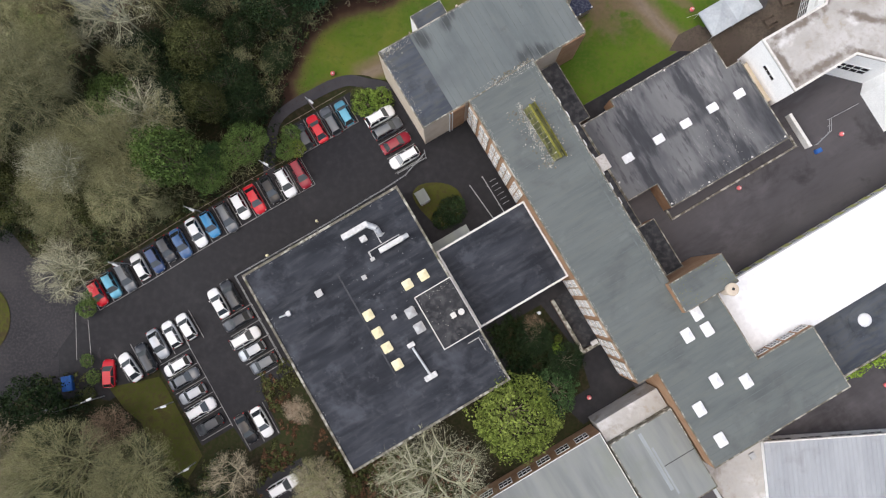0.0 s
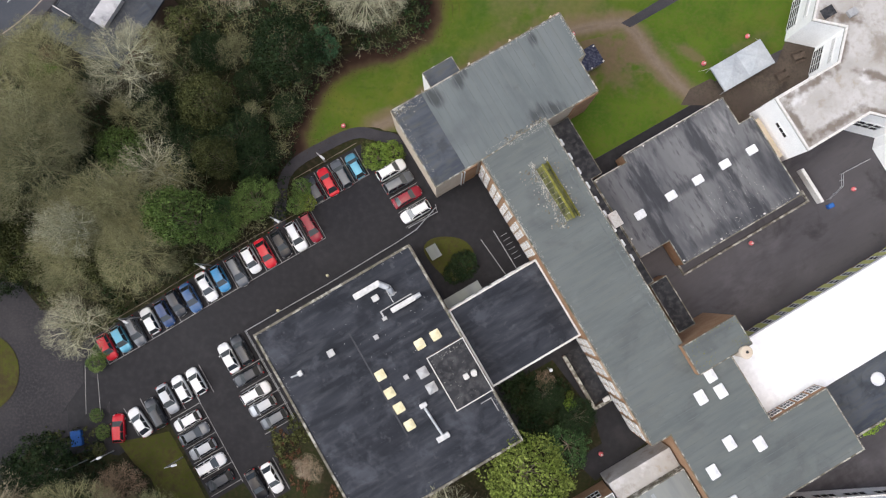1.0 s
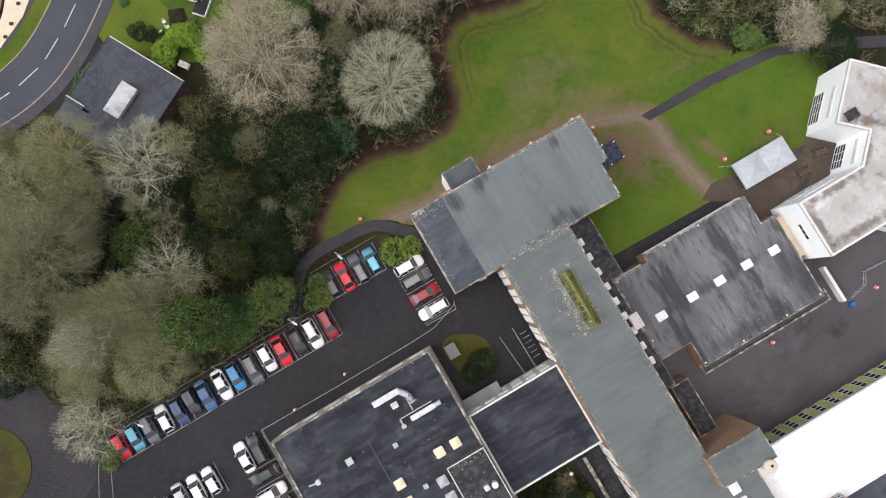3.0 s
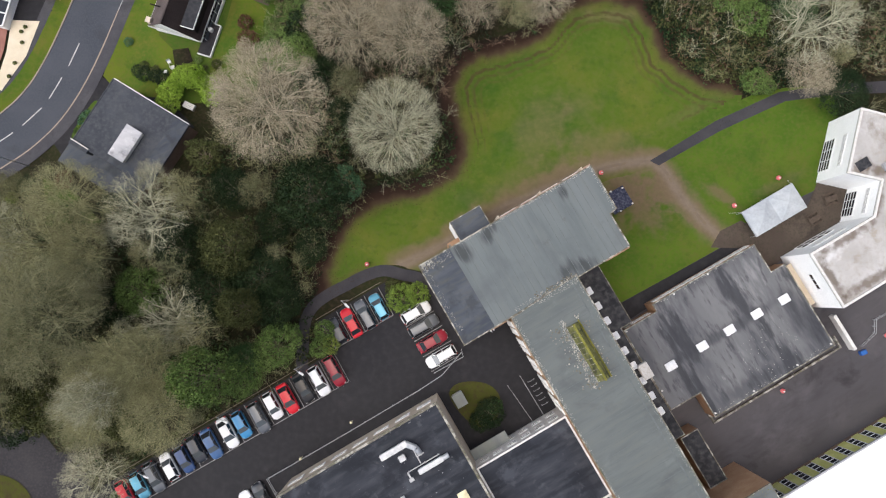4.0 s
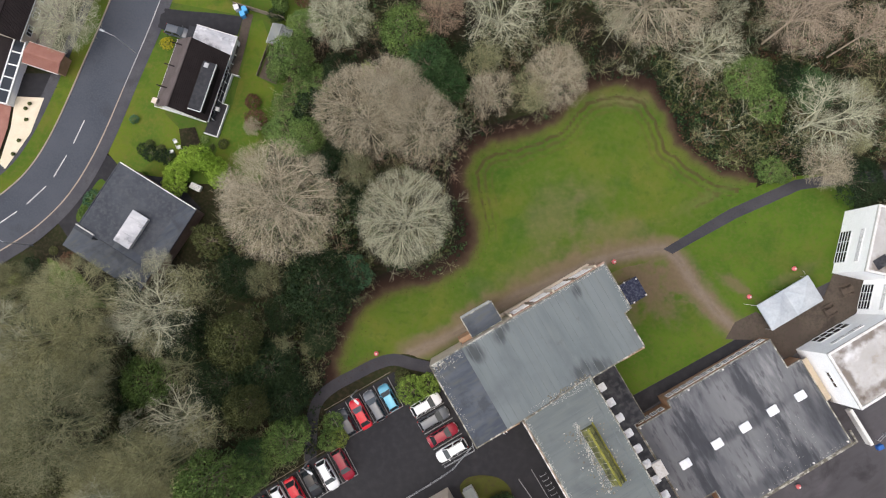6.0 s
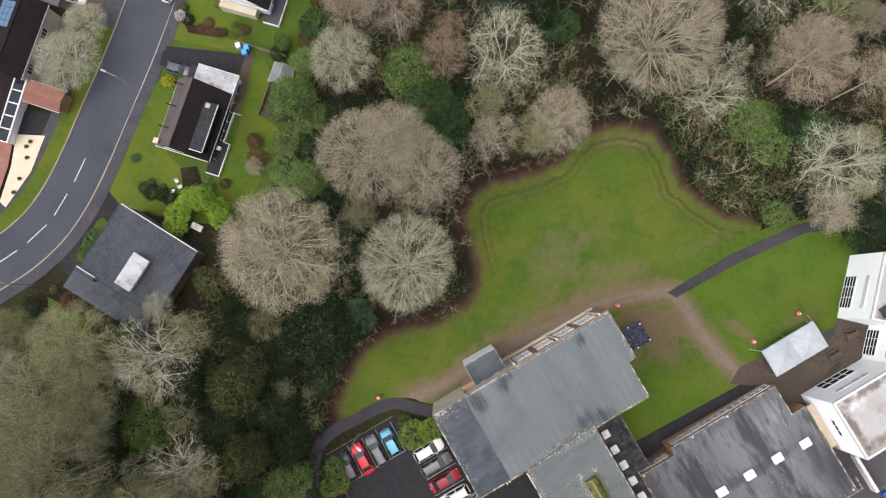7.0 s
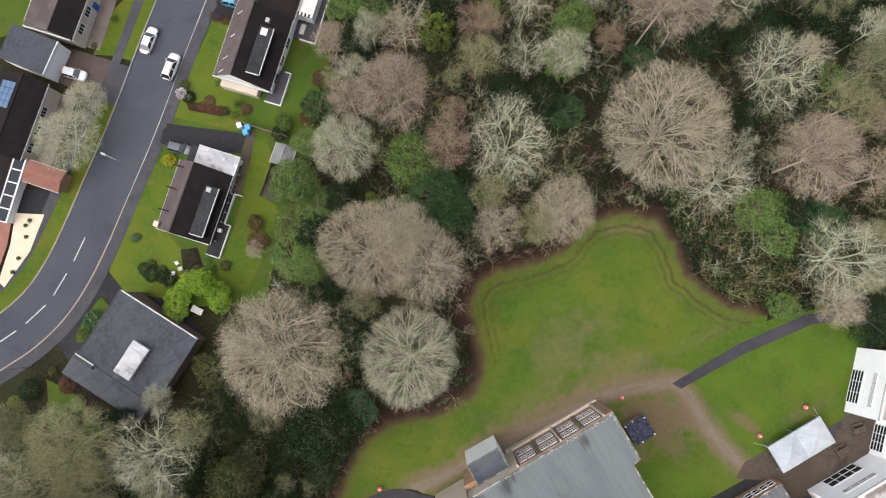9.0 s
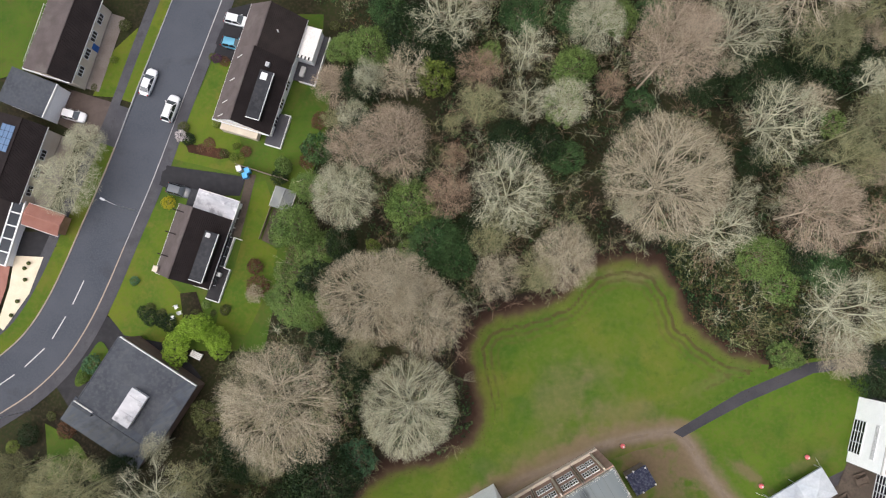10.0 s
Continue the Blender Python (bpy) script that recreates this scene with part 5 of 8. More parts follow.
terrace = flat_building("stained_terrace", [(17.9, -48.0), (26.0, -48.0), (28.2, -41.0), (27.0, -36.6), (17.9, -36.6)], 3.2, M_RENDER, M_CONC_ROOF, "low terrace of stained whitish concrete", coping=0.15, upstand=0.06)
part("roof_vent", boxes((24.0, 24.8, -40.6, -39.8, 3.2, 3.5)), M_STEEL, terrace)

# white angular building
TP = [(53.3, -0.5), (63.1, -0.4), (65.5, -2.8), (68.2, -5.5), (85.0, -5.5), (90.0, 0.6), (69.8, 20.8), (63.4, 14.3), (66.7, 11.2), (63.3, 7.75), (53.3, 7.75)]
tower = flat_building("white_teaching_block", TP, 8.3, M_RENDER, M_CONC_ROOF, "angular white rendered block with a stained concrete roof", coping=0.3, upstand=0.22, coping_mat=M_FASCIA)
for z in (2.6, 6.2):
    tall = 2.5 if z < 5 else 0.8
    put_window(tower, 66.0, 16.95, z, 134.6, 4.6, tall, 3, 4)
    put_window(tower, 65.0, 9.48, z, 134.6, 3.6, tall, 3, 4)
    put_window(tower, 58.0, 7.75, z, 90, 5.0, tall, 4, 2)
put_window(tower, 53.3, 3.6, 5.8, 180, 2.4, 0.8, 3, 1)
part("lean_to_roof", boxes((52.2, 53.3, 0.2, 6.6, 2.5, 2.7)), M_PATIO, tower, "yellowish lean-to roof strip")
put_window(tower, 64.3, -1.6, 4.6, 225, 4.4, 2.0, 4, 2)
# thin dark slab laid on the roof
part("dark_roof_patch", boxes((65.0, 66.9, 13.5, 14.9, 8.25, 8.34)), M_FELT_LOW, tower, "dark flat patch on the roof")
part("roof_box", boxes((67.9, 69.2, 12.0, 13.0, 8.25, 8.7)), M_STEEL, tower)
wing = flat_building("white_lower_wing", [(66.0, -12.0), (80.0, -12.0), (80.0, -3.6), (68.0, -3.6), (66.0, -5.6)], 8.4, M_RENDER, M_RENDER, "white rendered wing with a flat roof", coping=0.25, upstand=0.15, coping_mat=M_FASCIA)
put_window(wing, 72.0, -12.0, 3.0, -90, 9.0, 1.8, 8, 2)


def flecks(parent, spots, z, count, seed, mat, size=(0.02, 0.065), label="pale lichen flecks on the roof"):
    """Small crusts of lichen or moss scattered along strips (u0, u1, v0, v1) of a roof."""
    rng = np.random.default_rng(seed)
    vs, fs = [], []
    for i in range(count):
        u0, u1, v0, v1 = spots[rng.integers(len(spots))]
        u, v, s = rng.uniform(u0, u1), rng.uniform(v0, v1), rng.uniform(*size)
        a = rng.uniform(0, 6.28)
        base = len(vs)
        for j in range(5):
            r = s * rng.uniform(0.6, 1.2)
            vs.append((u + r * math.cos(a + j * 1.257), v + r * math.sin(a + j * 1.257), z + 0.012))
        vs.append((u, v, z + 0.03))
        fs += [(base + j, base + (j + 1) % 5, base + 5) for j in range(5)]
    me = bpy.data.meshes.new("lichen")
    me.from_pydata(vs, [], fs)
    me.materials.append(mat)
    tagged(part("lichen", me, None, parent, label), kind="stuff")


flecks(block, [(8.1, 12.5, 31.0, 32.1), (8.1, 9.0, 22, 32), (16, 25, 20.6, 21.2), (13, 34, 31.85, 32.1), (13, 34, 31.85, 32.1), (33.9, 34.3, 25.6, 32.2)], 9.125, 800, 1, M_LICHEN, (0.015, 0.055))
flecks(spine, [(15.1, 15.6, 5, 20), (15.1, 15.4, -22, 20), (19, 25.1, 19.9, 20.8), (24.8, 25.2, -12, 20.6), (19.6, 20.6, 7.5, 15.5), (20, 20.7, 12.5, 16.8)], 9.312, 1700, 2, M_LICHEN, (0.015, 0.055))
flecks(stair, [(24.8, 32.3, -14.6, -13.5), (24.8, 28, -17.4, -15), (30.5, 32.3, -17.4, -16)], 10.7, 130, 3, M_MOSS, label="yellow moss on the roof")
flecks(gym, [(40, 48, -4.5, 1.5), (33, 50, 11.2, 11.6), (33, 52, -5.5, -5.0)], 3.92, 240, 4, M_LICHEN)
flecks(hall, [(-22.4, 1, 15.1, 15.5), (-22.4, -21.9, -14, 15), (0.5, 1.0, -14, -7), (-14, 0, -3, 12)], 7.512, 240, 5, M_STEEL)
flecks(plant, [(-4.1, 1.0, 0.6, 1.4), (-4.1, 1, -6, 1)], 9.0, 60, 6, M_LICHEN)


# ---- cars ----
PAINTS = {
    "white": (0.72, 0.73, 0.74), "red": (0.50, 0.010, 0.022), "dark red": (0.22, 0.008, 0.022), "black": (0.012, 0.012, 0.014), "dark grey": (0.040, 0.044, 0.052),
    "grey": (0.105, 0.115, 0.130), "silver": (0.33, 0.35, 0.38), "blue": (0.045, 0.105, 0.24), "dark blue": (0.028, 0.060, 0.160), "light blue": (0.10, 0.30, 0.42), "navy": (0.020, 0.030, 0.060), "sky blue": (0.045, 0.22, 0.44),
}
PAINT_MATS = {}
for key, col in PAINTS.items():
    PAINT_MATS[key] = plain(key.replace(" ", "_") + "_car_paint", col, 0.3, 0.35 if key in ("silver", "grey", "dark grey", "light blue") else 0.0, 0.2, 0.3)
CAR_PROTO = {}
# length, width, height, and where the glass begins and ends along the roof line (from the nose, as shares of the length)
KINDS = {
    "hatchback": (4.05, 1.76, 1.48, (0.235, 0.42, 0.85, 0.975)),
    "saloon": (4.55, 1.80, 1.44, (0.25, 0.43, 0.74, 0.90)),
    "estate": (4.60, 1.80, 1.50, (0.24, 0.42, 0.89, 0.98)),
    "suv": (4.50, 1.88, 1.66, (0.24, 0.41, 0.87, 0.98)),
}


def car_proto(kind, paint):
    """A parked car, nose towards +x, standing on z = 0."""
    L, W, H, (a, b, c, d) = KINDS[kind]
    mat = PAINT_MATS[paint]
    e = group_empty("car", Matrix.Identity(4), f"{paint} {kind} parked in the open" if kind != "suv" else f"{paint} tall four-wheel-drive car parked in the open", "car", "parked cars")
    belt = H * 0.60
    X = lambda s: L / 2 - L * s
    # lower body: rings along the length
    stations = [(0.0, 0.46, 0.42, 0.56), (0.010, 0.64, 0.30, belt * 0.66), (0.026, 0.76, 0.25, belt * 0.72), (0.055, 0.87, 0.22, belt * 0.79), (0.11, 0.95, 0.18, belt * 0.87), (0.22, 0.99, 0.18, belt * 0.95), (0.30, 1.0, 0.18, belt), (0.60, 1.0, 0.18, belt * 1.02), (0.82, 0.98, 0.20, belt * 1.03), (0.91, 0.94, 0.24, belt * 1.0), (0.955, 0.87, 0.28, belt * 0.97), (0.985, 0.77, 0.33, belt * 0.92), (1.0, 0.60, 0.42, belt * 0.80)]
    bm = bmesh.new()
    rings = []
    for s, w, z0, z1 in stations:
        hw, x = W / 2 * w, X(s)
        m = (z0 + z1) / 2
        prof = [(-hw * 0.86, z0), (-hw, z0 + 0.12), (-hw, m + 0.08), (-hw * 0.94, z1 - 0.05), (-hw * 0.80, z1), (hw * 0.80, z1), (hw * 0.94, z1 - 0.05), (hw, m + 0.08), (hw, z0 + 0.12), (hw * 0.86, z0)]
        rings.append([bm.verts.new((x, y, z)) for y, z in prof])
    for r0, r1 in zip(rings, rings[1:]):
        for i in range(len(r0)):
            j = (i + 1) % len(r0)
            bm.faces.new((r0[i], r0[j], r1[j], r1[i]))
    bm.faces.new(rings[0])
    bm.faces.new(rings[-1][::-1])
    bmesh.ops.recalc_face_normals(bm, faces=bm.faces)
    body = part("body", bm, mat, e)
    body.data.shade_smooth()
    # cabin in body colour, with glass set proud of it
    lo, hi, z0, z1 = W / 2 * 0.91, W / 2 * 0.66, belt - 0.02, H - 0.05
    cor = {"fl": (X(a), lo, z0), "ft": (X(b), hi, z1), "rt": (X(c), hi, z1), "rl": (X(d), lo, z0)}
    bm = bmesh.new()
    vs = {}
    for k, (x, y, z) in cor.items():
        vs[k, 1], vs[k, -1] = bm.verts.new((x, y, z)), bm.verts.new((x, -y, z))
    ks = ["fl", "ft", "rt", "rl"]
    for k0, k1 in zip(ks, ks[1:] + ks[:1]):
        bm.faces.new((vs[k0, 1], vs[k1, 1], vs[k1, -1], vs[k0, -1]))
    bm.faces.new([vs[k, 1] for k in ks])
    bm.faces.new([vs[k, -1] for k in ks][::-1])
    bmesh.ops.recalc_face_normals(bm, faces=bm.faces)
    bmesh.ops.bevel(bm, geom=bm.edges[:], offset=0.07, segments=2, affect="EDGES")
    part("cabin_frame", bm, mat, e).data.shade_smooth()
    # roof: a slightly domed panel
    bm = bmesh.new()
    grid = []
    for i in range(6):
        x = X(b) + 0.06 + (X(c) - X(b) - 0.12) * i / 5
        row = []
        for j in range(5):
            y = -hi + 2 * hi * j / 4
            row.append(bm.verts.new((x, y * 0.97 * (1 - 0.10 * abs(2 * i / 5 - 1) ** 3), z1 + 0.012 + 0.05 * (1 - (2 * j / 4 - 1) ** 2) * (1 - 0.5 * (2 * i / 5 - 1) ** 2))))
        grid.append(row)
    for i in range(5):
        for j in range(4):
            bm.faces.new((grid[i][j], grid[i][j + 1], grid[i + 1][j + 1], grid[i + 1][j]))
    bmesh.ops.recalc_face_normals(bm, faces=bm.faces)
    top = part("roof", bm, mat, e)
    top.data.shade_smooth()

    def glass(name, quad, inset=0.08):
        q = [Vector(p) for p in quad]
        cen = sum(q, Vector()) / 4
        n = (q[1] - q[0]).cross(q[3] - q[0]).normalized()
        if n.dot(cen - Vector((0, 0, H * 0.6))) < 0:
            n = -n
        bm = bmesh.new()
        pts = [cen + (p - cen) * (1 - inset) for p in q]
        lower = [bm.verts.new(p + n * 0.004) for p in pts]
        upper = [bm.verts.new(cen + (p - cen) * 0.97 + n * 0.018) for p in pts]
        bm.faces.new(upper)
        for i in range(4):
            j = (i + 1) % 4
            bm.faces.new((lower[i], lower[j], upper[j], upper[i]))
        bmesh.ops.recalc_face_normals(bm, faces=bm.faces)
        part(name, bm, M_WINDSCREEN if name == "windscreen" else M_CARGLASS, e)

    f = lambda k, s: (cor[k][0], cor[k][1] * s, cor[k][2])
    glass("windscreen", [f("fl", 1), f("ft", 1), f("ft", -1), f("fl", -1)])
    glass("rear_window", [f("rl", 1), f("rt", 1), f("rt", -1), f("rl", -1)], 0.10)
    mid = lambda p, q, t: tuple(p[i] + (q[i] - p[i]) * t for i in range(3))
    for s in (1, -1):
        lo_m, hi_m = mid(f("fl", s), f("rl", s), 0.52), mid(f("ft", s), f("rt", s), 0.40)
        glass("front_side_window", [f("fl", s), f("ft", s), hi_m, lo_m], 0.1)
        glass("rear_side_window", [lo_m, hi_m, f("rt", s), f("rl", s)], 0.1)
    for sx in (X(0.19), X(0.80)):
        for s in (1, -1):
            bm = bmesh.new()
            bmesh.ops.create_cone(bm, cap_ends=True, segments=16, radius1=0.32, radius2=0.32, depth=0.21, matrix=Matrix.Translation((sx, s * (W / 2 - 0.12), 0.32)) @ Matrix.Rotation(radians(90), 4, "X"))
            wheel = part("wheel", bm, M_TYRE, e)
            bm = bmesh.new()
            bmesh.ops.create_cone(bm, cap_ends=True, segments=10, radius1=0.2, radius2=0.2, depth=0.22, matrix=Matrix.Translation((sx, s * (W / 2 - 0.115), 0.32)) @ Matrix.Rotation(radians(90), 4, "X"))
            part("rim", bm, M_RIM, wheel)
    for s in (1, -1):
        part("headlight", boxes((X(0.07), X(0.016), s * W * 0.27, s * W * 0.385, belt * 0.58, belt * 0.745), bevel=0.03), M_LAMP, e)
        part("tail_light", boxes((X(0.992), X(0.955), s * W * 0.32, s * W * 0.455, belt * 0.66, belt * 0.96), bevel=0.03), M_TAIL, e)
        part("door_mirror", boxes((X(0.335), X(0.30), s * W * 0.485, s * W * 0.575, belt - 0.02, belt + 0.14), bevel=0.03), mat, e)
    part("grille", boxes((X(0.03), X(-0.004), -W * 0.22, W * 0.22, 0.36, 0.5), bevel=0.02), M_TRIM, e)
    part("number_plate", boxes((X(-0.008), X(0.0), -0.26, 0.26, 0.30, 0.41)), M_PLATE, e)
    part("number_plate", boxes((X(1.0), X(1.005), -0.26, 0.26, 0.55, 0.66)), M_PLATE, e)
    if kind in ("suv", "estate"):
        for s in (1, -1):
            part("roof_rail", boxes((X(c) + 0.1, X(b) - 0.1, s * hi * 0.9 - 0.02, s * hi * 0.9 + 0.02, z1 + 0.02, z1 + 0.09)), M_TRIM, e)
    return e


def park(kind, paint, x, y, heading, lift=0.06):
    m = pose(x, y, ground_z(x, y) + lift, 0, 0, heading)
    if (kind, paint) not in CAR_PROTO:
        e = car_proto(kind, paint)
        e.matrix_basis = m
        CAR_PROTO[kind, paint] = e
        return e
    return copy_thing(CAR_PROTO[kind, paint], m)


def park_uv(kind, paint, u, v, heading):
    x, y = xy(u, v)
    return park(kind, paint, x, y, A + heading)


for u, kind, paint, dv, turned in [
    (-44.2, "hatchback", "red", 0.0, 0), (-41.9, "hatchback", "light blue", 0.0, 0), (-39.6, "estate", "grey", 0, 1), (-37.0, "hatchback", "white", 0.2, 2), (-34.6, "hatchback", "dark blue", 0, 0), (-32.3, "hatchback", "dark grey", 0.4, 0),
    (-30.0, "saloon", "blue", 0, 0), (-27.2, "saloon", "white", 0.2, 1), (-24.9, "hatchback", "sky blue", 0.2, 0), (-22.3, "estate", "grey", -0.2, 1), (-19.8, "hatchback", "white", 0.3, 1), (-17.5, "saloon", "red", 0.1, 1),
    (-14.9, "saloon", "black", 0.3, 1), (-12.5, "suv", "white", 0.0, 1), (-10.0, "estate", "dark red", 0.1, 1),
]:
    park_uv(kind, paint, u, 25.6 + dv, 90 if turned == 2 else -90)
for u, kind, paint, h in [(-6.9, "hatchback", "dark grey", 90), (-4.6, "saloon", "red", 90), (-2.3, "estate", "grey", 90), (0.0, "hatchback", "light blue", 90)]:
    park_uv(kind, paint, u, 30.5, h)
for v, kind, paint, h in [(27.1, "suv", "white", 0), (24.9, "estate", "grey", 0), (22.4, "saloon", "dark red", 0), (19.9, "estate", "white", 180)]:
    park_uv(kind, paint, 4.3, v, h)
for u, v, kind, paint, h in [(-48.3, 14.6, "hatchback", "red", 64), (-45.2, 13.8, "saloon", "white", 96), (-42.6, 13.8, "estate", "dark grey", 90), (-40.1, 14.7, "saloon", "silver", -90), (-37.7, 14.9, "hatchback", "white", 90), (-35.3, 14.8, "hatchback", "white", 92)]:
    park_uv(kind, paint, u, v, h)
for v, kind, paint, h in [(10.5, "hatchback", "white", 180), (8.4, "saloon", "grey", 0), (5.9, "hatchback", "silver", 180), (3.4, "suv", "white", 0), (0.8, "hatchback", "dark grey", 180)]:
    park_uv(kind, paint, -39.2, v, h)
for u, v, kind, paint, h in [(-29.5, 15.3, "saloon", "white", 90), (-27.3, 15.4, "estate", "dark grey", 90), (-28.3, 11.7, "saloon", "dark grey", 180), (-28.6, 9.0, "suv", "white", 0), (-28.7, 6.9, "hatchback", "silver", 180), (-28.1, 4.5, "hatchback", "grey", 180)]:
    park_uv(kind, paint, u, v, h)
for u, v, kind, paint, h in [(-34.8, -2.3, "saloon", "black", -90), (-32.4, -2.6, "saloon", "white", -90), (-34.1, -11.9, "suv", "white", 0)]:
    park_uv(kind, paint, u, v, h)
park("saloon", "white", -56.5, 100.6, 72, 0.11)
park("suv", "white", -52.6, 96.2, 72, 0.11)
park("hatchback", "white", -68.6, 95.2, -15, 0.17)
park("hatchback", "white", -42.6, 111.0, -13, 0.17)
park("hatchback", "light blue", -42.9, 107.0, -13, 0.17)
park("hatchback", "grey", -50.6, 82.9, -15, 0.17)


# ---- houses along the road ----
def gable_house(name, m, L, W, eave, ridge, base, wall_mat, roof_w, roof_e, label, over=0.35, shift=0.0):
    """A pitched house, ridge along its own y; roof_w and roof_e are the two slopes' tiles, roof_e often a darker one
    that paints in its shade. shift: the ridge's place off the middle.
    """
    h = group_empty(name, m, label, "house")
    bm = bmesh.new()
    prof = [(-W / 2, base), (W / 2, base), (W / 2, eave), (shift, ridge - 0.1), (-W / 2, eave)]
    e0, e1 = [[bm.verts.new((x, y, z)) for x, z in prof] for y in (-L / 2, L / 2)]
    for i in range(5):
        j = (i + 1) % 5
        bm.faces.new((e0[i], e0[j], e1[j], e1[i]))
    bm.faces.new(e0)
    bm.faces.new(e1[::-1])
    bmesh.ops.recalc_face_normals(bm, faces=bm.faces)
    part("wall", bm, wall_mat, h)
    for s, mat, nm in ((-1, roof_w, "roof_slope"), (1, roof_e, "roof_slope")):
        run = W / 2 + over - s * shift
        slope = (ridge - eave) / (W / 2 - s * shift)
        rows = 22
        bm = bmesh.new()
        last = [bm.verts.new((shift, y, ridge + 0.02)) for y in (-L / 2 - over, L / 2 + over)]
        for i in range(rows):
            t1 = (i + 1) / rows
            x1, zb = shift + s * run * t1, ridge - slope * run * t1
            nose = [bm.verts.new((x1, y, zb + 0.055)) for y in (-L / 2 - over, L / 2 + over)]
            foot = [bm.verts.new((x1, y, zb + 0.005)) for y in (-L / 2 - over, L / 2 + over)]
            bm.faces.new((last[0], last[1], nose[1], nose[0]))
            bm.faces.new((nose[0], nose[1], foot[1], foot[0]))
            last = foot
        z = ridge - slope * run
        x = shift + s * run
        under = [bm.verts.new((shift, y, ridge - 0.15)) for y in (-L / 2 - over, L / 2 + over)]
        bm.faces.new((last[0], last[1], under[1], under[0]))
        bmesh.ops.recalc_face_normals(bm, faces=bm.faces)
        part(nm, bm, mat, h)
        part("gutter", boxes((x - 0.07, x + 0.07, -L / 2 - over, L / 2 + over, z - 0.14, z - 0.02)), M_FRAME, h)
    part("ridge_tiles", boxes((shift - 0.14, shift + 0.14, -L / 2 - over, L / 2 + over, ridge - 0.05, ridge + 0.1), bevel=0.04), roof_w, h)
    return h


def roof_dormer(h, x0, x1, y0, y1, z, zb):
    d = part("dormer", boxes((x0, x1, y0, y1, zb, z)), M_TILE_DARK, h, "flat-roofed dormer")
    part("dormer_roof", boxes((x0 - 0.15, x1 + 0.15, y0 - 0.15, y1 + 0.15, z, z + 0.12)), M_DORMER, d)
    part("dormer_trim", boxes((x1 + 0.15, x1 + 0.24, y0 - 0.15, y1 + 0.15, z - 0.12, z + 0.14)), M_FRAME, d)
    part("end_trim", boxes((x0 - 0.15, x1 + 0.15, y0 - 0.24, y0 - 0.15, z - 0.1, z + 0.13)), M_FRAME, d)


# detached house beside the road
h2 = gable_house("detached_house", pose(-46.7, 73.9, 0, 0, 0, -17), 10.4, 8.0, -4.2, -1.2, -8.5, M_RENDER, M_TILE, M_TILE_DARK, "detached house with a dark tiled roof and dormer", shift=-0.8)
roof_dormer(h2, 2.05, 3.75, -4.6, 2.7, -1.95, -4.0)
part("dormer_hatch", boxes((2.2, 2.9, 1.9, 2.6, -1.83, -1.7), bevel=0.03), M_STEEL, h2)
part("flat_extension", boxes((-2.0, 4.3, 5.22, 8.4, -8.5, -4.4)), M_RENDER, h2)
part("extension_roof", boxes((-2.1, 4.45, 5.58, 8.5, -4.4, -4.24)), M_WHITE_STAINED, h2, "stained white flat roof")
part("extension_edge", boxes((-2.1, 4.45, 8.5, 8.6, -4.5, -4.18), (4.45, 4.55, 5.58, 8.6, -4.5, -4.18)), M_FASCIA, h2)
part("side_annex", boxes((-3.5, -2.12, 5.58, 8.3, -8.5, -4.9)), M_DORMER, h2, "black felted side annex")
part("chimney_stack", boxes((-4.2, -3.6, -5.3, -4.6, -5.5, -3.2), (-4.28, -3.52, -5.38, -4.52, -3.2, -3.1)), M_CREAM, h2)
for y in (-2.6, 0.9, 4.4):
    part("hip_tile_line", boxes((-4.2, -1.2, y - 0.08, y + 0.08, -2.95, -2.75)), M_TILE_DARK, h2)
for y in (-3.6, -0.2, 3.2):
    put_window(h2, 4.02, y, -5.6, 0, 1.8, 1.2, 3, 1)
part("barge_board", boxes((-4.2, 4.2, -5.66, -5.56, -4.5, -4.2)), M_FRAME, h2)
part("deck", boxes((4.0, 5.0, -1.85, 3.1, -8, -5.7), (3.85, 6.0, -7.05, -1.85, -8, -5.7)), M_TARMAC, h2, "dark deck with white edging")
part("deck_edge", boxes((4.94, 5.06, -1.85, 3.1, -6.6, -5.58), (5.06, 6.2, 3.0, 3.12, -6.6, -5.58), (5.06, 6.06, -1.91, -1.79, -6.6, -5.58), (5.94, 6.06, -7.05, -1.91, -6.6, -5.58), (3.85, 6.06, -7.17, -7.05, -6.6, -5.58)), M_FRAME, h2)
for i in range(8):
    y = -4.8 + 1.55 * i
    part("balustrade_pane", boxes((4.66, 4.69, y + 0.06, y + 1.45, -5.65, -4.85)), M_WINDSCREEN, h2)
    part("balustrade_post", boxes((4.64, 4.71, y - 0.03, y + 0.04, -5.7, -4.8)), M_FRAME, h2)
part("garden_table", boxes((4.5, 5.1, -3.3, -2.7, -5.7, -5.0), bevel=0.05), M_FRAME, h2)

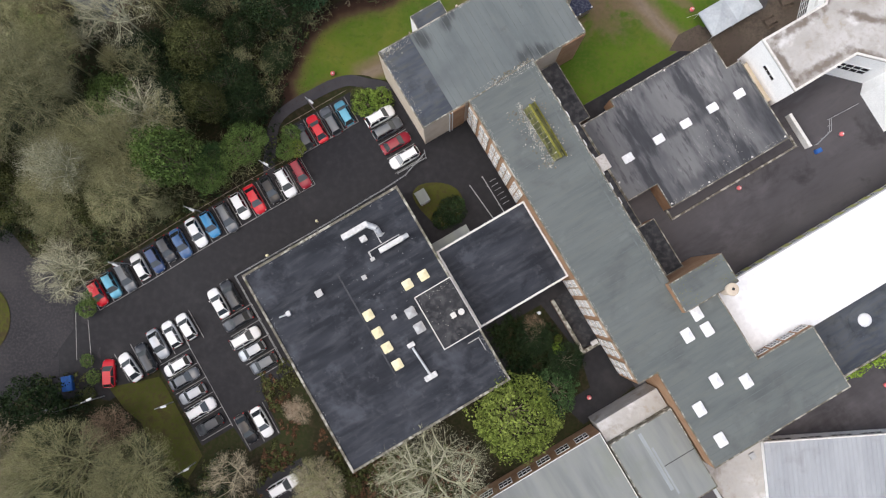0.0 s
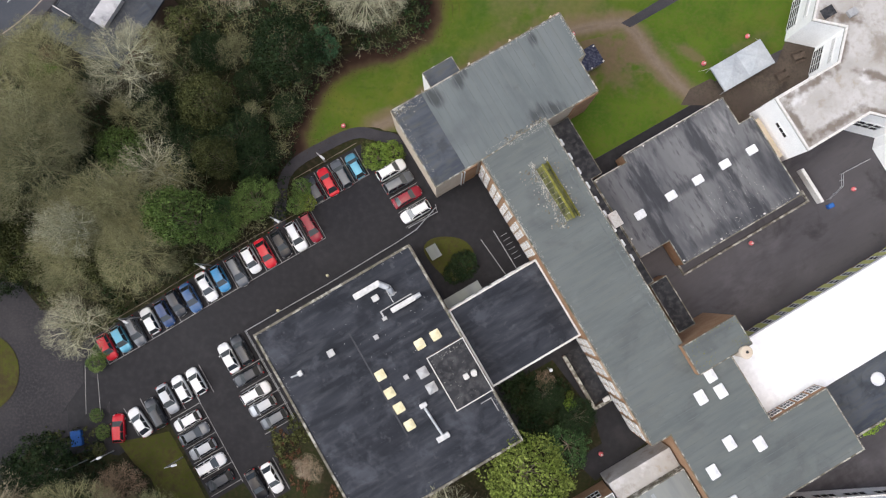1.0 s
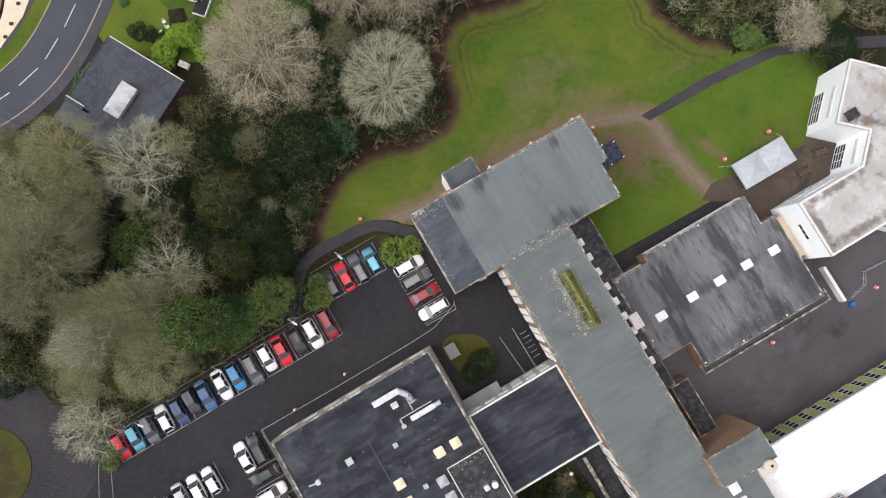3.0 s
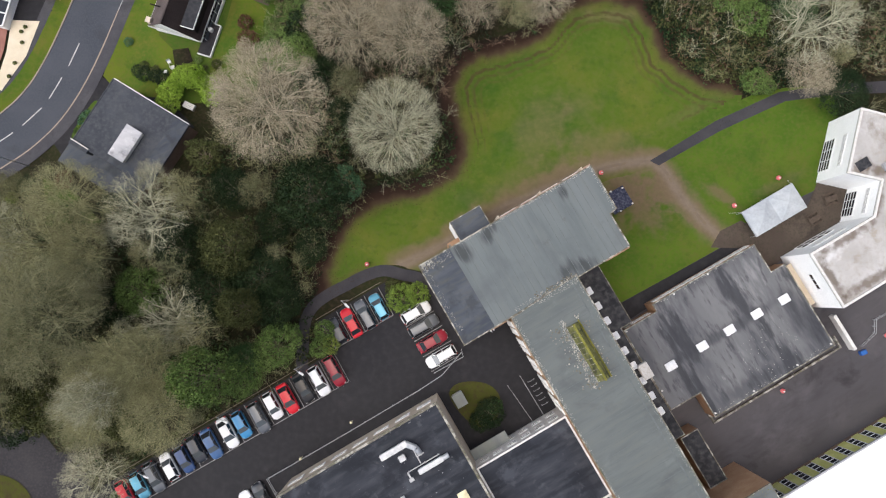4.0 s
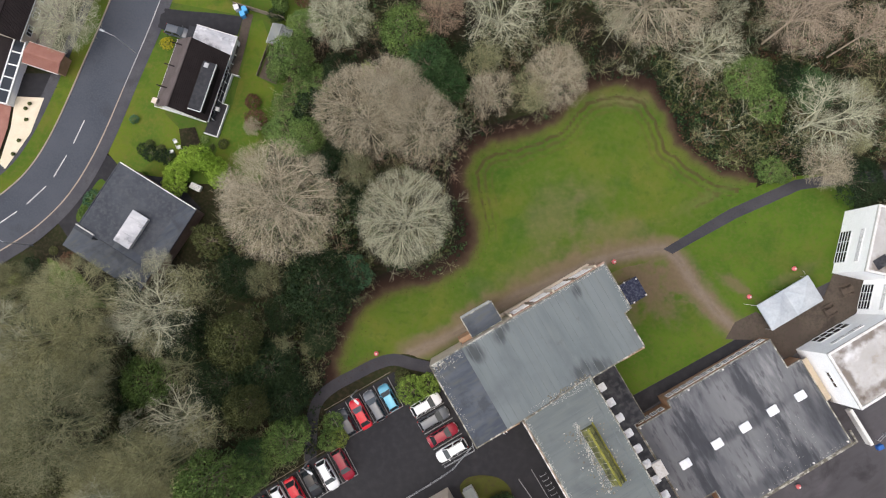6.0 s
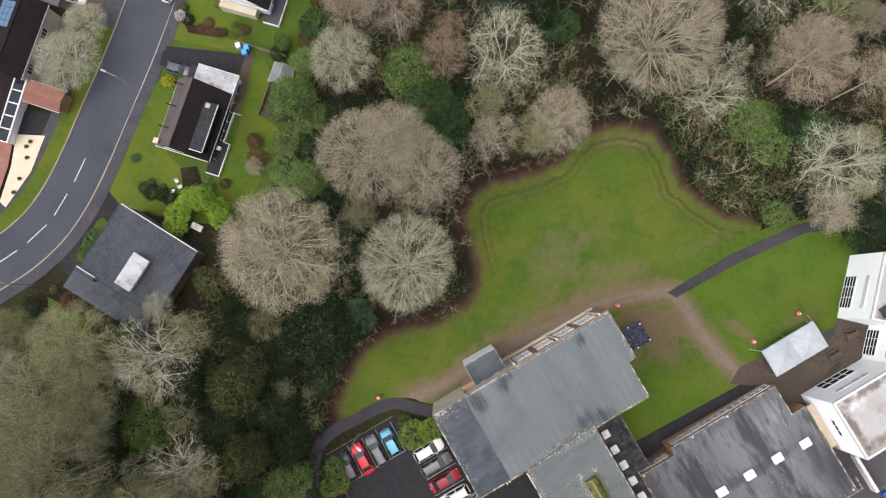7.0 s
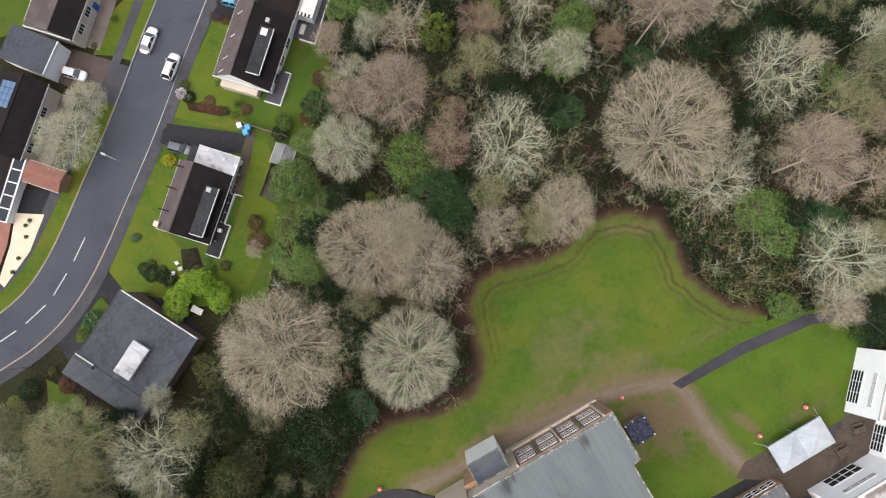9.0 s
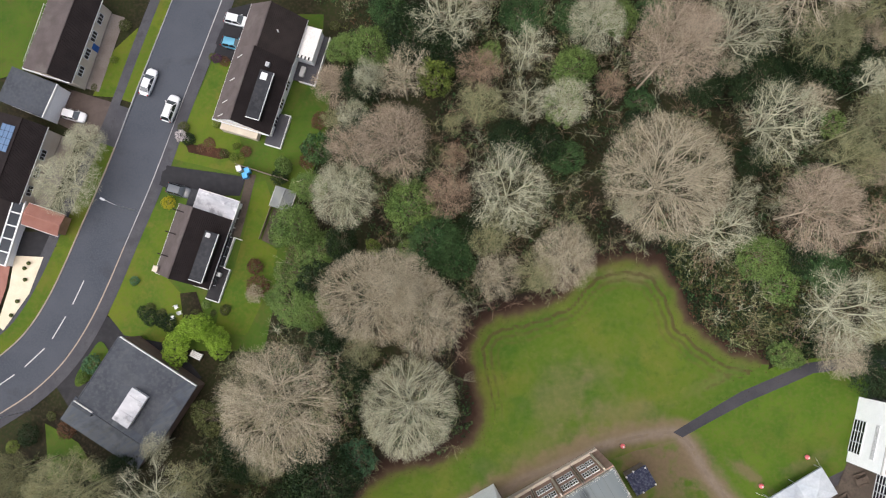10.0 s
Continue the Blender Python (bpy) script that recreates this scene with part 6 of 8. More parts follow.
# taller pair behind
h3 = gable_house("gabled_house", pose(-38.42, 98.04, 0, 0, 0, -16), 11.2, 8.6, -3.8, -0.6, -9.2, M_RENDER, M_TILE, M_TILE_DARK, "gabled house with a brown tiled west slope and a shade-darkened east slope", shift=-0.7)
roof_dormer(h3, 1.3, 3.1, -4.5, 2.7, -1.35, -3.2)
part("dormer_hatch", boxes((1.5, 2.5, 1.4, 2.5, -1.23, -1.1), bevel=0.03), M_FRAME, h3, "white hatch on the dormer roof")
part("roof_window", boxes((1.4, 2.0, 3.7, 4.4, -2.2, -1.7)), M_STEEL, h3)
for y in (-5.4, -3.2, 0.4, 4.2):
    bm = bmesh.new()
    rod(bm, (-4.3, y + 0.25, -4.15), (-3.4, y - 0.1, -2.95), 0.06, 6)
    rod(bm, (-3.4, y - 0.1, -2.95), (-2.6, y + 0.3, -2.2), 0.06, 6)
    part("vent_pipe", bm, M_FASCIA, h3)
for y in (-3.3, -0.3, 2.7):
    put_window(h3, 4.32, y, -5.6, 0, 1.7, 1.3, 3, 1)
part("gable_board", boxes((-4.6, 4.6, -6.1, -5.95, -4.2, -3.8)), M_FRAME, h3)
part("gable_porch", boxes((-3.6, 2.4, -6.9, -5.62, -9, -5.2)), M_CREAM, h3)
part("deck", boxes((4.35, 6.1, -7.05, -1.8, -8.0, -6.1), (3.5, 4.35, -7.05, -5.7, -8.0, -6.1)), M_PAVE, h3, "grey deck with a white edge")
part("deck_edge", boxes((3.5, 6.2, -7.17, -7.05, -7.0, -5.98), (6.1, 6.22, -7.05, -1.7, -7.0, -5.98), (5.2, 6.1, -1.8, -1.68, -7.0, -5.98)), M_FRAME, h3)
h3n = gable_house("attached_house", pose(-35.86, 106.98, 0, 0, 0, -16), 7.4, 8.6, -4.1, -1.0, -9.2, M_RENDER, M_TILE, M_TILE_SHADE, "attached house with a brown tiled roof, its east slope coloured in shade", shift=-0.5)
part("vent_cap", cyl(bmesh.new(), 1.6, 0.2, -2.2, -1.6, 0.12, n=8), M_FASCIA, h3n)
part("white_extension", boxes((4.35, 7.0, -1.9, 3.2, -9, -4.9)), M_RENDER, h3n, "white flat-roofed extension")
part("extension_roof", boxes((4.3, 7.1, -2.0, 3.3, -4.9, -4.75)), M_FASCIA, h3n)
for i in range(4):
    part("roof_slot", boxes((4.6 + 0.6 * i, 4.85 + 0.6 * i, -2.06, -1.5, -4.8, -4.70)), M_TRIM, h3n)
part("patio", boxes((4.35, 8.0, -5.0, -1.92, -8.4, -7.0), (7.02, 8.0, -1.92, 3.2, -8.4, -7.0)), M_PAVE, h3n)
part("patio_wall", boxes((8.0, 8.14, -5.0, 3.2, -8.4, -6.7), (5.5, 8.14, -5.14, -5.0, -8.4, -6.7)), M_FRAME, h3n, "low white patio wall")
part("covered_seat", boxes((5.2, 6.0, -4.3, -2.6, -7.0, -6.4), bevel=0.1), M_STEEL, h3n)

# flat-roofed house in the trees
h1 = group_empty("flat_roofed_house", pose(-53.2, 51.6, 0, 0, 0, -31.3), "split-level house with grey flat roofs and a white roof box", "house")
part("wall", boxes((-6.6, 6.7, -4.9, 5.9, -9.5, -1.5)), M_BRICK_DARK, h1)
part("main_roof", boxes((-6.8, 6.9, -5.1, 6.1, -1.5, -1.25)), M_FLAT_HOUSE, h1)
part("roof_edge", parapet_loop([(-6.8, -5.1), (6.9, -5.1), (6.9, 6.1), (-6.8, 6.1)], 0.14, -1.3, -1.17), M_FLAT_HOUSE, h1)
part("white_edge", boxes((-6.6, 6.8, 6.1, 6.22, -1.6, -1.15)), M_FRAME, h1)
part("lower_wall", boxes((-7.6, 5.6, -8.6, -4.95, -9.5, -3.0)), M_BRICK_DARK, h1)
part("lower_roof", boxes((-7.9, 5.8, -8.9, -5.0, -3.0, -2.8)), M_FELT_DARK, h1, "lower weathered grey roof")
part("roof_strip", boxes((4.5, 6.74, -4.94, 5.94, -1.25, -1.23)), M_FELT_DARK, h1, "paler worn strip of the roof")
part("roof_strip", boxes((-0.6, 4.5, -4.94, -3.85, -1.25, -1.234)), M_FELT_DARK, h1)
part("parapet", boxes((-7.0, -3.8, -5.55, -4.95, -3, -1.1)), M_FLAT_HOUSE, h1)
part("parapet_edge", boxes((-7.0, -3.8, -4.94, -4.8, -1.25, -0.98)), M_FASCIA, h1)
bx = part("roof_box", boxes((-0.6, 1.9, -3.7, 1.3, -1.3, -0.5)), M_FASCIA, h1, "white-topped roof box")
part("box_lid", boxes((-0.7, 2.0, -3.8, 1.4, -0.5, -0.4), (-0.75, 2.05, 0.2, 0.3, -0.4, -0.34), (-0.75, 2.05, -2.2, -2.1, -0.4, -0.34)), M_WHITE_STAINED, bx)

# houses across the road
h4 = gable_house("house_across_road", pose(-69.0, 107.2, 0, 0, 0, -17), 13.5, 7.4, -4.6, -2.8, -10.5, M_CREAM, M_TILE, M_TILE_DARK, "house with a brown tiled roof across the road", shift=1.2)
for y in (-4.5, -1.5, 1.5, 4.5):
    put_window(h4, 3.72, y, -6.4, 0, 1.7, 1.3, 3, 1)
part("door", boxes((3.7, 3.8, -0.4, 0.6, -9.2, -7.0)), M_BLUE, h4)
part("barge_board", boxes((-3.9, 3.9, -7.2, -7.05, -5.0, -4.5)), M_FRAME, h4)
gar = group_empty("flat_garage", pose(-74.2, 97.9, 0, 0, 0, -21), "flat-roofed garage with a white front", "garage")
part("wall", boxes((-3.8, 3.8, -2.8, 2.8, -10, -5.2)), M_RENDER, gar)
part("roof", boxes((-3.9, 3.9, -2.9, 2.9, -5.2, -5.05)), M_FLAT_HOUSE, gar)
part("fascia", boxes((3.85, 4.0, -2.9, 2.9, -5.5, -5.0)), M_FRAME, gar)
h5 = gable_house("house_with_solar_panels", pose(-76.2, 87.4, 0, 0, 0, -17), 12.0, 7.6, -4.6, -2.9, -10.5, M_CREAM, M_TILE_DARK, M_TILE_DARK, "dark-roofed house with solar panels on one slope", shift=1.2)
for i in range(3):
    for j in range(4):
        y = 0.6 + 1.06 * j
        x0 = 0.7 - 0.95 * i
        bm = bmesh.new()
        zz = lambda x: -2.9 + (x - 1.2) * 0.34
        q = [bm.verts.new(p) for p in ((x0, y, zz(x0) + 0.14), (x0, y + 1.0, zz(x0) + 0.14), (x0 - 0.9, y + 1.0, zz(x0 - 0.9) + 0.14), (x0 - 0.9, y, zz(x0 - 0.9) + 0.14))]
        bm.faces.new(q)
        ex = bmesh.ops.extrude_face_region(bm, geom=bm.faces[:])
        bmesh.ops.translate(bm, verts=[g for g in ex["geom"] if isinstance(g, bmesh.types.BMVert)], vec=(0, 0, 0.05))
        bmesh.ops.recalc_face_normals(bm, faces=bm.faces)
        part("solar_panel", bm, M_SOLAR, h5)
for y in (-4.0, -1.0, 2.0):
    put_window(h5, 3.82, y, -6.4, 0, 1.7, 1.3, 3, 1)
ext = gable_house("red_roofed_garage", pose(-70.9, 77.9, 0, 0, 0, 72), 5.4, 2.8, -5.8, -5.4, -10.5, M_BRICK, M_TILE_RED, M_TILE_RED, "low garage with a red tiled roof")
cons = group_empty("white_conservatory", pose(-76.6, 76.0, 0, 0, 0, -14), "white framed conservatory on a dark house", "house")
part("wall", boxes((-4.5, 1.0, -5.2, 5.2, -10.5, -6.6)), M_RENDER, cons)
part("roof", boxes((-4.6, -0.8, -5.3, 5.3, -6.6, -6.4)), M_TILE_DARK, cons)
for i in range(5):
    part("roof_pane", boxes((-0.7, 1.1, -5.2 + 2.1 * i, -3.25 + 2.1 * i, -6.62, -6.5)), M_GLASS, cons)
    part("glazing_bar", boxes((-0.8, 1.2, -5.3 + 2.1 * i, -5.15 + 2.1 * i, -6.6, -6.42)), M_FRAME, cons)
part("roof_edge", boxes((1.0, 1.25, -5.3, 5.3, -6.75, -6.4), (-0.85, -0.65, -5.3, 5.3, -6.6, -6.38)), M_FRAME, cons)
for x, y in [(-74.8, 70.4), (-74.6, 68.6), (-75.6, 65.2), (-74.2, 71.2), (-76.4, 63.0)]:
    z = ground_z(x, y)
    bm = bmesh.new()
    for i in range(9):
        a = i * 2.4
        bmesh.ops.create_icosphere(bm, subdivisions=1, radius=0.16, matrix=Matrix.Translation((x + 0.2 * math.cos(a), y + 0.2 * math.sin(a), z + 0.35 + 0.05 * (i % 3))))
    tagged(part("low_plant", bm, LEAVES["olive"]), "small rounded plant in cream paving", "plant", "patio plants")

# garden shed, fences, street furniture
shed = gable_house("garden_shed", pose(-33.6, 81.4, 0, 0, 0, -18), 3.0, 3.0, -5.2, -4.6, -7.8, M_TIMBER, M_METAL_ROOF, M_METAL_ROOF, "timber garden shed with a grey felt roof", over=0.15)
shed["category"] = "shed"


def fence(name, line, height, label, step=1.8, mat=None, rails=(0.35, 0.95), board=False, category="fence", lift=0.0):
    """Posts with rails, or close boards, along a line on the ground."""
    f = group_empty(name, pose(line[0][0], line[0][1], 0), label, category)
    inv = Matrix.Translation((-line[0][0], -line[0][1], 0))
    mat = mat or M_TIMBER
    for a, b in zip(line, line[1:]):
        a, b = Vector(a), Vector(b)
        n = max(1, round((b - a).length / step))
        for i in range(n):
            p, q = a.lerp(b, i / n), a.lerp(b, (i + 1) / n)
            zp, zq = ground_z(*p) + lift, ground_z(*q) + lift
            bm = cyl(bmesh.new(), p.x, p.y, zp - 0.3, zp + height, 0.05, n=6)
            bm.transform(inv)
            part("post", bm, mat, f)
            for r in rails:
                bm = rod(bmesh.new(), (p.x, p.y, zp + r * height), (q.x, q.y, zq + r * height), 0.035, 5)
                bm.transform(inv)
                part("rail", bm, mat, f)
            if board:
                d = (q - p).normalized()
                nn = Vector((-d.y, d.x)) * 0.025
                bm = bmesh.new()
                c = [p + nn, q + nn, q - nn, p - nn]
                lo = [bm.verts.new((v.x, v.y, (zp if k in (0, 3) else zq) + 0.05)) for k, v in enumerate(c)]
                hi = [bm.verts.new((v.x, v.y, (zp if k in (0, 3) else zq) + height)) for k, v in enumerate(c)]
                for k in range(4):
                    j = (k + 1) % 4
                    bm.faces.new((lo[k], lo[j], hi[j], hi[k]))
                bm.faces.new(hi)
                bmesh.ops.recalc_face_normals(bm, faces=bm.faces)
                bm.transform(inv)
                part("panel", bm, mat, f)
    return f


fence("garden_fence", [(-41.2, 86.9), (-35.0, 85.0), (-33.0, 84.4)], 1.5, "low timber fence between two gardens", board=True)
fence("white_garden_rail", [(-74.5, 113.7), (-77.5, 104.1)], 0.7, "low white rail beside a back lawn", 2.4, M_FRAME, (0.9,), category="railing")
fence("garden_fence", [(-35.6, 80.3), (-37.2, 75.2)], 0.9, "thin timber fence along a back lawn", board=True)
fence("car_park_railing", [xy(-25.5, 3.2), xy(-25.4, 17.4), xy(-12, 17.3), xy(-0.6, 17.4), xy(3.1, 17.6), xy(7.2, 19.0)], 1.15, "grey metal railing along the car park edge", 2.2, M_STEEL, (0.5, 0.98), category="railing")
fence("bay_rail", [xy(-45.6, 28.6), xy(-9.2, 28.6)], 0.75, "low timber rail behind the parking bays", 2.4, M_TIMBER, (0.95,), category="railing")
fence("bay_rail", [xy(-8.8, 33.5), xy(2.0, 33.5)], 0.75, "low timber rail behind four parking bays", 2.4, M_TIMBER, (0.95,), category="railing")
fence("gate_rail", [xy(2.3, 18.4), xy(7.0, 18.3), xy(7.3, 19.4)], 1.0, "pale metal barrier beside the last bay", 1.6, M_STEEL, (0.5, 0.95), category="railing")
well = group_empty("light_well", SCHOOL, "walled light well with pale coping beside the classroom block", "wall")
part("side_wall", boxes((11.9, 12.25, -17.2, -8.6, -1, 1.25)), M_BRICK_DARK, well)
part("end_wall", boxes((12.25, 14.95, -17.2, -16.85, -1, 1.25)), M_BRICK_DARK, well)
part("side_coping", boxes((11.83, 12.32, -17.27, -8.55, 1.25, 1.36), bevel=0.03), M_COPING, well)
part("end_coping", boxes((12.32, 14.95, -17.27, -16.78, 1.25, 1.36), bevel=0.03), M_COPING, well)
part("vent_box", boxes((13.6, 14.6, -16.9, -16.3, 1.36, 1.75), bevel=0.05), M_FASCIA, well)
fence("court_rail", [xy(10.4, 11.6), xy(10.9, 5.6)], 1.0, "low railing in the courtyard", 1.5, M_STEEL, (0.5, 0.97), category="railing")
fence("court_rail", [xy(12.6, 11.8), xy(12.7, 5.6)], 1.0, "low railing beside a ramp", 1.5, M_STEEL, (0.5, 0.97), category="railing")
fence("yard_rail", [xy(56.4, -8.6), xy(59.0, -8.0), xy(60.0, -6.4), xy(64.4, -6.6)], 1.0, "low railing beside yard steps", 1.2, M_STEEL, (0.5, 0.97), category="railing")
bw = tagged(part("yard_wall", boxes((54.9, 55.35, -8.4, -2.9, -1, 1.9)), M_FASCIA), "low white-topped wall in the yard", "wall")
bw.matrix_basis = SCHOOL
for i in range(6):
    bm = bmesh.new()
    v = 10.6 - 0.75 * i
    for s in (0, 0.9):
        rod(bm, (13.2 + s, v, 0.0), (13.2 + s, v, 0.75), 0.03, 6)
    rod(bm, (13.2, v, 0.75), (14.1, v, 0.75), 0.03, 6)
    o = tagged(part("bicycle_stand", bm, M_GALV), "pale metal bicycle stand in the courtyard", "bicycle stand", "bicycle stands")
    o.matrix_basis = SCHOOL @ Matrix.Translation((0, 0, 0.25))


def lamp_post(x, y, dx, dy, h, label="grey street lamp with a bent arm", group="lamp posts"):
    z = ground_z(x, y)
    e = group_empty("street_lamp", pose(x, y, z), label, "street lamp", group)
    bm = cyl(bmesh.new(), 0, 0, -0.2, h, 0.09, 0.055, 8)
    part("pole", bm, M_STEEL, e)
    part("arm", rod(bmesh.new(), (0, 0, h - 0.05), (dx, dy, h + 0.1), 0.045, 6), M_STEEL, e)
    d = Vector((dx, dy, 0)).normalized()
    m = Matrix.Translation((dx + d.x * 0.3, dy + d.y * 0.3, h + 0.12)) @ d.to_track_quat("X", "Z").to_matrix().to_4x4()
    bm = bmesh.new()
    box(bm, -0.4, 0.4, -0.15, 0.15, -0.07, 0.08, bevel=0.05)
    bm.transform(m)
    part("lamp_head", bm, M_GALV, e)


for x, y, dx, dy, h in [(-20.1, 27.2, 0.6, -0.5, 6), (-26.1, 18.0, 0.7, -0.4, 6), (-36.2, 11.6, 0.9, -0.4, 6), (-46.9, 4.0, 0.8, -0.3, 6), (-50.0, -15.2, 0.9, 0.4, 6), (-39.9, -16.0, 1.0, 0.3, 6), (-36.4, -24.6, 0.9, 0.5, 6), (-53.6, -16.4, -0.9, 0.2, 6)]:
    lamp_post(x, y, dx, dy, h)
lamp_post(-57.6, 79.7, -1.6, 0.7, 6.8, "grey street lamp over the residential road")
lamp_post(-72.6, 48.4, -1.6, 0.8, 6.8, "grey street lamp at the road's bend")

globe = group_empty("courtyard_lamp", pose(12.6, -3.0, 0.1), "lamp post with a white globe in the courtyard", "lamp post")
part("pole", cyl(bmesh.new(), 0, 0, -0.2, 2.9, 0.05, 0.04, 8), M_STEEL, globe)
bm = bmesh.new()
bmesh.ops.create_uvsphere(bm, u_segments=16, v_segments=10, radius=0.26, matrix=Matrix.Translation((0, 0, 3.1)))
part("globe", bm, M_SKYLIGHT, globe, "white glass globe").data.shade_smooth()

# red balls on short posts
for x, y in [(-17.3, 32.5), (16.8, 45.9), (35.5, 41.0), (41.9, 45.0), (41.7, 14.8), (56.6, 22.6), (19.9, -15.0), (61.3, -13.1)]:
    z = ground_z(x, y) + 0.1
    e = group_empty("ball_bollard", pose(x, y, z), "pinkish-red ball on a short post", "bollard", "red ball bollards")
    bm = bmesh.new()
    bmesh.ops.create_uvsphere(bm, u_segments=16, v_segments=10, radius=0.34, matrix=Matrix.Translation((0, 0, 0.52)))
    part("ball", bm, M_PINK, e).data.shade_smooth()
    part("foot", cyl(bmesh.new(), 0, 0, -0.3, 0.3, 0.16, 0.12, 8), M_STEEL, e)
    # white blob added on the ball as its highlight
    bm = bmesh.new()
    bmesh.ops.create_uvsphere(bm, u_segments=10, v_segments=6, radius=0.13, matrix=Matrix.LocRotScale((0.04, -0.04, 0.84), None, (1, 1, 0.35)))
    part("ball_highlight", bm, M_FASCIA, e)

# marquee, shed box and small things in the yard
tent = group_empty("marquee", SCHOOL, "grey-white canvas marquee on the small lawn", "tent")
gz = 1.0
bm = bmesh.new()
for k in range(2):
    u0, u1 = 51.05 + 4.17 * k, 51.05 + 4.17 * (k + 1)
    c = bm.verts.new(((u0 + u1) / 2, 14.2, gz + 2.62))
    q = [bm.verts.new(p) for p in ((u0, 12.2, gz + 2.1), (u1, 12.2, gz + 2.1), (u1, 16.2, gz + 2.1), (u0, 16.2, gz + 2.1))]
    for i in range(4):
        bm.faces.new((q[i], q[(i + 1) % 4], c))
    lo = [bm.verts.new((v.co.x, v.co.y, gz + 1.8)) for v in q]
    for i in range(4):
        j = (i + 1) % 4
        bm.faces.new((q[i], q[j], lo[j], lo[i]))
bmesh.ops.recalc_face_normals(bm, faces=bm.faces)
part("canopy", bm, M_TENT, tent)
for u in (51.15, 55.2, 59.3):
    for v in (12.3, 16.1):
        part("leg", cyl(bmesh.new(), u, v, 0.4, gz + 2.1, 0.04, n=6), M_STEEL, tent)
for u in (50.2, 60.2):
    part("guy_rope", rod(bmesh.new(), (u, 16.9, gz - 0.2), (51.15 if u < 55 else 59.3, 16.1, gz + 2.0), 0.02, 4), M_FASCIA, tent)
hut = group_empty("store_hut", SCHOOL, "small hut with a sagging navy roof sheet", "shed")
part("wall", boxes((35.9, 38.8, 25.0, 27.8, -1, 1.9)), M_TIMBER, hut)
part("roof_sheet", boxes((35.75, 38.95, 24.85, 27.95, 1.9, 2.02), bevel=0.04), M_NAVY, hut, "crumpled navy roof sheet")
for u, v in [(35.8, 27.8), (38.8, 25.0), (37.0, 28.0), (36.8, 24.9), (38.7, 27.6)]:
    part("weight", cyl(bmesh.new(), u, v, 1.95, 2.15, 0.13, n=8), M_FASCIA, hut)
for x, y, a in [(49.2, 42.0, 20), (46.8, 39.1, 30)]:
    z = ground_z(x, y) + 0.05
    e = group_empty("picnic_table", pose(x, y, z, 0, 0, a), "brown timber picnic table in the yard", "table", "picnic tables")
    for i in range(4):
        part("top_board", boxes((-0.9, 0.9, -0.4 + 0.2 * i, -0.22 + 0.2 * i, 0.7, 0.75)), M_TIMBER_DARK, e)
    for s in (-0.75, 0.75):
        part("bench", boxes((-0.9, 0.9, s - 0.14, s + 0.14, 0.42, 0.47)), M_TIMBER_DARK, e)
        part("leg", boxes((s - 0.04, s + 0.04, -0.75, 0.75, 0, 0.7)), M_TIMBER_DARK, e)
for x, y, nm in [(53.3, 20.2, "blue_tub"), (-55.3, -13.4, "blue_skip")]:
    z = ground_z(x, y) + 0.05
    s = 0.45 if nm == "blue_tub" else 1.1
    e = tagged(part(nm, boxes((-s, s, -s * 0.7, s * 0.7, 0, 0.7), bevel=0.06), M_BLUE), "blue plastic container standing on tarmac" if s < 1 else "dark blue metal container beside a shrub", "container")
    e.matrix_basis = pose(x, y, z, 0, 0, 25 if s < 1 else -80)
for x, y in [(-39.4, 85.9), (-39.7, 85.1), (-40.7, 86.2)]:
    e = group_empty("wheelie_bin", pose(x, y, ground_z(x, y) + 0.1, 0, 0, 20), "household bin beside a fence", "bin", "wheelie bins")
    mt = M_BIN_BLUE if x > -40 else M_FASCIA
    part("body", boxes((-0.36, 0.36, -0.42, 0.42, 0, 1.05), bevel=0.05), mt, e)
    part("lid", boxes((-0.4, 0.4, -0.46, 0.46, 1.05, 1.13), bevel=0.03), mt, e)
gs = group_empty("garden_bench", pose(-46.0, 57.4, ground_z(-46, 57.4) + 0.1, 0, 0, -25), "white garden table and bench by a hedge", "bench")
for i in range(4):
    part("slat", boxes((-0.9, 0.9, -0.5 + 0.25 * i, -0.3 + 0.25 * i, 0.65, 0.7)), M_FRAME, gs)
part("leg_frame", boxes((-0.8, -0.7, -0.45, 0.45, 0, 0.65), (0.7, 0.8, -0.45, 0.45, 0, 0.65)), M_FRAME, gs)
for x, y, a in [(-49.6, 64.6, 30), (-49.0, 63.7, 110), (-50.1, 63.0, 200)]:
    e = group_empty("garden_chair", pose(x, y, ground_z(x, y) + 0.17, 0, 0, a), "white plastic garden chair on a dark path", "chair", "garden chairs")
    part("seat", boxes((-0.27, 0.27, -0.27, 0.27, 0.40, 0.45), bevel=0.02), M_FRAME, e)
    part("backrest", boxes((-0.27, 0.27, 0.22, 0.27, 0.45, 0.9), bevel=0.02), M_FRAME, e)
    for lx in (-0.23, 0.23):
        for ly in (-0.23, 0.23):
            part("leg", boxes((lx - 0.025, lx + 0.025, ly - 0.025, ly + 0.025, 0, 0.4)), M_FRAME, e)
hutc = group_empty("court_hut", SCHOOL, "small pale hut beside the courtyard lawn", "shed")
part("wall", boxes((2.9, 4.3, 12.6, 14.4, -0.5, 1.9)), M_FASCIA, hutc)
part("roof", boxes((2.8, 4.4, 12.5, 14.5, 1.9, 2.0)), M_METAL_ROOF, hutc)
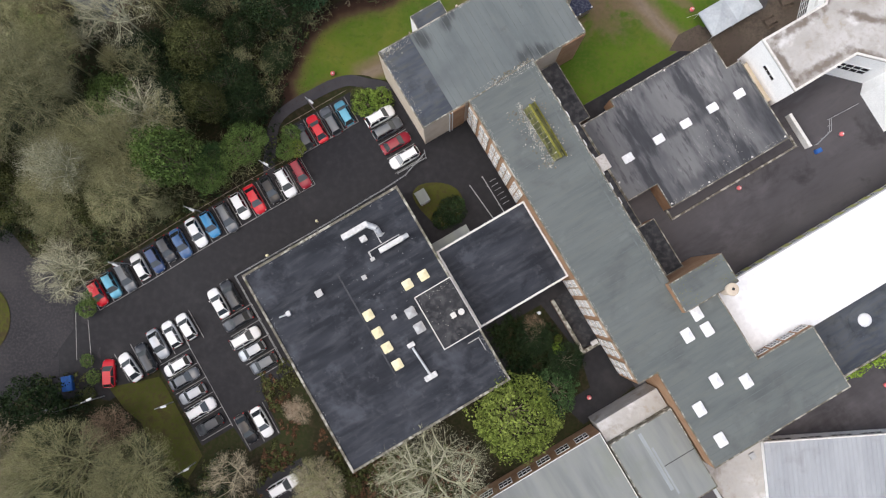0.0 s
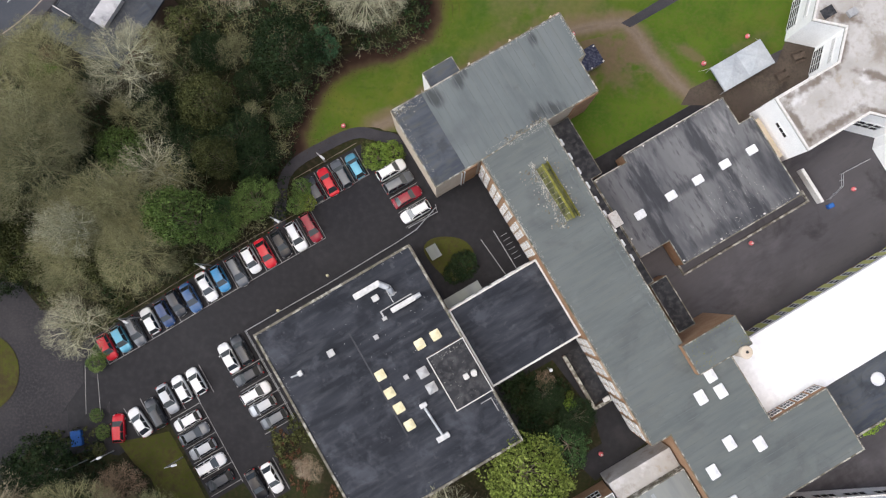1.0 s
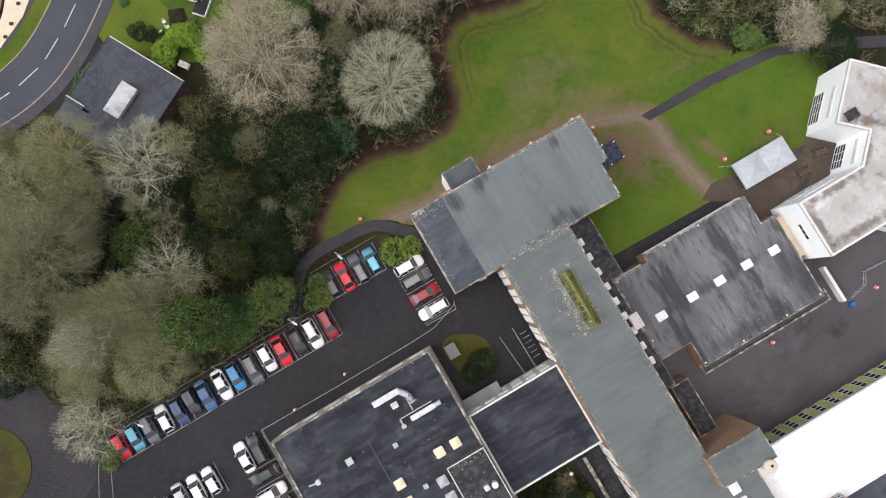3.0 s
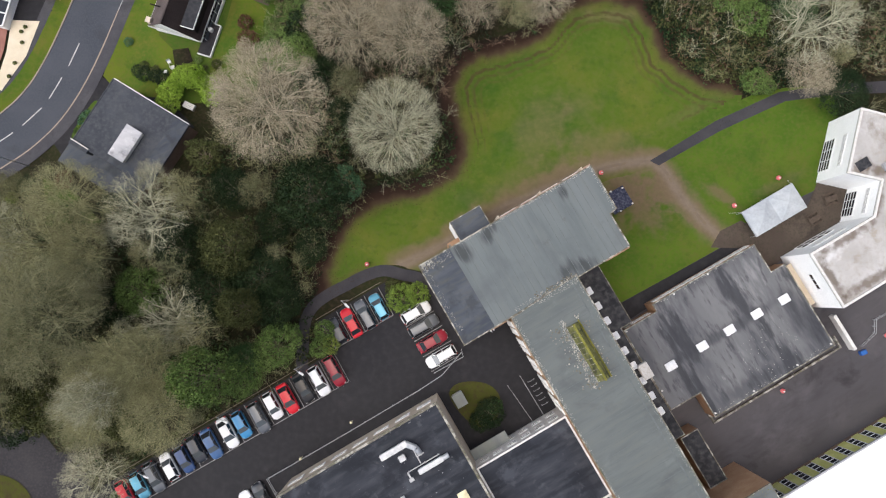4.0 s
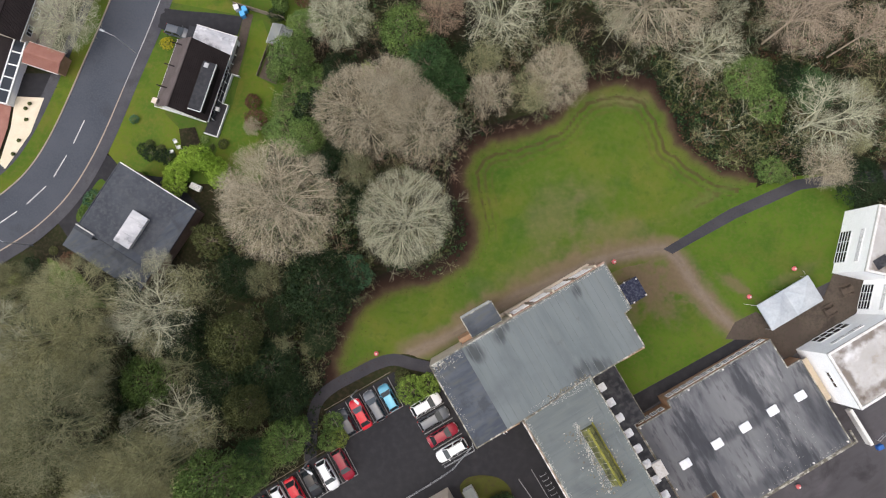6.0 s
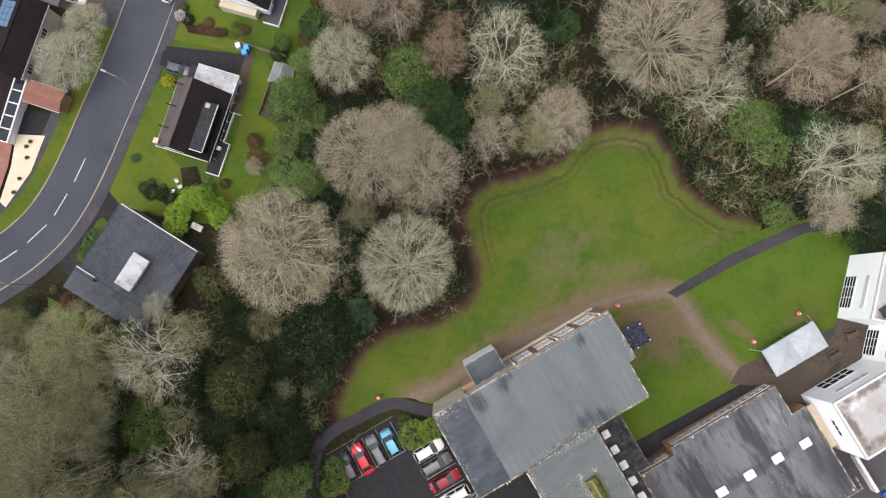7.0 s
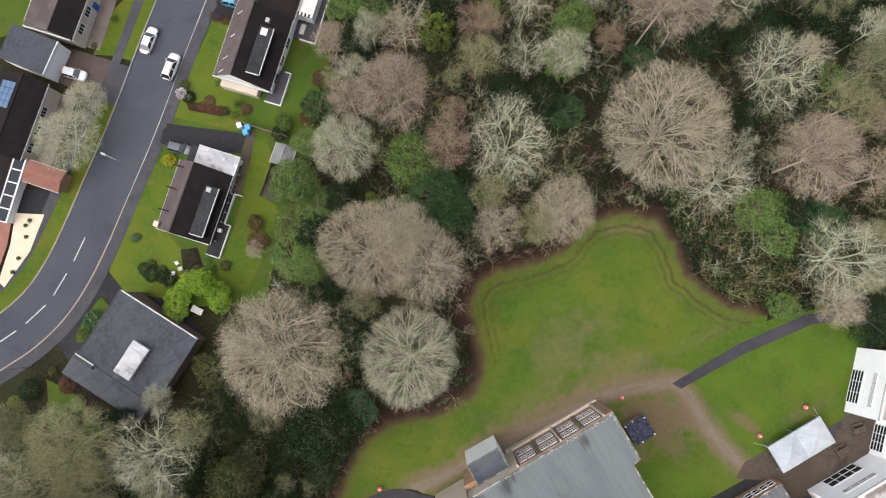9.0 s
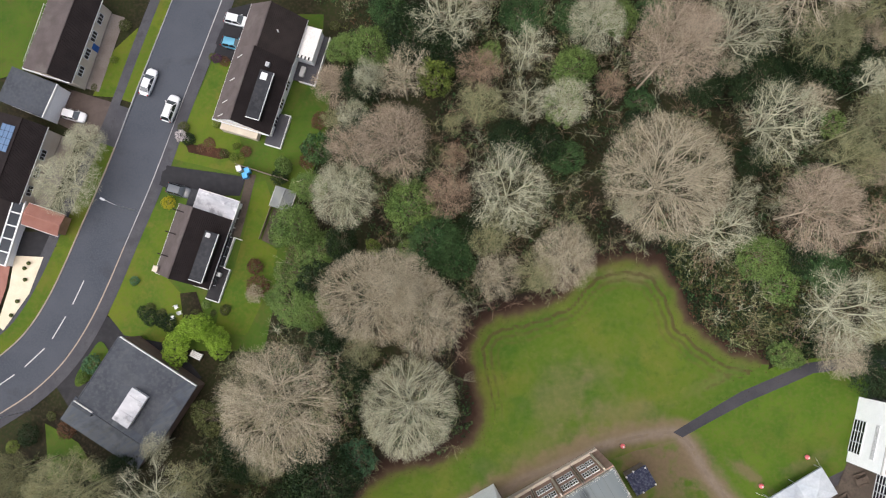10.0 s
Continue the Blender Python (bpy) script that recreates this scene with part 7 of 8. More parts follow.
for x, y in [(-19.0, 8.9 + 1.2), (-26.0, 1.7 + 3.4)]:
    z = ground_z(x, y)
    o = tagged(part("marker_post", cyl(cyl(bmesh.new(), 0, 0, -0.2, 1.2, 0.06, n=8), 0, 0, 1.2, 1.6, 0.22, 0.16, 8), M_SKY_YELLOW), "yellow-topped marker post at the kerb", "bollard", "marker posts")
    o.matrix_basis = pose(x, y, z)


# ---- trees ----
def unit(a):
    return a / np.maximum(np.linalg.norm(a, axis=-1, keepdims=True), 1e-9)


def tubes(starts, ends, r0, r1, sides):
    """Tapered prisms from starts to ends, as vertices and faces."""
    n = len(starts)
    d = unit(ends - starts)
    ref = np.where(np.abs(d[:, 2:3]) > 0.9, np.array([[1.0, 0, 0]]), np.array([[0, 0, 1.0]]))
    a = unit(np.cross(d, ref))
    b = np.cross(d, a)
    ang = np.arange(sides) * 2 * math.pi / sides
    ring = a[:, None] * np.cos(ang)[None, :, None] + b[:, None] * np.sin(ang)[None, :, None]
    v = np.concatenate([starts[:, None] + ring * r0[:, None, None], ends[:, None] + ring * r1[:, None, None]], 1).reshape(-1, 3)
    i = np.arange(sides)
    j = (i + 1) % sides
    f = np.stack([i, j, j + sides, i + sides], 1)[None] + (np.arange(n) * 2 * sides)[:, None, None]
    return v, f.reshape(-1, 4)


def slivers(starts, ends, width, rng):
    """Thin twigs: one pointed blade each."""
    d = unit(ends - starts)
    side = unit(np.cross(d, rng.normal(size=d.shape) * 0.6 + np.array([0, 0, 1.0]))) * width[:, None]
    v = np.stack([starts - side, starts + side, ends], 1).reshape(-1, 3)
    return v, np.arange(len(v)).reshape(-1, 3)


def raw_mesh(name, verts, faces, mat):
    me = bpy.data.meshes.new(name)
    me.from_pydata(verts.tolist(), [], faces.tolist() if isinstance(faces, np.ndarray) else faces)
    me.materials.append(mat)
    return me


def nearest(a, b):
    """For each point of a, the index of the nearest point of b."""
    return ((a[:, None] - b[None]) ** 2).sum(-1).argmin(1)


def dome_directions(rng, n, low):
    """Directions spread evenly over a dome, from straight up down to the height low."""
    k = np.arange(n) + 0.5
    zz = 1 - k / n * (1 - low)
    az = k * 2.399963 + rng.uniform(0, 6.28)
    rr = np.sqrt(np.maximum(0, 1 - zz ** 2))
    return unit(np.stack([rr * np.cos(az), rr * np.sin(az), zz], 1) + rng.normal(size=(n, 3)) * 0.5 / math.sqrt(n))


def stack_up(pieces):
    """Several (vertices, faces) as one."""
    vs, fs, off = [], [], 0
    for v, f in pieces:
        vs.append(v)
        fs.extend((f + off).tolist())
        off += len(v)
    return np.concatenate(vs), fs


def bare_tree_meshes(seed, clumps, splits, thick, twig, uneven=0.14, spread_r=0.30, reach=0.075, H=12.0):
    """A leafless tree of radius 6 and height H: trunk, limbs to the clumps of the crown, branches in each clump, and a haze of twigs.
    splits: branches in a clump, shoots on a branch, twigs on a shoot."""
    rng = np.random.default_rng(seed)
    R = 6.0
    deep = 12.0 / H
    k_branch, k_shoot, k_twig = splits
    rt = 0.13
    fork = np.array([0, 0, H * (1 - 0.74 * deep)])
    mid_z, up, down = H * (1 - 0.42 * deep), 5.0, 2.9
    lobes = dome_directions(rng, 9, -0.2)
    amp = rng.uniform(-uneven, uneven, 9)

    def on_crown(d, share):
        f = 1 + (amp * np.exp((d @ lobes.T - 1) * 5.0)).sum(1)
        r = share * f
        return np.stack([d[:, 0] * R * r, d[:, 1] * R * r, mid_z + d[:, 2] * r * np.where(d[:, 2] > 0, up, down)], 1)

    wood = [tubes(np.array([[0, 0, -0.6], fork * 0.5]), np.array([fork * 0.5, fork * 1.08]), np.array([rt * 1.3, rt]), np.array([rt, rt * 0.85]), 8)]
    n1 = max(7, clumps // 6)
    tips1 = on_crown(dome_directions(rng, n1, 0.0), rng.uniform(0.40, 0.55, n1))
    src = np.repeat(fork[None], n1, 0) + rng.normal(size=(n1, 3)) * np.array([0.05, 0.05, 0.35])
    mid = (src + tips1) / 2 + rng.normal(size=src.shape) * 0.22
    ra = np.full(n1, 0.066 * thick)
    wood.append(tubes(np.concatenate([src, mid]), np.concatenate([mid, tips1]), np.concatenate([ra * 1.25, ra]), np.concatenate([ra, ra * 0.7]), 5))
    inner = clumps // 3
    dirs = np.concatenate([dome_directions(rng, clumps, -0.22), dome_directions(rng, inner, 0.25)])
    clumps += inner
    rad = R * spread_r * rng.uniform(0.75, 1.25, clumps)
    share = np.clip(1 - rad / R * rng.uniform(0.75, 1.25, clumps), 0.3, 0.95)
    share[-inner:] *= rng.uniform(0.45, 0.85, inner)
    cen = on_crown(dirs, share)
    at = nearest(cen, tips1)
    src = mid[at] + (tips1[at] - mid[at]) * rng.uniform(0.3, 1.0, (clumps, 1))
    m2 = (src + cen) / 2 + rng.normal(size=src.shape) * 0.14
    rb = np.full(clumps, 0.042 * thick)
    wood.append(tubes(np.concatenate([src, m2]), np.concatenate([m2, cen]), np.concatenate([rb * 1.2, rb]), np.concatenate([rb, rb * 0.7]), 4))
    # branches inside each clump, fanning outwards
    q = np.repeat(np.arange(clumps), k_branch)
    n = len(q)
    out = unit(cen - (fork + np.array([0, 0, 1.2])))
    d = unit(unit(rng.normal(size=(n, 3))) * 0.95 + out[q] * 0.80 + np.array([0, 0, 0.12]))
    bs = m2[q] + (cen[q] - m2[q]) * rng.uniform(0.45, 1.0, (n, 1))
    be = cen[q] + d * (rad[q] * rng.uniform(0.55, 0.95, n))[:, None]
    rc = np.full(n, 0.017 * thick)
    bm_ = (bs + be) / 2 + rng.normal(size=bs.shape) * 0.06
    wood.append(tubes(np.concatenate([bs, bm_]), np.concatenate([bm_, be]), np.concatenate([rc * 1.2, rc]), np.concatenate([rc, rc * 0.6]), 3))
    # shoots along the branches, and a haze of twigs that fills each clump
    p = np.repeat(np.arange(n), k_shoot)
    m = len(p)
    ss = bs[p] + (be[p] - bs[p]) * rng.uniform(0.3, 1.0, (m, 1))
    sd = unit(unit(be[p] - bs[p]) * 0.6 + unit(rng.normal(size=(m, 3))) * 1.0 + out[q][p] * 0.35)
    se = ss + sd * (rad[q][p] * rng.uniform(0.25, 0.5, m))[:, None]
    fine = [slivers(ss, se, np.full(m, twig * 1.4), rng)]
    g = np.repeat(np.arange(clumps), k_branch * k_shoot * k_twig)
    c = len(g)
    way = unit(rng.normal(size=(c, 3)) + out[g] * 0.45)
    ts = cen[g] + way * (rad[g] * rng.random(c) ** 0.45 * 0.95)[:, None]
    td = unit(way * 0.45 + out[g] * 0.45 + unit(rng.normal(size=(c, 3))) * 1.0)
    te = ts + td * (R * reach * rng.uniform(0.5, 1.2, c))[:, None]
    fine.append(slivers(ts, te, twig * rng.uniform(0.7, 1.2, c), rng))
    wv, wf = stack_up(wood)
    tv = np.concatenate([fine[0][0], fine[1][0]])
    reach_xy = np.quantile(np.hypot(tv[:, 0], tv[:, 1]), 0.99)
    scale = np.array([R / reach_xy, R / reach_xy, H / np.quantile(tv[:, 2], 0.999)])
    return (wv * scale, wf), (tv * scale, np.arange(len(tv)).reshape(-1, 3))


def leaf_quads(pos, nrm, size, rng):
    d = unit(nrm + rng.normal(size=nrm.shape) * 0.55)
    a = unit(np.cross(d, rng.normal(size=d.shape)))
    b = np.cross(d, a)
    a, b = a * size[:, None], b * size[:, None] * 0.62
    v = np.stack([pos - a, pos - b * 0.9, pos + a, pos + b * 0.9], 1).reshape(-1, 3)
    return v, np.arange(len(v)).reshape(-1, 4)


def leafy_meshes(seed, R, H, clumps, per, leaf):
    """Leaf crown of an evergreen: sprays of leaves on uneven clumps over a dome, and the trunk with limbs to them."""
    rng = np.random.default_rng(seed)
    d = dome_directions(rng, clumps, -0.35)
    lobes = dome_directions(rng, 7, -0.2)
    f = 1 + (rng.uniform(-0.26, 0.20, 7) * np.exp((d @ lobes.T - 1) * 4.5)).sum(1)
    r = f * rng.uniform(0.66, 1.0, clumps)
    c = np.stack([d[:, 0] * R * 0.82 * r, d[:, 1] * R * 0.82 * r, H * (0.54 + np.where(d[:, 2] > 0, 0.36, 0.26) * d[:, 2] * r)], 1)
    rad = R * rng.uniform(0.12, 0.27, clumps)
    idx = np.repeat(np.arange(clumps), per)
    out = unit(c - np.array([0, 0, H * 0.35]))
    nrm = unit(unit(rng.normal(size=(len(idx), 3))) + out[idx] * 0.55 + np.array([0, 0, 0.25]))
    pos = c[idx] + nrm * (rad[idx] * rng.uniform(0.35, 1.1, len(idx)) ** 0.7)[:, None] * np.array([1, 1, 0.85])
    v, fc = leaf_quads(pos, nrm, leaf * rng.uniform(0.55, 1.3, len(idx)), rng)
    scale = R / np.quantile(np.hypot(v[:, 0], v[:, 1]), 0.985)
    v = v * np.array([scale, scale, H / np.quantile(v[:, 2], 0.999)])
    ts, te = [np.array([0, 0, -0.5])], [np.array([0, 0, H * 0.62])]
    for q in c[:: max(1, clumps // 16)]:
        ts.append(np.array([0, 0, H * rng.uniform(0.15, 0.5)]))
        te.append(q)
    ts, te = np.array(ts), np.array(te)
    r0 = np.r_[0.03 * H, np.full(len(ts) - 1, 0.008 * H)]
    return tubes(ts, te, r0, r0 * 0.4, 5), (v, fc)


# crowns: dense or open, large or small, on a short or a tall trunk; two or three shapes of each
BARE_SHAPES = {
    ("dense", "huge", False): [bare_tree_meshes(12, 104, (6, 6, 6), 0.85, 0.0092, 0.10, 0.19, 0.055), bare_tree_meshes(17, 92, (7, 6, 6), 0.85, 0.0092, 0.14, 0.20, 0.055)],
    ("dense", True, False): [bare_tree_meshes(11, 54, (7, 6, 7), 0.85, 0.011, 0.12, 0.26, 0.070), bare_tree_meshes(23, 46, (8, 6, 7), 0.85, 0.011, 0.20, 0.29, 0.070), bare_tree_meshes(31, 60, (6, 6, 7), 0.85, 0.011, 0.16, 0.24, 0.070)],
    ("dense", True, True): [bare_tree_meshes(13, 54, (7, 6, 7), 0.85, 0.011, 0.14, 0.26, 0.070, 18.0), bare_tree_meshes(29, 48, (8, 6, 7), 0.85, 0.011, 0.22, 0.28, 0.070, 18.0)],
    ("dense", False, False): [bare_tree_meshes(41, 26, (6, 5, 7), 0.95, 0.019, 0.22, 0.33, 0.11), bare_tree_meshes(43, 22, (7, 5, 7), 1.0, 0.019, 0.28, 0.35, 0.11)],
    ("dense", False, True): [bare_tree_meshes(42, 26, (6, 5, 7), 0.95, 0.019, 0.22, 0.33, 0.11, 20.0), bare_tree_meshes(45, 22, (7, 5, 7), 1.0, 0.019, 0.28, 0.35, 0.11, 20.0)],
    ("open", True, False): [bare_tree_meshes(37, 32, (6, 5, 5), 1.2, 0.013, 0.24, 0.29, 0.085), bare_tree_meshes(53, 28, (7, 5, 5), 1.3, 0.013, 0.30, 0.30, 0.085)],
    ("open", True, True): [bare_tree_meshes(38, 32, (6, 5, 5), 1.2, 0.013, 0.24, 0.29, 0.085, 18.0), bare_tree_meshes(54, 28, (7, 5, 5), 1.3, 0.013, 0.30, 0.30, 0.085, 18.0)],
    ("open", False, False): [bare_tree_meshes(47, 20, (6, 5, 4), 1.3, 0.020, 0.30, 0.33, 0.11), bare_tree_meshes(59, 18, (7, 5, 4), 1.4, 0.020, 0.34, 0.34, 0.11)],
    ("open", False, True): [bare_tree_meshes(48, 20, (6, 5, 4), 1.3, 0.020, 0.30, 0.33, 0.11, 20.0), bare_tree_meshes(60, 18, (7, 5, 4), 1.4, 0.020, 0.34, 0.34, 0.11, 20.0)],
}
LEAFY_SHAPES = {True: [leafy_meshes(5, 5, 10, 110, 62, 0.15), leafy_meshes(8, 5, 10, 95, 70, 0.15)], False: [leafy_meshes(6, 5, 10, 60, 48, 0.24), leafy_meshes(9, 5, 10, 52, 54, 0.24)]}
SHRUB_SHAPES = [leafy_meshes(3, 2, 2.6, 70, 38, 0.10), leafy_meshes(4, 2, 2.6, 64, 42, 0.10)]
TREE_PROTO = {}
WORDS = {"dun": "leafless tree with dull brown twigs", "beige": "leafless tree with a dense crown of beige twigs", "pink": "leafless tree with pinkish-grey twigs", "lichen": "leafless tree with pale lichen-covered branches", "brown": "leafless tree with red-brown twigs", "olive": "leafless tree with olive ivy-tinged twigs"}
LEAF_WORDS = {"dark": "dark evergreen tree in woodland", "green": "broad green evergreen tree", "yellow": "yellow-green evergreen tree with a dense crown", "bright": "bright green clipped garden shrub", "teal": "blue-green evergreen bush among trees", "holly": "dark green holly bush in woodland", "gold": "golden yellow garden shrub", "lime": "lime-green shrub beside the parking bays", "blossom": "small garden shrub covered in white blossom", "plum": "low purple-leaved garden shrub", "rust": "rusty brown shrub in winter", "olive": "olive-green shrub in a garden"}


def tree(kind, tone, x, y, r, h):
    rnd = random.Random(int(x * 13 + y * 7))
    if kind in ("dense", "open"):
        big, tall = r > 4.4, h / r > 2.5
        r *= 1.04
        shapes, base_r, base_h, mat, nm, lab, cat = BARE_SHAPES[kind, "huge" if kind == "dense" and r > 6.4 and not tall else big, tall], 6, (12 if not tall else 18 if big else 20), BARKS[tone], "bare_tree", WORDS[tone], "tree"
        if kind == "open":
            lab = lab.replace("leafless", "open-crowned leafless").replace("a dense crown of beige", "beige")
    elif kind == "leaf":
        shapes, base_r, base_h, mat, nm, lab, cat = LEAFY_SHAPES[r > 3.2], 4.6, 10, LEAVES[tone], "evergreen_tree", LEAF_WORDS[tone], "tree"
    else:
        shapes, base_r, base_h, mat, nm, lab, cat = SHRUB_SHAPES, 2, 2.6, LEAVES[tone], "shrub", LEAF_WORDS[tone].replace(" tree", " shrub"), "shrub"
    shape = rnd.randrange(len(shapes))
    key = (nm, kind, tone, shape, base_h, len(shapes[shape][1][0]))
    m = pose(x, y, ground_z(x, y) - 0.05, 0, 0, rnd.uniform(0, 360)) @ Matrix.Diagonal((r / base_r, r / base_r * rnd.uniform(0.92, 1.08), h / base_h, 1))
    if key in TREE_PROTO:
        return copy_thing(TREE_PROTO[key], m)
    e = group_empty(nm, Matrix.Identity(4), lab, cat)
    (tv, tf), (cv, cf) = shapes[shape]
    part("trunk", raw_mesh("trunk", tv, tf, LIMB_TONES[tone] if nm == "bare_tree" else M_TIMBER), None, e)
    part("crown", raw_mesh("crown", cv, cf, mat), None, e)
    TREE_PROTO[key] = e
    e.matrix_basis = m
    return e


TREES = []
TREES += [
    ("open", "lichen", -7.8, 107.2, 6.6, 13.6), ("open", "lichen", 2.6, 100.8, 3.6, 12.1), ("open", "lichen", 3.2, 94, 3.6, 9), ("dense", "lichen", 8.2, 93.3, 3.6, 11), ("dense", "brown", -3.6, 98.6, 3.6, 9.5), ("dense", "dun", -4.1, 92.7, 3.6, 11.9), ("dense", "dun", -7.6, 91.6, 2.8, 10.1), ("dense", "pink", -15.1, 86.9, 5.1, 20.6), ("dense", "pink", -21.9, 87.1, 3.2, 15.3), ("dense", "lichen", -22.8, 81, 5, 13.3), ("open", "lichen", 0.3, 81.1, 6.5, 12), ("leaf", "green", -13.6, 79.3, 4, 9), ("leaf", "holly", -10, 74.6, 3.7, 7), ("leaf", "holly", -7.4, 72.2, 3.9, 6),
]
TREES += [
    ("open", "beige", -14.6, 97.3, 4.1, 14.5), ("leaf", "yellow", -10.3, 97.9, 2.7, 11.3), ("dense", "lichen", -22.3, 93, 4.1, 16.4), ("dense", "lichen", -19.1, 96.9, 2.9, 15.4), ("dense", "pink", 20, 97.9, 6.8, 18.9), ("dense", "brown", 14.9, 97, 4.2, 15), ("dense", "beige", 20.8, 82.3, 8.3, 16), ("dense", "lichen", 15.9, 78.4, 4.4, 13.9), ("open", "lichen", 30.6, 76.5, 4.8, 5.7), ("open", "lichen", 33.1, 81.3, 2.8, 6.5), ("dense", "pink", 39.2, 78.3, 5.6, 15.5), ("open", "lichen", 35.4, 90.5, 5.3, 11.7), ("open", "beige", 41.3, 93.8, 4.2, 11.1), ("open", "lichen", 32.1, 104, 5.6, 12.2),
]
TREES += [
    ("dense", "pink", 26.7, 104.6, 3.7, 10.3), ("open", "beige", 31.3, 99.3, 2.8, 8.3), ("dense", "olive", 42.2, 101.7, 4.5, 12.1), ("leaf", "green", 36.4, 72.4, 3.4, 3.9), ("leaf", "green", 39, 68.9, 3, 3.1), ("open", "lichen", 44.1, 65.4, 5.5, 12.5), ("dense", "olive", 45.3, 89, 4.4, 18), ("dense", "dun", 44.1, 85, 3.8, 13.2), ("dense", "pink", 48, 83.6, 4.3, 16.1), ("dense", "beige", 8.5, 72.6, 4.9, 6), ("dense", "dun", 5, 70.3, 3.5, 5.3), ("dense", "beige", -1.5, 69.4, 3.8, 8.6), ("dense", "dun", -2, 74.6, 2.9, 6.8), ("dense", "lichen", 12.6, 105.7, 4.5, 10),
]
TREES += [
    ("leaf", "green", 9.9, 100, 4, 7), ("leaf", "holly", 8.8, 87.2, 3.4, 4.9), ("leaf", "dark", 6, 88.9, 2.9, 5), ("dense", "pink", 48.9, 102.3, 3.8, 13), ("open", "lichen", 48.4, 95.8, 3.6, 11), ("open", "pink", 48.4, 76.1, 4.2, 12.4), ("dense", "pink", 43.4, 81.4, 3.9, 12.4), ("dense", "brown", -8.3, 80.9, 3.6, 10.5), ("dense", "brown", -7.4, 86.9, 3.5, 10.1), ("leaf", "green", -19.6, 103.7, 4, 10.2), ("leaf", "dark", -13.6, 105.3, 4.6, 10.3), ("leaf", "holly", -17.1, 109.6, 4.1, 11.3), ("leaf", "green", -2, 103.2, 2.9, 7.5), ("leaf", "dark", -8.5, 102.6, 3.8, 7.2),
]
TREES += [
    ("leaf", "dark", -21.3, 98.4, 3.3, 8.8), ("leaf", "dark", -21.1, 90.9, 3.3, 8.3), ("leaf", "green", -29.5, 83.3, 3.3, 7.6), ("leaf", "green", -30.7, 77, 4, 8.5), ("leaf", "green", -27.9, 73.4, 4, 9.1), ("leaf", "green", -31.3, 65.1, 4.3, 7.6), ("leaf", "green", -27.6, 64.2, 3.3, 6.8), ("leaf", "dark", -23.8, 74.3, 3.5, 8.2), ("leaf", "dark", -23.6, 61.6, 3.3, 5.4), ("leaf", "yellow", -18.8, 73.6, 2.1, 6.9), ("leaf", "green", -30.7, 70.1, 2.8, 6.8), ("leaf", "dark", -27.3, 68.5, 3, 6.1), ("dense", "pink", -25.4, 98.8, 3.7, 7.1), ("dense", "dun", -26.4, 94, 2.9, 5.7),
]
TREES += [
    ("leaf", "dark", 36.6, 98.7, 4.8, 3.4), ("leaf", "dark", 43, 99.1, 4.4, 3), ("leaf", "dark", 28.9, 97.8, 3.5, 3.9), ("leaf", "dark", 36, 86.6, 3.4, 2), ("leaf", "dark", 19.5, 92.8, 3.2, 4.9), ("leaf", "dark", 41.8, 72.3, 4, 3.9), ("leaf", "holly", 45.2, 70.7, 3.3, 3.6), ("leaf", "green", 40.7, 59.8, 2.5, 2), ("dense", "beige", 45.9, 59.2, 3.9, 5.2), ("leaf", "dark", 50.4, 57.2, 3.5, 4), ("dense", "dun", 50.2, 62.3, 3.8, 8.1), ("dense", "dun", 49.4, 69.1, 3, 10.3), ("dense", "beige", -18.8, 66.1, 6.5, 14.1), ("dense", "beige", -10.9, 64.5, 5.9, 13.7),
]
TREES += [
    ("dense", "beige", -14.4, 68.4, 4.6, 14.9), ("dense", "beige", -29, 52.9, 8, 20.7), ("dense", "lichen", -13, 51.4, 6.8, 11.6), ("dense", "olive", -20.2, 59.3, 2.9, 6), ("leaf", "teal", -20.4, 43.7, 2.7, 6.4), ("leaf", "dark", -21.8, 55.6, 3.1, 5.2), ("leaf", "dark", -5, 76, 3.3, 4.1), ("leaf", "dark", 0.7, 89.4, 3.3, 4.1), ("leaf", "holly", 10.6, 108, 3.7, 5.1), ("leaf", "green", 16.3, 107.8, 3.5, 6), ("leaf", "holly", 22.2, 108.5, 3.6, 4.7), ("leaf", "green", -14, 73.5, 2.4, 6.1), ("leaf", "holly", -28.2, 88.7, 2.5, 5.6), ("open", "lichen", -45.8, 38.6, 5.8, 16.3),
]
TREES += [
    ("dense", "lichen", -48.4, 45.2, 3.9, 14.5), ("open", "dun", -42.1, 41.6, 3.9, 12.8), ("dense", "dun", -49.1, 33.9, 4.1, 13.5), ("dense", "dun", -56.9, 40.1, 6, 16.2), ("open", "dun", -59.9, 34.7, 6.4, 17.7), ("dense", "dun", -55.1, 33.2, 5.1, 15.5), ("open", "lichen", -65.1, 35.1, 5, 19.4), ("dense", "dun", -66.7, 42, 4.5, 17.8), ("dense", "olive", -55.5, 24.5, 8.1, 24.7), ("dense", "olive", -55.8, 28.7, 5.5, 18.4), ("dense", "dun", -63.5, 28.7, 5.3, 19.1), ("leaf", "green", -49.8, 28.2, 4.2, 8.3), ("open", "olive", -42.3, 31.3, 2.9, 13.1), ("leaf", "olive", -36.3, 34.6, 3.9, 10.8),
]
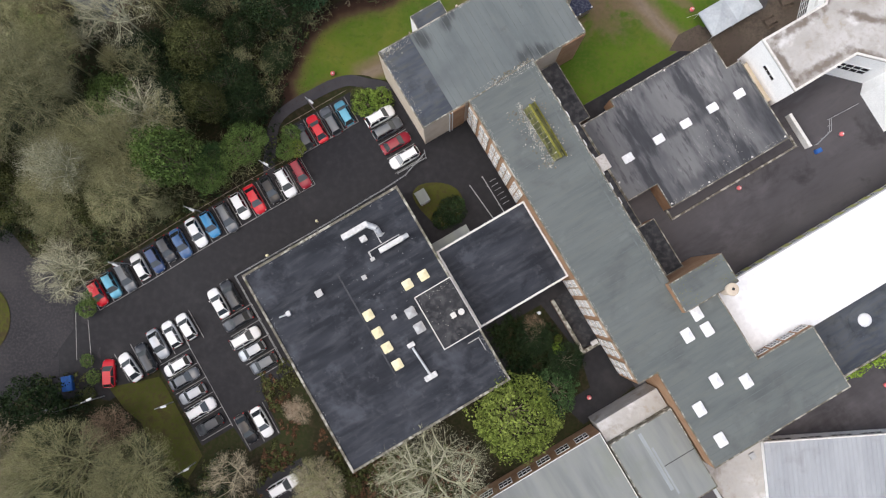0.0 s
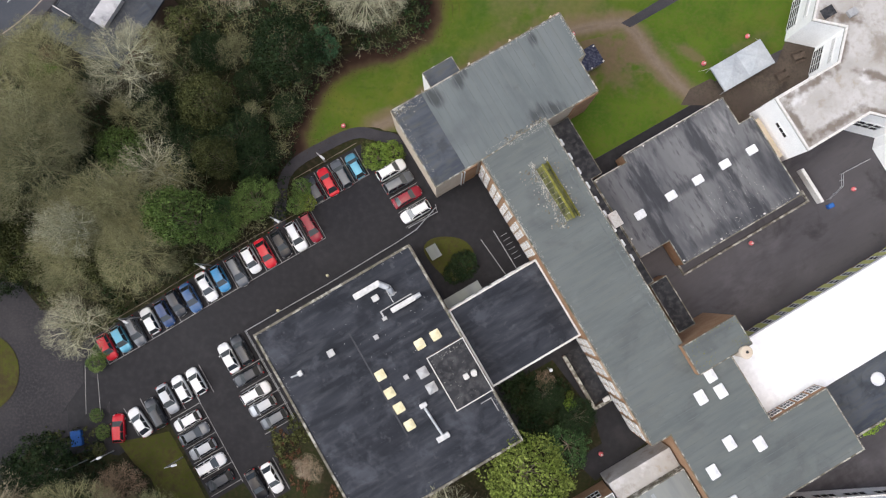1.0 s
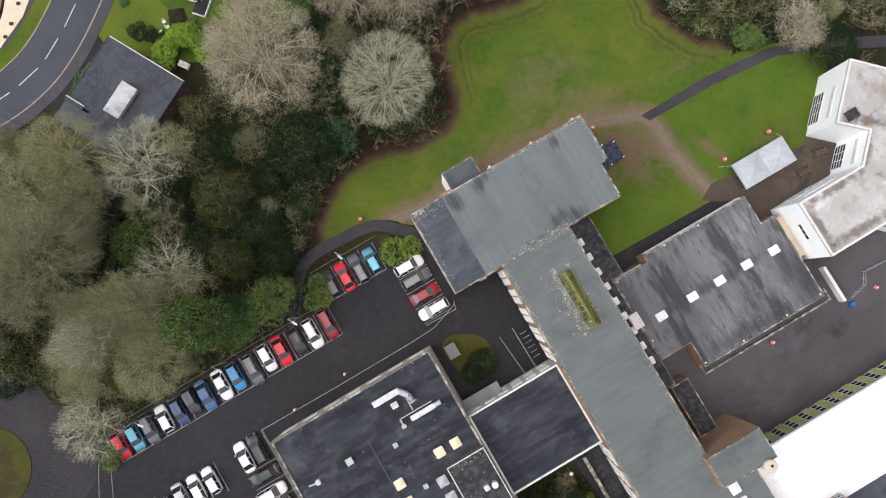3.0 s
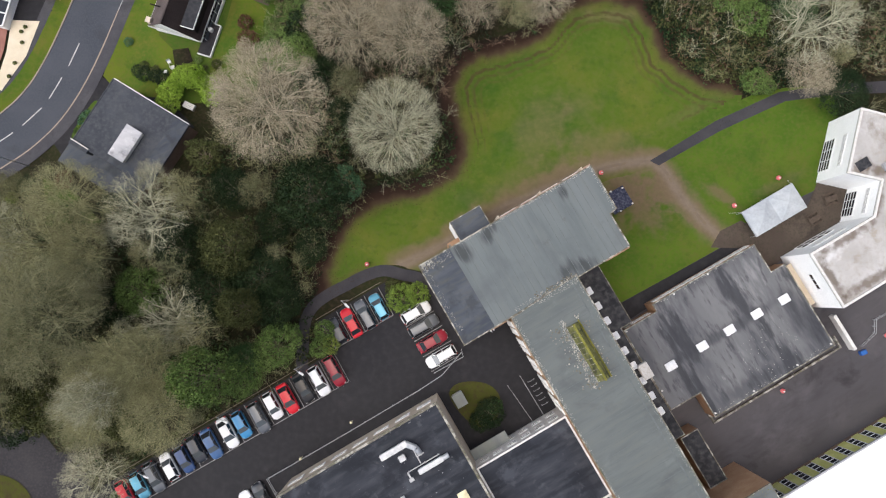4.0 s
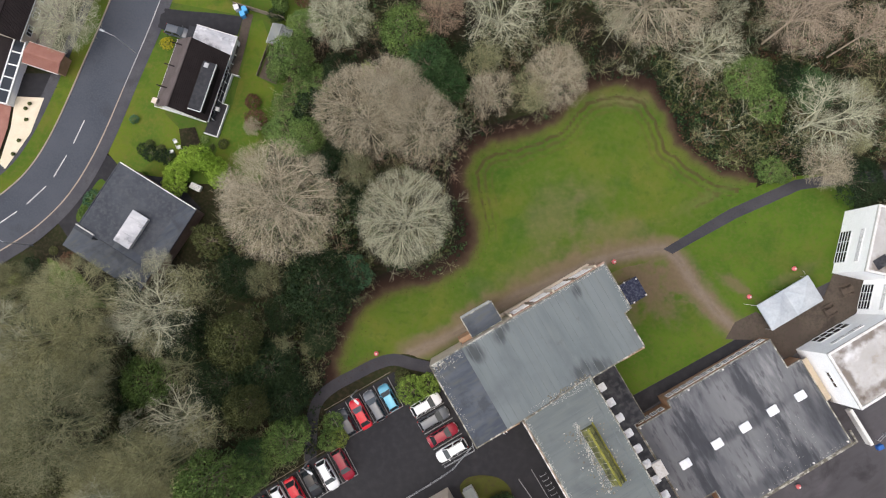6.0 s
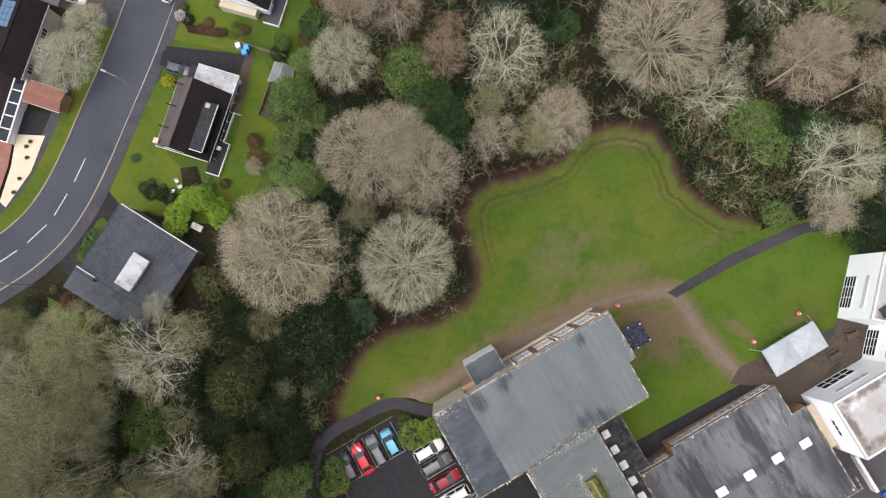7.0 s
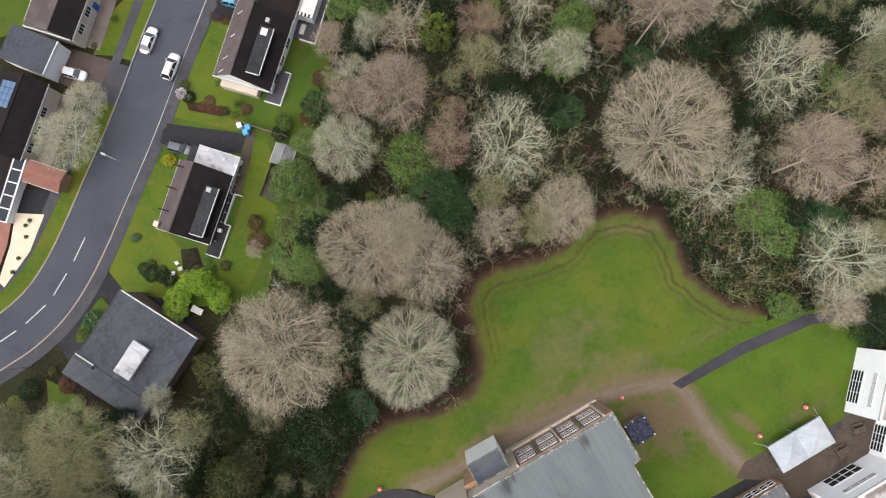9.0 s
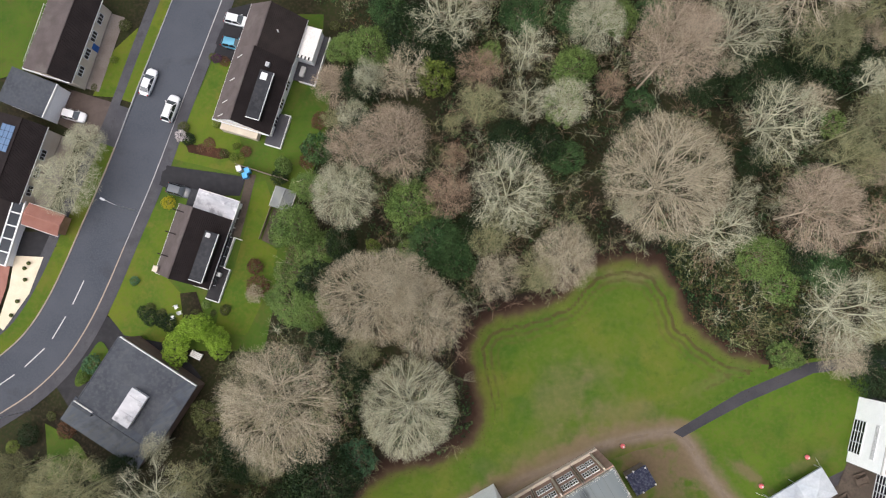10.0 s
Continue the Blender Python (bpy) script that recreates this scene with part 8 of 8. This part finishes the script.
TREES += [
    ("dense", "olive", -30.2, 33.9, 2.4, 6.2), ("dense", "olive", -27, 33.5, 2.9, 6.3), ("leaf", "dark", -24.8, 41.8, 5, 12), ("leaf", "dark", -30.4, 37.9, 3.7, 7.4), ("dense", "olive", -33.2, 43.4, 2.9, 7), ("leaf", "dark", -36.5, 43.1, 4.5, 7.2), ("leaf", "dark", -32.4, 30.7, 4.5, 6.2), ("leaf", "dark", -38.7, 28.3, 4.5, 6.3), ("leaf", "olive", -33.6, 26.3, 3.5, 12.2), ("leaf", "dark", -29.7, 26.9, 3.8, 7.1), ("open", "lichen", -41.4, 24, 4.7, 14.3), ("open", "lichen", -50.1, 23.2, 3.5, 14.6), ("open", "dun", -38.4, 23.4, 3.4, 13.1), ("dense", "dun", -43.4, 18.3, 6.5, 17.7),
]
TREES += [
    ("open", "dun", -44.7, 19.9, 4.8, 20.2), ("open", "lichen", -48.3, 15.5, 4.5, 21), ("open", "lichen", -40.4, 15.7, 3.6, 17.7), ("dense", "dun", -49.5, 18, 5.9, 19.6), ("dense", "dun", -51, 14, 5.5, 18.1), ("open", "lichen", -52.8, 16.6, 4.1, 20.8), ("open", "dun", -47.3, 21.9, 3.8, 17), ("open", "dun", -56.4, 19.6, 4.1, 20.7), ("open", "dun", -61.7, 31.4, 4.2, 19.8), ("open", "lichen", -53.1, 36.3, 3.8, 17.5), ("open", "lichen", -54.4, 28.9, 3.4, 20.4), ("dense", "dun", -42.4, 13.1, 4.8, 16.7), ("leaf", "green", -29.5, 20.8, 4.2, 15.5), ("leaf", "green", -27.5, 22.5, 2, 9.8),
]
TREES += [
    ("leaf", "green", -36.7, 17.3, 4.8, 19), ("leaf", "green", -33.6, 16.5, 3.7, 15.2), ("leaf", "holly", -33.9, 18.9, 3.7, 14.6), ("leaf", "olive", -59.9, 13.9, 4.8, 13.2), ("leaf", "olive", -42.1, 48.7, 2.7, 4.2), ("leaf", "dark", -20.1, 54.1, 2.4, 6.1), ("leaf", "dark", -24.3, 60.4, 2.8, 6.4), ("leaf", "dark", -26.8, 60.3, 2.5, 5.5), ("leaf", "dark", -39.8, 45.3, 3, 3.7), ("leaf", "dark", -25.5, 34.7, 3.6, 3.9), ("leaf", "dark", -44.2, 34.6, 3.7, 7.1), ("leaf", "dark", -55.3, 41.1, 3.3, 4.6), ("leaf", "dark", -54.5, 26.5, 4.1, 7.3), ("dense", "dun", -70.6, 34.6, 5.4, 18.7),
]
TREES += [
    ("dense", "dun", -69.8, 24.2, 6.1, 20.5), ("dense", "olive", -64.4, 18.3, 5.3, 18.8), ("dense", "olive", -40.5, 11.7, 4, 9.4), ("dense", "olive", -53.7, 12.2, 5.7, 11.6), ("dense", "dun", -58.3, 10.7, 3.9, 10.4), ("leaf", "olive", -48.1, 11.9, 3.4, 9.5), ("open", "lichen", -53.6, 3.3, 4.6, 6.8), ("open", "lichen", -57, 6.1, 3.7, 6.7), ("leaf", "olive", -62, 18.1, 3.5, 12.3), ("dense", "dun", -50.3, -23.7, 7.7, 17), ("dense", "dun", -42, -24.4, 6, 12.3), ("dense", "dun", -57.7, -23.4, 4.5, 14.7), ("dense", "brown", -47.8, -19.3, 3.7, 5.3), ("leaf", "dark", -57.2, -17, 5.2, 9.7),
]
TREES += [
    ("leaf", "dark", -57.1, -15, 2.7, 6.6), ("open", "beige", -29.7, -25.2, 4.4, 6.8), ("dense", "pink", -21, -16.3, 3.2, 9.4), ("open", "dun", -18, -26.5, 4.1, 6.2), ("leaf", "olive", -13.4, -27.2, 2.1, 4.1), ("open", "lichen", -2.1, -24.8, 7.5, 11), ("leaf", "yellow", 8.6, -16.6, 5.6, 10.5), ("leaf", "dark", 12, -6.7, 3.5, 3.4), ("dense", "brown", 11.9, -4.8, 1.6, 2.6), ("leaf", "dark", 16.4, -9.8, 3.9, 3), ("leaf", "holly", 15.2, -13.8, 3.2, 2.5), ("dense", "lichen", -65, 90.2, 4.7, 5.6), ("leaf", "green", 8.9, 94.4, 2.9, 5), ("leaf", "holly", -7.4, 74.1, 3.7, 5.1),
]
TREES += [
    ("leaf", "holly", 20.4, 96.1, 3.1, 4.9), ("leaf", "green", 3.2, 89, 2.4, 4), ("leaf", "green", 47.5, 92.2, 3.2, 2), ("leaf", "holly", 32.5, 100.2, 3.2, 3.1), ("leaf", "green", -24.9, 105.5, 3.3, 9.5), ("dense", "lichen", -66.9, 83.5, 5.2, 6), ("dense", "beige", -5, 118, 7, 15), ("dense", "pink", 12, 116, 7, 15), ("open", "lichen", 26, 114, 6, 15), ("dense", "beige", 38, 112, 7, 15), ("dense", "dun", 52, 108, 7, 15), ("dense", "pink", 62, 96, 8, 16), ("dense", "olive", 66, 82, 7, 15), ("dense", "dun", 62, 72, 6, 14),
]
TREES += [
    ("leaf", "dark", -16, 112, 5, 9), ("leaf", "holly", 3, 109, 5, 9), ("leaf", "dark", 46, 100, 5, 8), ("leaf", "dark", 55, 86, 5, 9), ("dense", "beige", -64, -26, 8, 14), ("dense", "dun", -33, -34, 7, 12), ("dense", "dun", -70, 16, 7, 14), ("dense", "olive", -74, 26, 7, 14), ("leaf", "dark", -66, 10, 5, 9), ("leaf", "dark", -62, 26, 5, 8), ("dense", "beige", -18, -27, 4.5, 8),
]
TREES += [("dense", "pink", -26.9, 99.7, 2.2, 5), ("dense", "beige", -37.4, 66.6, 2.4, 3.4)]
SHRUBS = [
    ("lime", -11.9, 27.4, 2.4, 2.6), ("lime", -9.8, 28.3, 1.6, 2.2), ("olive", -13.4, 28.9, 1.4, 1.6), ("green", -23.0, 22.8, 1.7, 2.6), ("green", -23.8, 20.4, 1.9, 2.8), ("yellow", -22.2, 20.8, 1.5, 2.2), ("green", -52.4, -2.4, 1.9, 2.2), ("green", -51.9, -0.8, 1.4, 1.8),
    ("green", -52.3, -10.0, 1.6, 2.0), ("green", -51.3, -12.4, 1.7, 2.0), ("olive", -51.9, -14.8, 1.5, 1.8),
    ("dark", 0.4, 11.6, 2.2, 2.4), ("dark", -0.6, 10.6, 1.6, 1.8), ("holly", 1.2, 12.4, 1.3, 1.6), ("bright", 55.9, -9.6, 2.6, 3.0), ("bright", 59.0, -7.6, 2.4, 2.8), ("bright", 15.5, -8.1, 0.8, 1.8), ("yellow", 15.6, -6.8, 0.9, 1.8),
]
SHRUBS += [
    ("bright", -48.8, 57.4, 1.6, 3.2), ("bright", -48.4, 59.2, 1.7, 3.4), ("bright", -47.7, 60.8, 1.7, 3.6), ("bright", -46.4, 61.6, 1.7, 3.4), ("bright", -45.0, 61.6, 1.7, 3.4), ("bright", -43.5, 61.0, 1.7, 3.4), ("bright", -42.4, 60.0, 1.6, 3.4), ("bright", -42.0, 58.6, 1.4, 3.2), ("blossom", -50.6, 91.7, 1.0, 1.6), ("blossom", -49.5, 91.3, 0.8, 1.4), ("plum", -45.5, 104.5, 0.9, 1.4), ("teal", -62.8, 55.6, 1.7, 2.4), ("green", -64.2, 53.6, 1.2, 1.6),
    ("olive", -52.0, 63.6, 1.2, 1.2), ("green", -50.4, 63.0, 1.1, 1.0), ("olive", -54.0, 64.4, 0.9, 0.8), ("teal", -57.0, 68.6, 1.0, 1.0), ("gold", -52.3, 81.0, 1.15, 1.3), ("olive", -46.6, 63.6, 1.2, 1.0),
    ("rust", -37.0, 68.0, 1.8, 1.8), ("rust", -37.6, 71.0, 1.4, 1.5), ("green", -33.8, 75.5, 2.2, 3.0), ("green", -33.0, 70.0, 2.4, 3.4), ("green", -34.4, 66.2, 2.2, 3.2), ("green", -31.4, 72.6, 2.0, 4.0), ("green", -31.0, 78.0, 2.4, 4.0),
]
SHRUBS += [
    ("yellow", -44.8, 93.8, 0.9, 1.1), ("yellow", -41.6, 89.8, 1.2, 2.6), ("yellow", -40.6, 88.4, 1.1, 2.4), ("olive", -43.4, 88.8, 1.2, 1.2), ("rust", -46.0, 90.4, 1.2, 0.9), ("olive", -50.4, 93.2, 1.5, 1.6), ("olive", -46.6, 105.0, 1.4, 1.4), ("rust", -44.4, 104.2, 1.0, 1.2),
    ("green", -33.6, 86.4, 1.6, 2.4), ("rust", -30.0, 87.6, 1.6, 1.8), ("rust", -28.4, 94.0, 1.6, 1.8), ("olive", -26.0, 103.0, 1.8, 2.6), ("green", -24.8, 106.6, 2.2, 3.4), ("olive", -26.6, 110.0, 2.0, 2.6), ("rust", -24.2, 101.4, 1.2, 1.6),
    ("yellow", -62.6, 104.4, 0.9, 1.1), ("olive", -61.0, 110.2, 1.6, 1.6), ("olive", -65.8, 100.0, 1.4, 1.2), ("yellow", -77.4, 81.4, 1.8, 2.0), ("yellow", -75.4, 80.6, 1.4, 1.6), ("olive", -80.6, 70.0, 1.4, 1.2),
    ("green", 38.8, 58.9, 2.4, 2.8), ("green", 40.6, 58.4, 1.8, 2.2), ("olive", -69.0, 47.6, 1.8, 1.6), ("rust", -66.0, 45.8, 1.8, 1.6), ("dark", -72.0, 44.8, 1.8, 1.6), ("yellow", -74.4, 43.0, 1.5, 1.4), ("olive", -63.6, 40.2, 1.8, 1.8),
]
SHRUBS += [
    ("dark", -55.2, 63.7, 1.3, 1.4), ("dark", -53.6, 63.0, 1.3, 1.4), ("dark", -52.0, 62.6, 1.3, 1.5), ("dark", -50.6, 61.9, 1.2, 1.3), ("olive", -43.9, 63.8, 1.3, 1.2), ("olive", -42.1, 64.3, 1.3, 1.4), ("green", -45.0, 65.0, 1.1, 1.0), ("yellow", -41.2, 90.0, 1.1, 2.4), ("yellow", -41.7, 88.0, 1.0, 1.8), ("rust", -47.4, 89.8, 0.9, 0.6), ("rust", -45.9, 89.5, 0.9, 0.6), ("rust", -44.2, 88.9, 0.9, 0.6), ("rust", -39.9, 89.0, 1.4, 1.2), ("olive", -50.2, 92.0, 1.0, 1.0), ("dark", -49.5, 91.3, 1.0, 1.1), ("rust", -30.3, 89.5, 1.2, 1.4), ("green", -33.8, 86.7, 1.6, 2.6), ("dark", -34.2, 84.9, 1.3, 2.0),
]
for kind, tone, x, y, r, h in TREES:
    tree(kind, tone, x, y, r, h)
for tone, x, y, r, h in SHRUBS:
    tree("shrub", tone, x, y, r, h)


# ---- undergrowth ----
def inside(loop, x, y):
    hit = False
    for (x0, y0), (x1, y1) in zip(loop, loop[1:] + loop[:1]):
        if (y0 > y) != (y1 > y) and x < x0 + (y - y0) * (x1 - x0) / (y1 - y0):
            hit = not hit
    return hit


SCHOOL_EDGE = uv_loop([(-53, 10), (-48, 29), (-9.4, 29), (-9.4, 36), (8, 36), (24, 38), (36, 36), (52, 27), (72, 26), (78, 12), (78, -48), (-12, -48), (-12, -30), (-36, -30), (-36, -6), (-42, -2), (-43, 11)])
KEEP_OUT = [grown(lawn_loop, 1.6), SCHOOL_EDGE, [(-85, 40), (-60, 42), (-45, 40), (-42, 52), (-40.5, 58), (-36, 64), (-32.5, 74), (-31, 84), (-26, 92), (-25.5, 114), (-90, 122), (-120, 40)],
            [(23, 46), (44, 55), (72, 56.5), (72, 61), (43, 59), (31, 53.6)], arc(-71, -4.3, 14), [(-50, -13), (-41, -12), (-34, -24), (-37, -28), (-45, -20)]]


def undergrowth(name, tone, count, seed, areas, leaf, tall, label, keep=None):
    """Low leaves scattered in drifts over the woodland floor."""
    rng = np.random.default_rng(seed)
    pos, nrm = [], []
    tries = 0
    while len(pos) < count and tries < count * 6:
        tries += 1
        x0, x1, y0, y1 = areas[rng.integers(len(areas))]
        x, y = rng.uniform(x0, x1), rng.uniform(y0, y1)
        if noise.noise(Vector((x * 0.13, y * 0.13, seed))) < -0.12 or any(inside(k, x, y) for k in (KEEP_OUT if keep is None else keep)):
            continue
        pos.append((x, y))
    base = np.array(pos)
    n = 20
    z = ground_many(base[:, 0], base[:, 1])
    hgt = rng.uniform(0.3, 1.0, len(base)) * tall
    p = np.concatenate([base, z[:, None]], 1)
    q = np.repeat(p, n, 0)
    nr = unit(rng.normal(size=(len(q), 3)) + np.array([0, 0, 0.8]))
    rad = np.repeat(hgt, n) * rng.uniform(0.5, 1.0, len(q))
    q = q + nr * rad[:, None] * np.array([1.15, 1.15, 0.9])
    q[:, 2] = np.maximum(q[:, 2], np.repeat(z, n) + 0.06)
    v, f = leaf_quads(q, nr, leaf * rng.uniform(0.6, 1.3, len(q)), rng)
    tagged(new(name, raw_mesh(name, v, f, LEAVES[tone])), label, "undergrowth", kind="stuff")


WEST, NORTH, SOUTH = (-80, -18, 0, 58), (-34, 76, 44, 124), (-70, -30, -42, -12)
undergrowth("ivy_undergrowth", "dark", 3000, 1, [WEST, NORTH, NORTH, SOUTH], 0.20, 1.3, "dark ivy and bramble between the trees, gap shade in the colour")
undergrowth("green_undergrowth", "holly", 2200, 2, [WEST, NORTH, NORTH, NORTH], 0.17, 1.4, "green holly and laurel seedlings in the wood")
undergrowth("bramble_undergrowth", "rust", 500, 3, [(22, 60, 58, 80), NORTH], 0.15, 1.0, "brown bracken and bramble at the wood's edge")
undergrowth("olive_undergrowth", "olive", 1300, 4, [WEST, WEST, NORTH, (24, 50, 58, 76), SOUTH], 0.24, 1.2, "olive-brown scrub on the woodland floor")


def brushwood(name, tone, count, seed, areas, tall, label):
    """Bare saplings and scrub: upright sprays of twigs scattered in drifts."""
    rng = np.random.default_rng(seed)
    x0, x1, y0, y1 = areas[0]
    x, y = rng.uniform(x0, x1, count * 4), rng.uniform(y0, y1, count * 4)
    keep = np.ones(len(x), bool)
    for loop in KEEP_OUT:
        keep &= ~within(loop, x, y)
    drift = np.array([noise.noise(Vector((a * 0.11, b * 0.11, seed))) for a, b in zip(x, y)])
    ok = np.flatnonzero(keep & (drift > -0.1))[:count]
    x, y = x[ok], y[ok]
    base = np.stack([x, y, ground_many(x, y)], 1)
    h = tall * rng.uniform(0.4, 1.0, len(x))
    i = np.repeat(np.arange(len(x)), 8)
    s0 = base[i] + np.stack([np.zeros(len(i)), np.zeros(len(i)), h[i] * rng.uniform(0.1, 0.5, len(i))], 1)
    d0 = unit(rng.normal(size=(len(i), 3)) * np.array([1, 1, 0.4]) + np.array([0, 0, 0.9]))
    e0 = s0 + d0 * (h[i] * rng.uniform(0.35, 0.6, len(i)))[:, None]
    j = np.repeat(np.arange(len(i)), 6)
    s1 = s0[j] + (e0[j] - s0[j]) * rng.uniform(0.3, 1.0, (len(j), 1))
    e1 = s1 + unit(d0[j] + rng.normal(size=(len(j), 3)) * 0.7) * (h[i][j] * rng.uniform(0.12, 0.3, len(j)))[:, None]
    v0, f0 = slivers(s0, e0, np.full(len(i), 0.022), rng)
    v1, f1 = slivers(s1, e1, np.full(len(j), 0.014), rng)
    tagged(new(name, raw_mesh(name, np.concatenate([v0, v1]), np.concatenate([f0, f1 + len(v0)]), BARKS[tone])), label, "undergrowth", kind="stuff")


brushwood("brown_brushwood", "brown", 700, 31, [NORTH], 4.5, "bare red-brown saplings between the trees")
brushwood("dun_brushwood", "dun", 800, 32, [NORTH], 5.0, "bare dun saplings between the trees")
brushwood("olive_brushwood", "olive", 700, 33, [NORTH], 4.0, "ivy-grown olive scrub between the trees")
brushwood("lichen_brushwood", "lichen", 400, 34, [NORTH], 5.0, "pale lichened saplings between the trees")
brushwood("west_brushwood", "olive", 500, 35, [WEST], 4.5, "olive saplings in the west wood")
brushwood("west_saplings", "dun", 350, 36, [WEST], 4.5, "dun saplings in the west wood")
EDGE = [(24, 46, 57, 76)]
undergrowth("bramble_bank", "rust", 420, 5, EDGE, 0.12, 1.1, "rusty bramble bank beside the lawn")
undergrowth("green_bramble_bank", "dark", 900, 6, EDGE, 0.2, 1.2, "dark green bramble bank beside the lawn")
undergrowth("olive_bramble_bank", "olive", 600, 7, EDGE, 0.18, 1.3, "olive bramble bank beside the lawn")
HALL_EDGE = [uv_loop([(-25.0, 18), (-25.0, -14.6), (3, -14.6), (3, 18)]), uv_loop([(-12.4, -26), (8.5, -26), (8.5, -45), (-12.4, -45)]), uv_loop([(-36.5, -0.5), (-30.4, -0.5), (-30.4, -6), (-36.5, -6)]), uv_loop([(-37, -10), (-31, -10), (-31, -14), (-37, -14)])]
BED = [(-27, -14, -30, -9), (-16, 4, -31, -22)]
undergrowth("bed_scrub", "olive", 420, 8, BED, 0.2, 0.9, "olive scrub in the bed below the hall", HALL_EDGE)
undergrowth("bed_leaves", "rust", 420, 9, BED, 0.18, 0.5, "rusty dead leaves in the bed below the hall", HALL_EDGE)
undergrowth("court_scrub", "dark", 420, 10, [(5, 17, -14, 0)], 0.2, 1.2, "dark shrubs filling the courtyard garden", [uv_loop([(-25, 20), (1.9, 20), (1.9, -14), (-25, -14)]), uv_loop([(11.8, 10), (40, 10), (40, -40), (11.8, -40)]), uv_loop([(-5, 10), (20, 10), (20, -7.4), (-5, -7.4)])])


def litter_edge(name, loop, count, seed, mat, spread_m, label):
    """Dead leaves and tufts strewn along an outline."""
    rng = np.random.default_rng(seed)
    lp = np.array(loop)
    seg = np.array([k for k in range(len(lp)) if not (-16 < lp[k, 0] < 30 and lp[k, 1] < 34.6 + 0.405 * (lp[k, 0] + 13))])
    i = seg[rng.integers(len(seg), size=count)]
    t = rng.random(count)[:, None]
    p = lp[i] * (1 - t) + lp[(i + 1) % len(lp)] * t + rng.normal(size=(count, 2)) * spread_m
    z = ground_many(p[:, 0], p[:, 1]) + 0.125
    pos = np.concatenate([p, z[:, None]], 1)
    nrm = np.tile([[0.0, 0.0, 3.0]], (count, 1))
    v, f = leaf_quads(pos, nrm, rng.uniform(0.03, 0.09, count), rng)
    tagged(new(name, raw_mesh(name, v, f, mat)), label, "leaf litter", kind="stuff")


litter_edge("strewn_leaves", lawn_loop, 1300, 21, M_LITTER, 0.9, "dead leaves strewn along the lawn's edge")
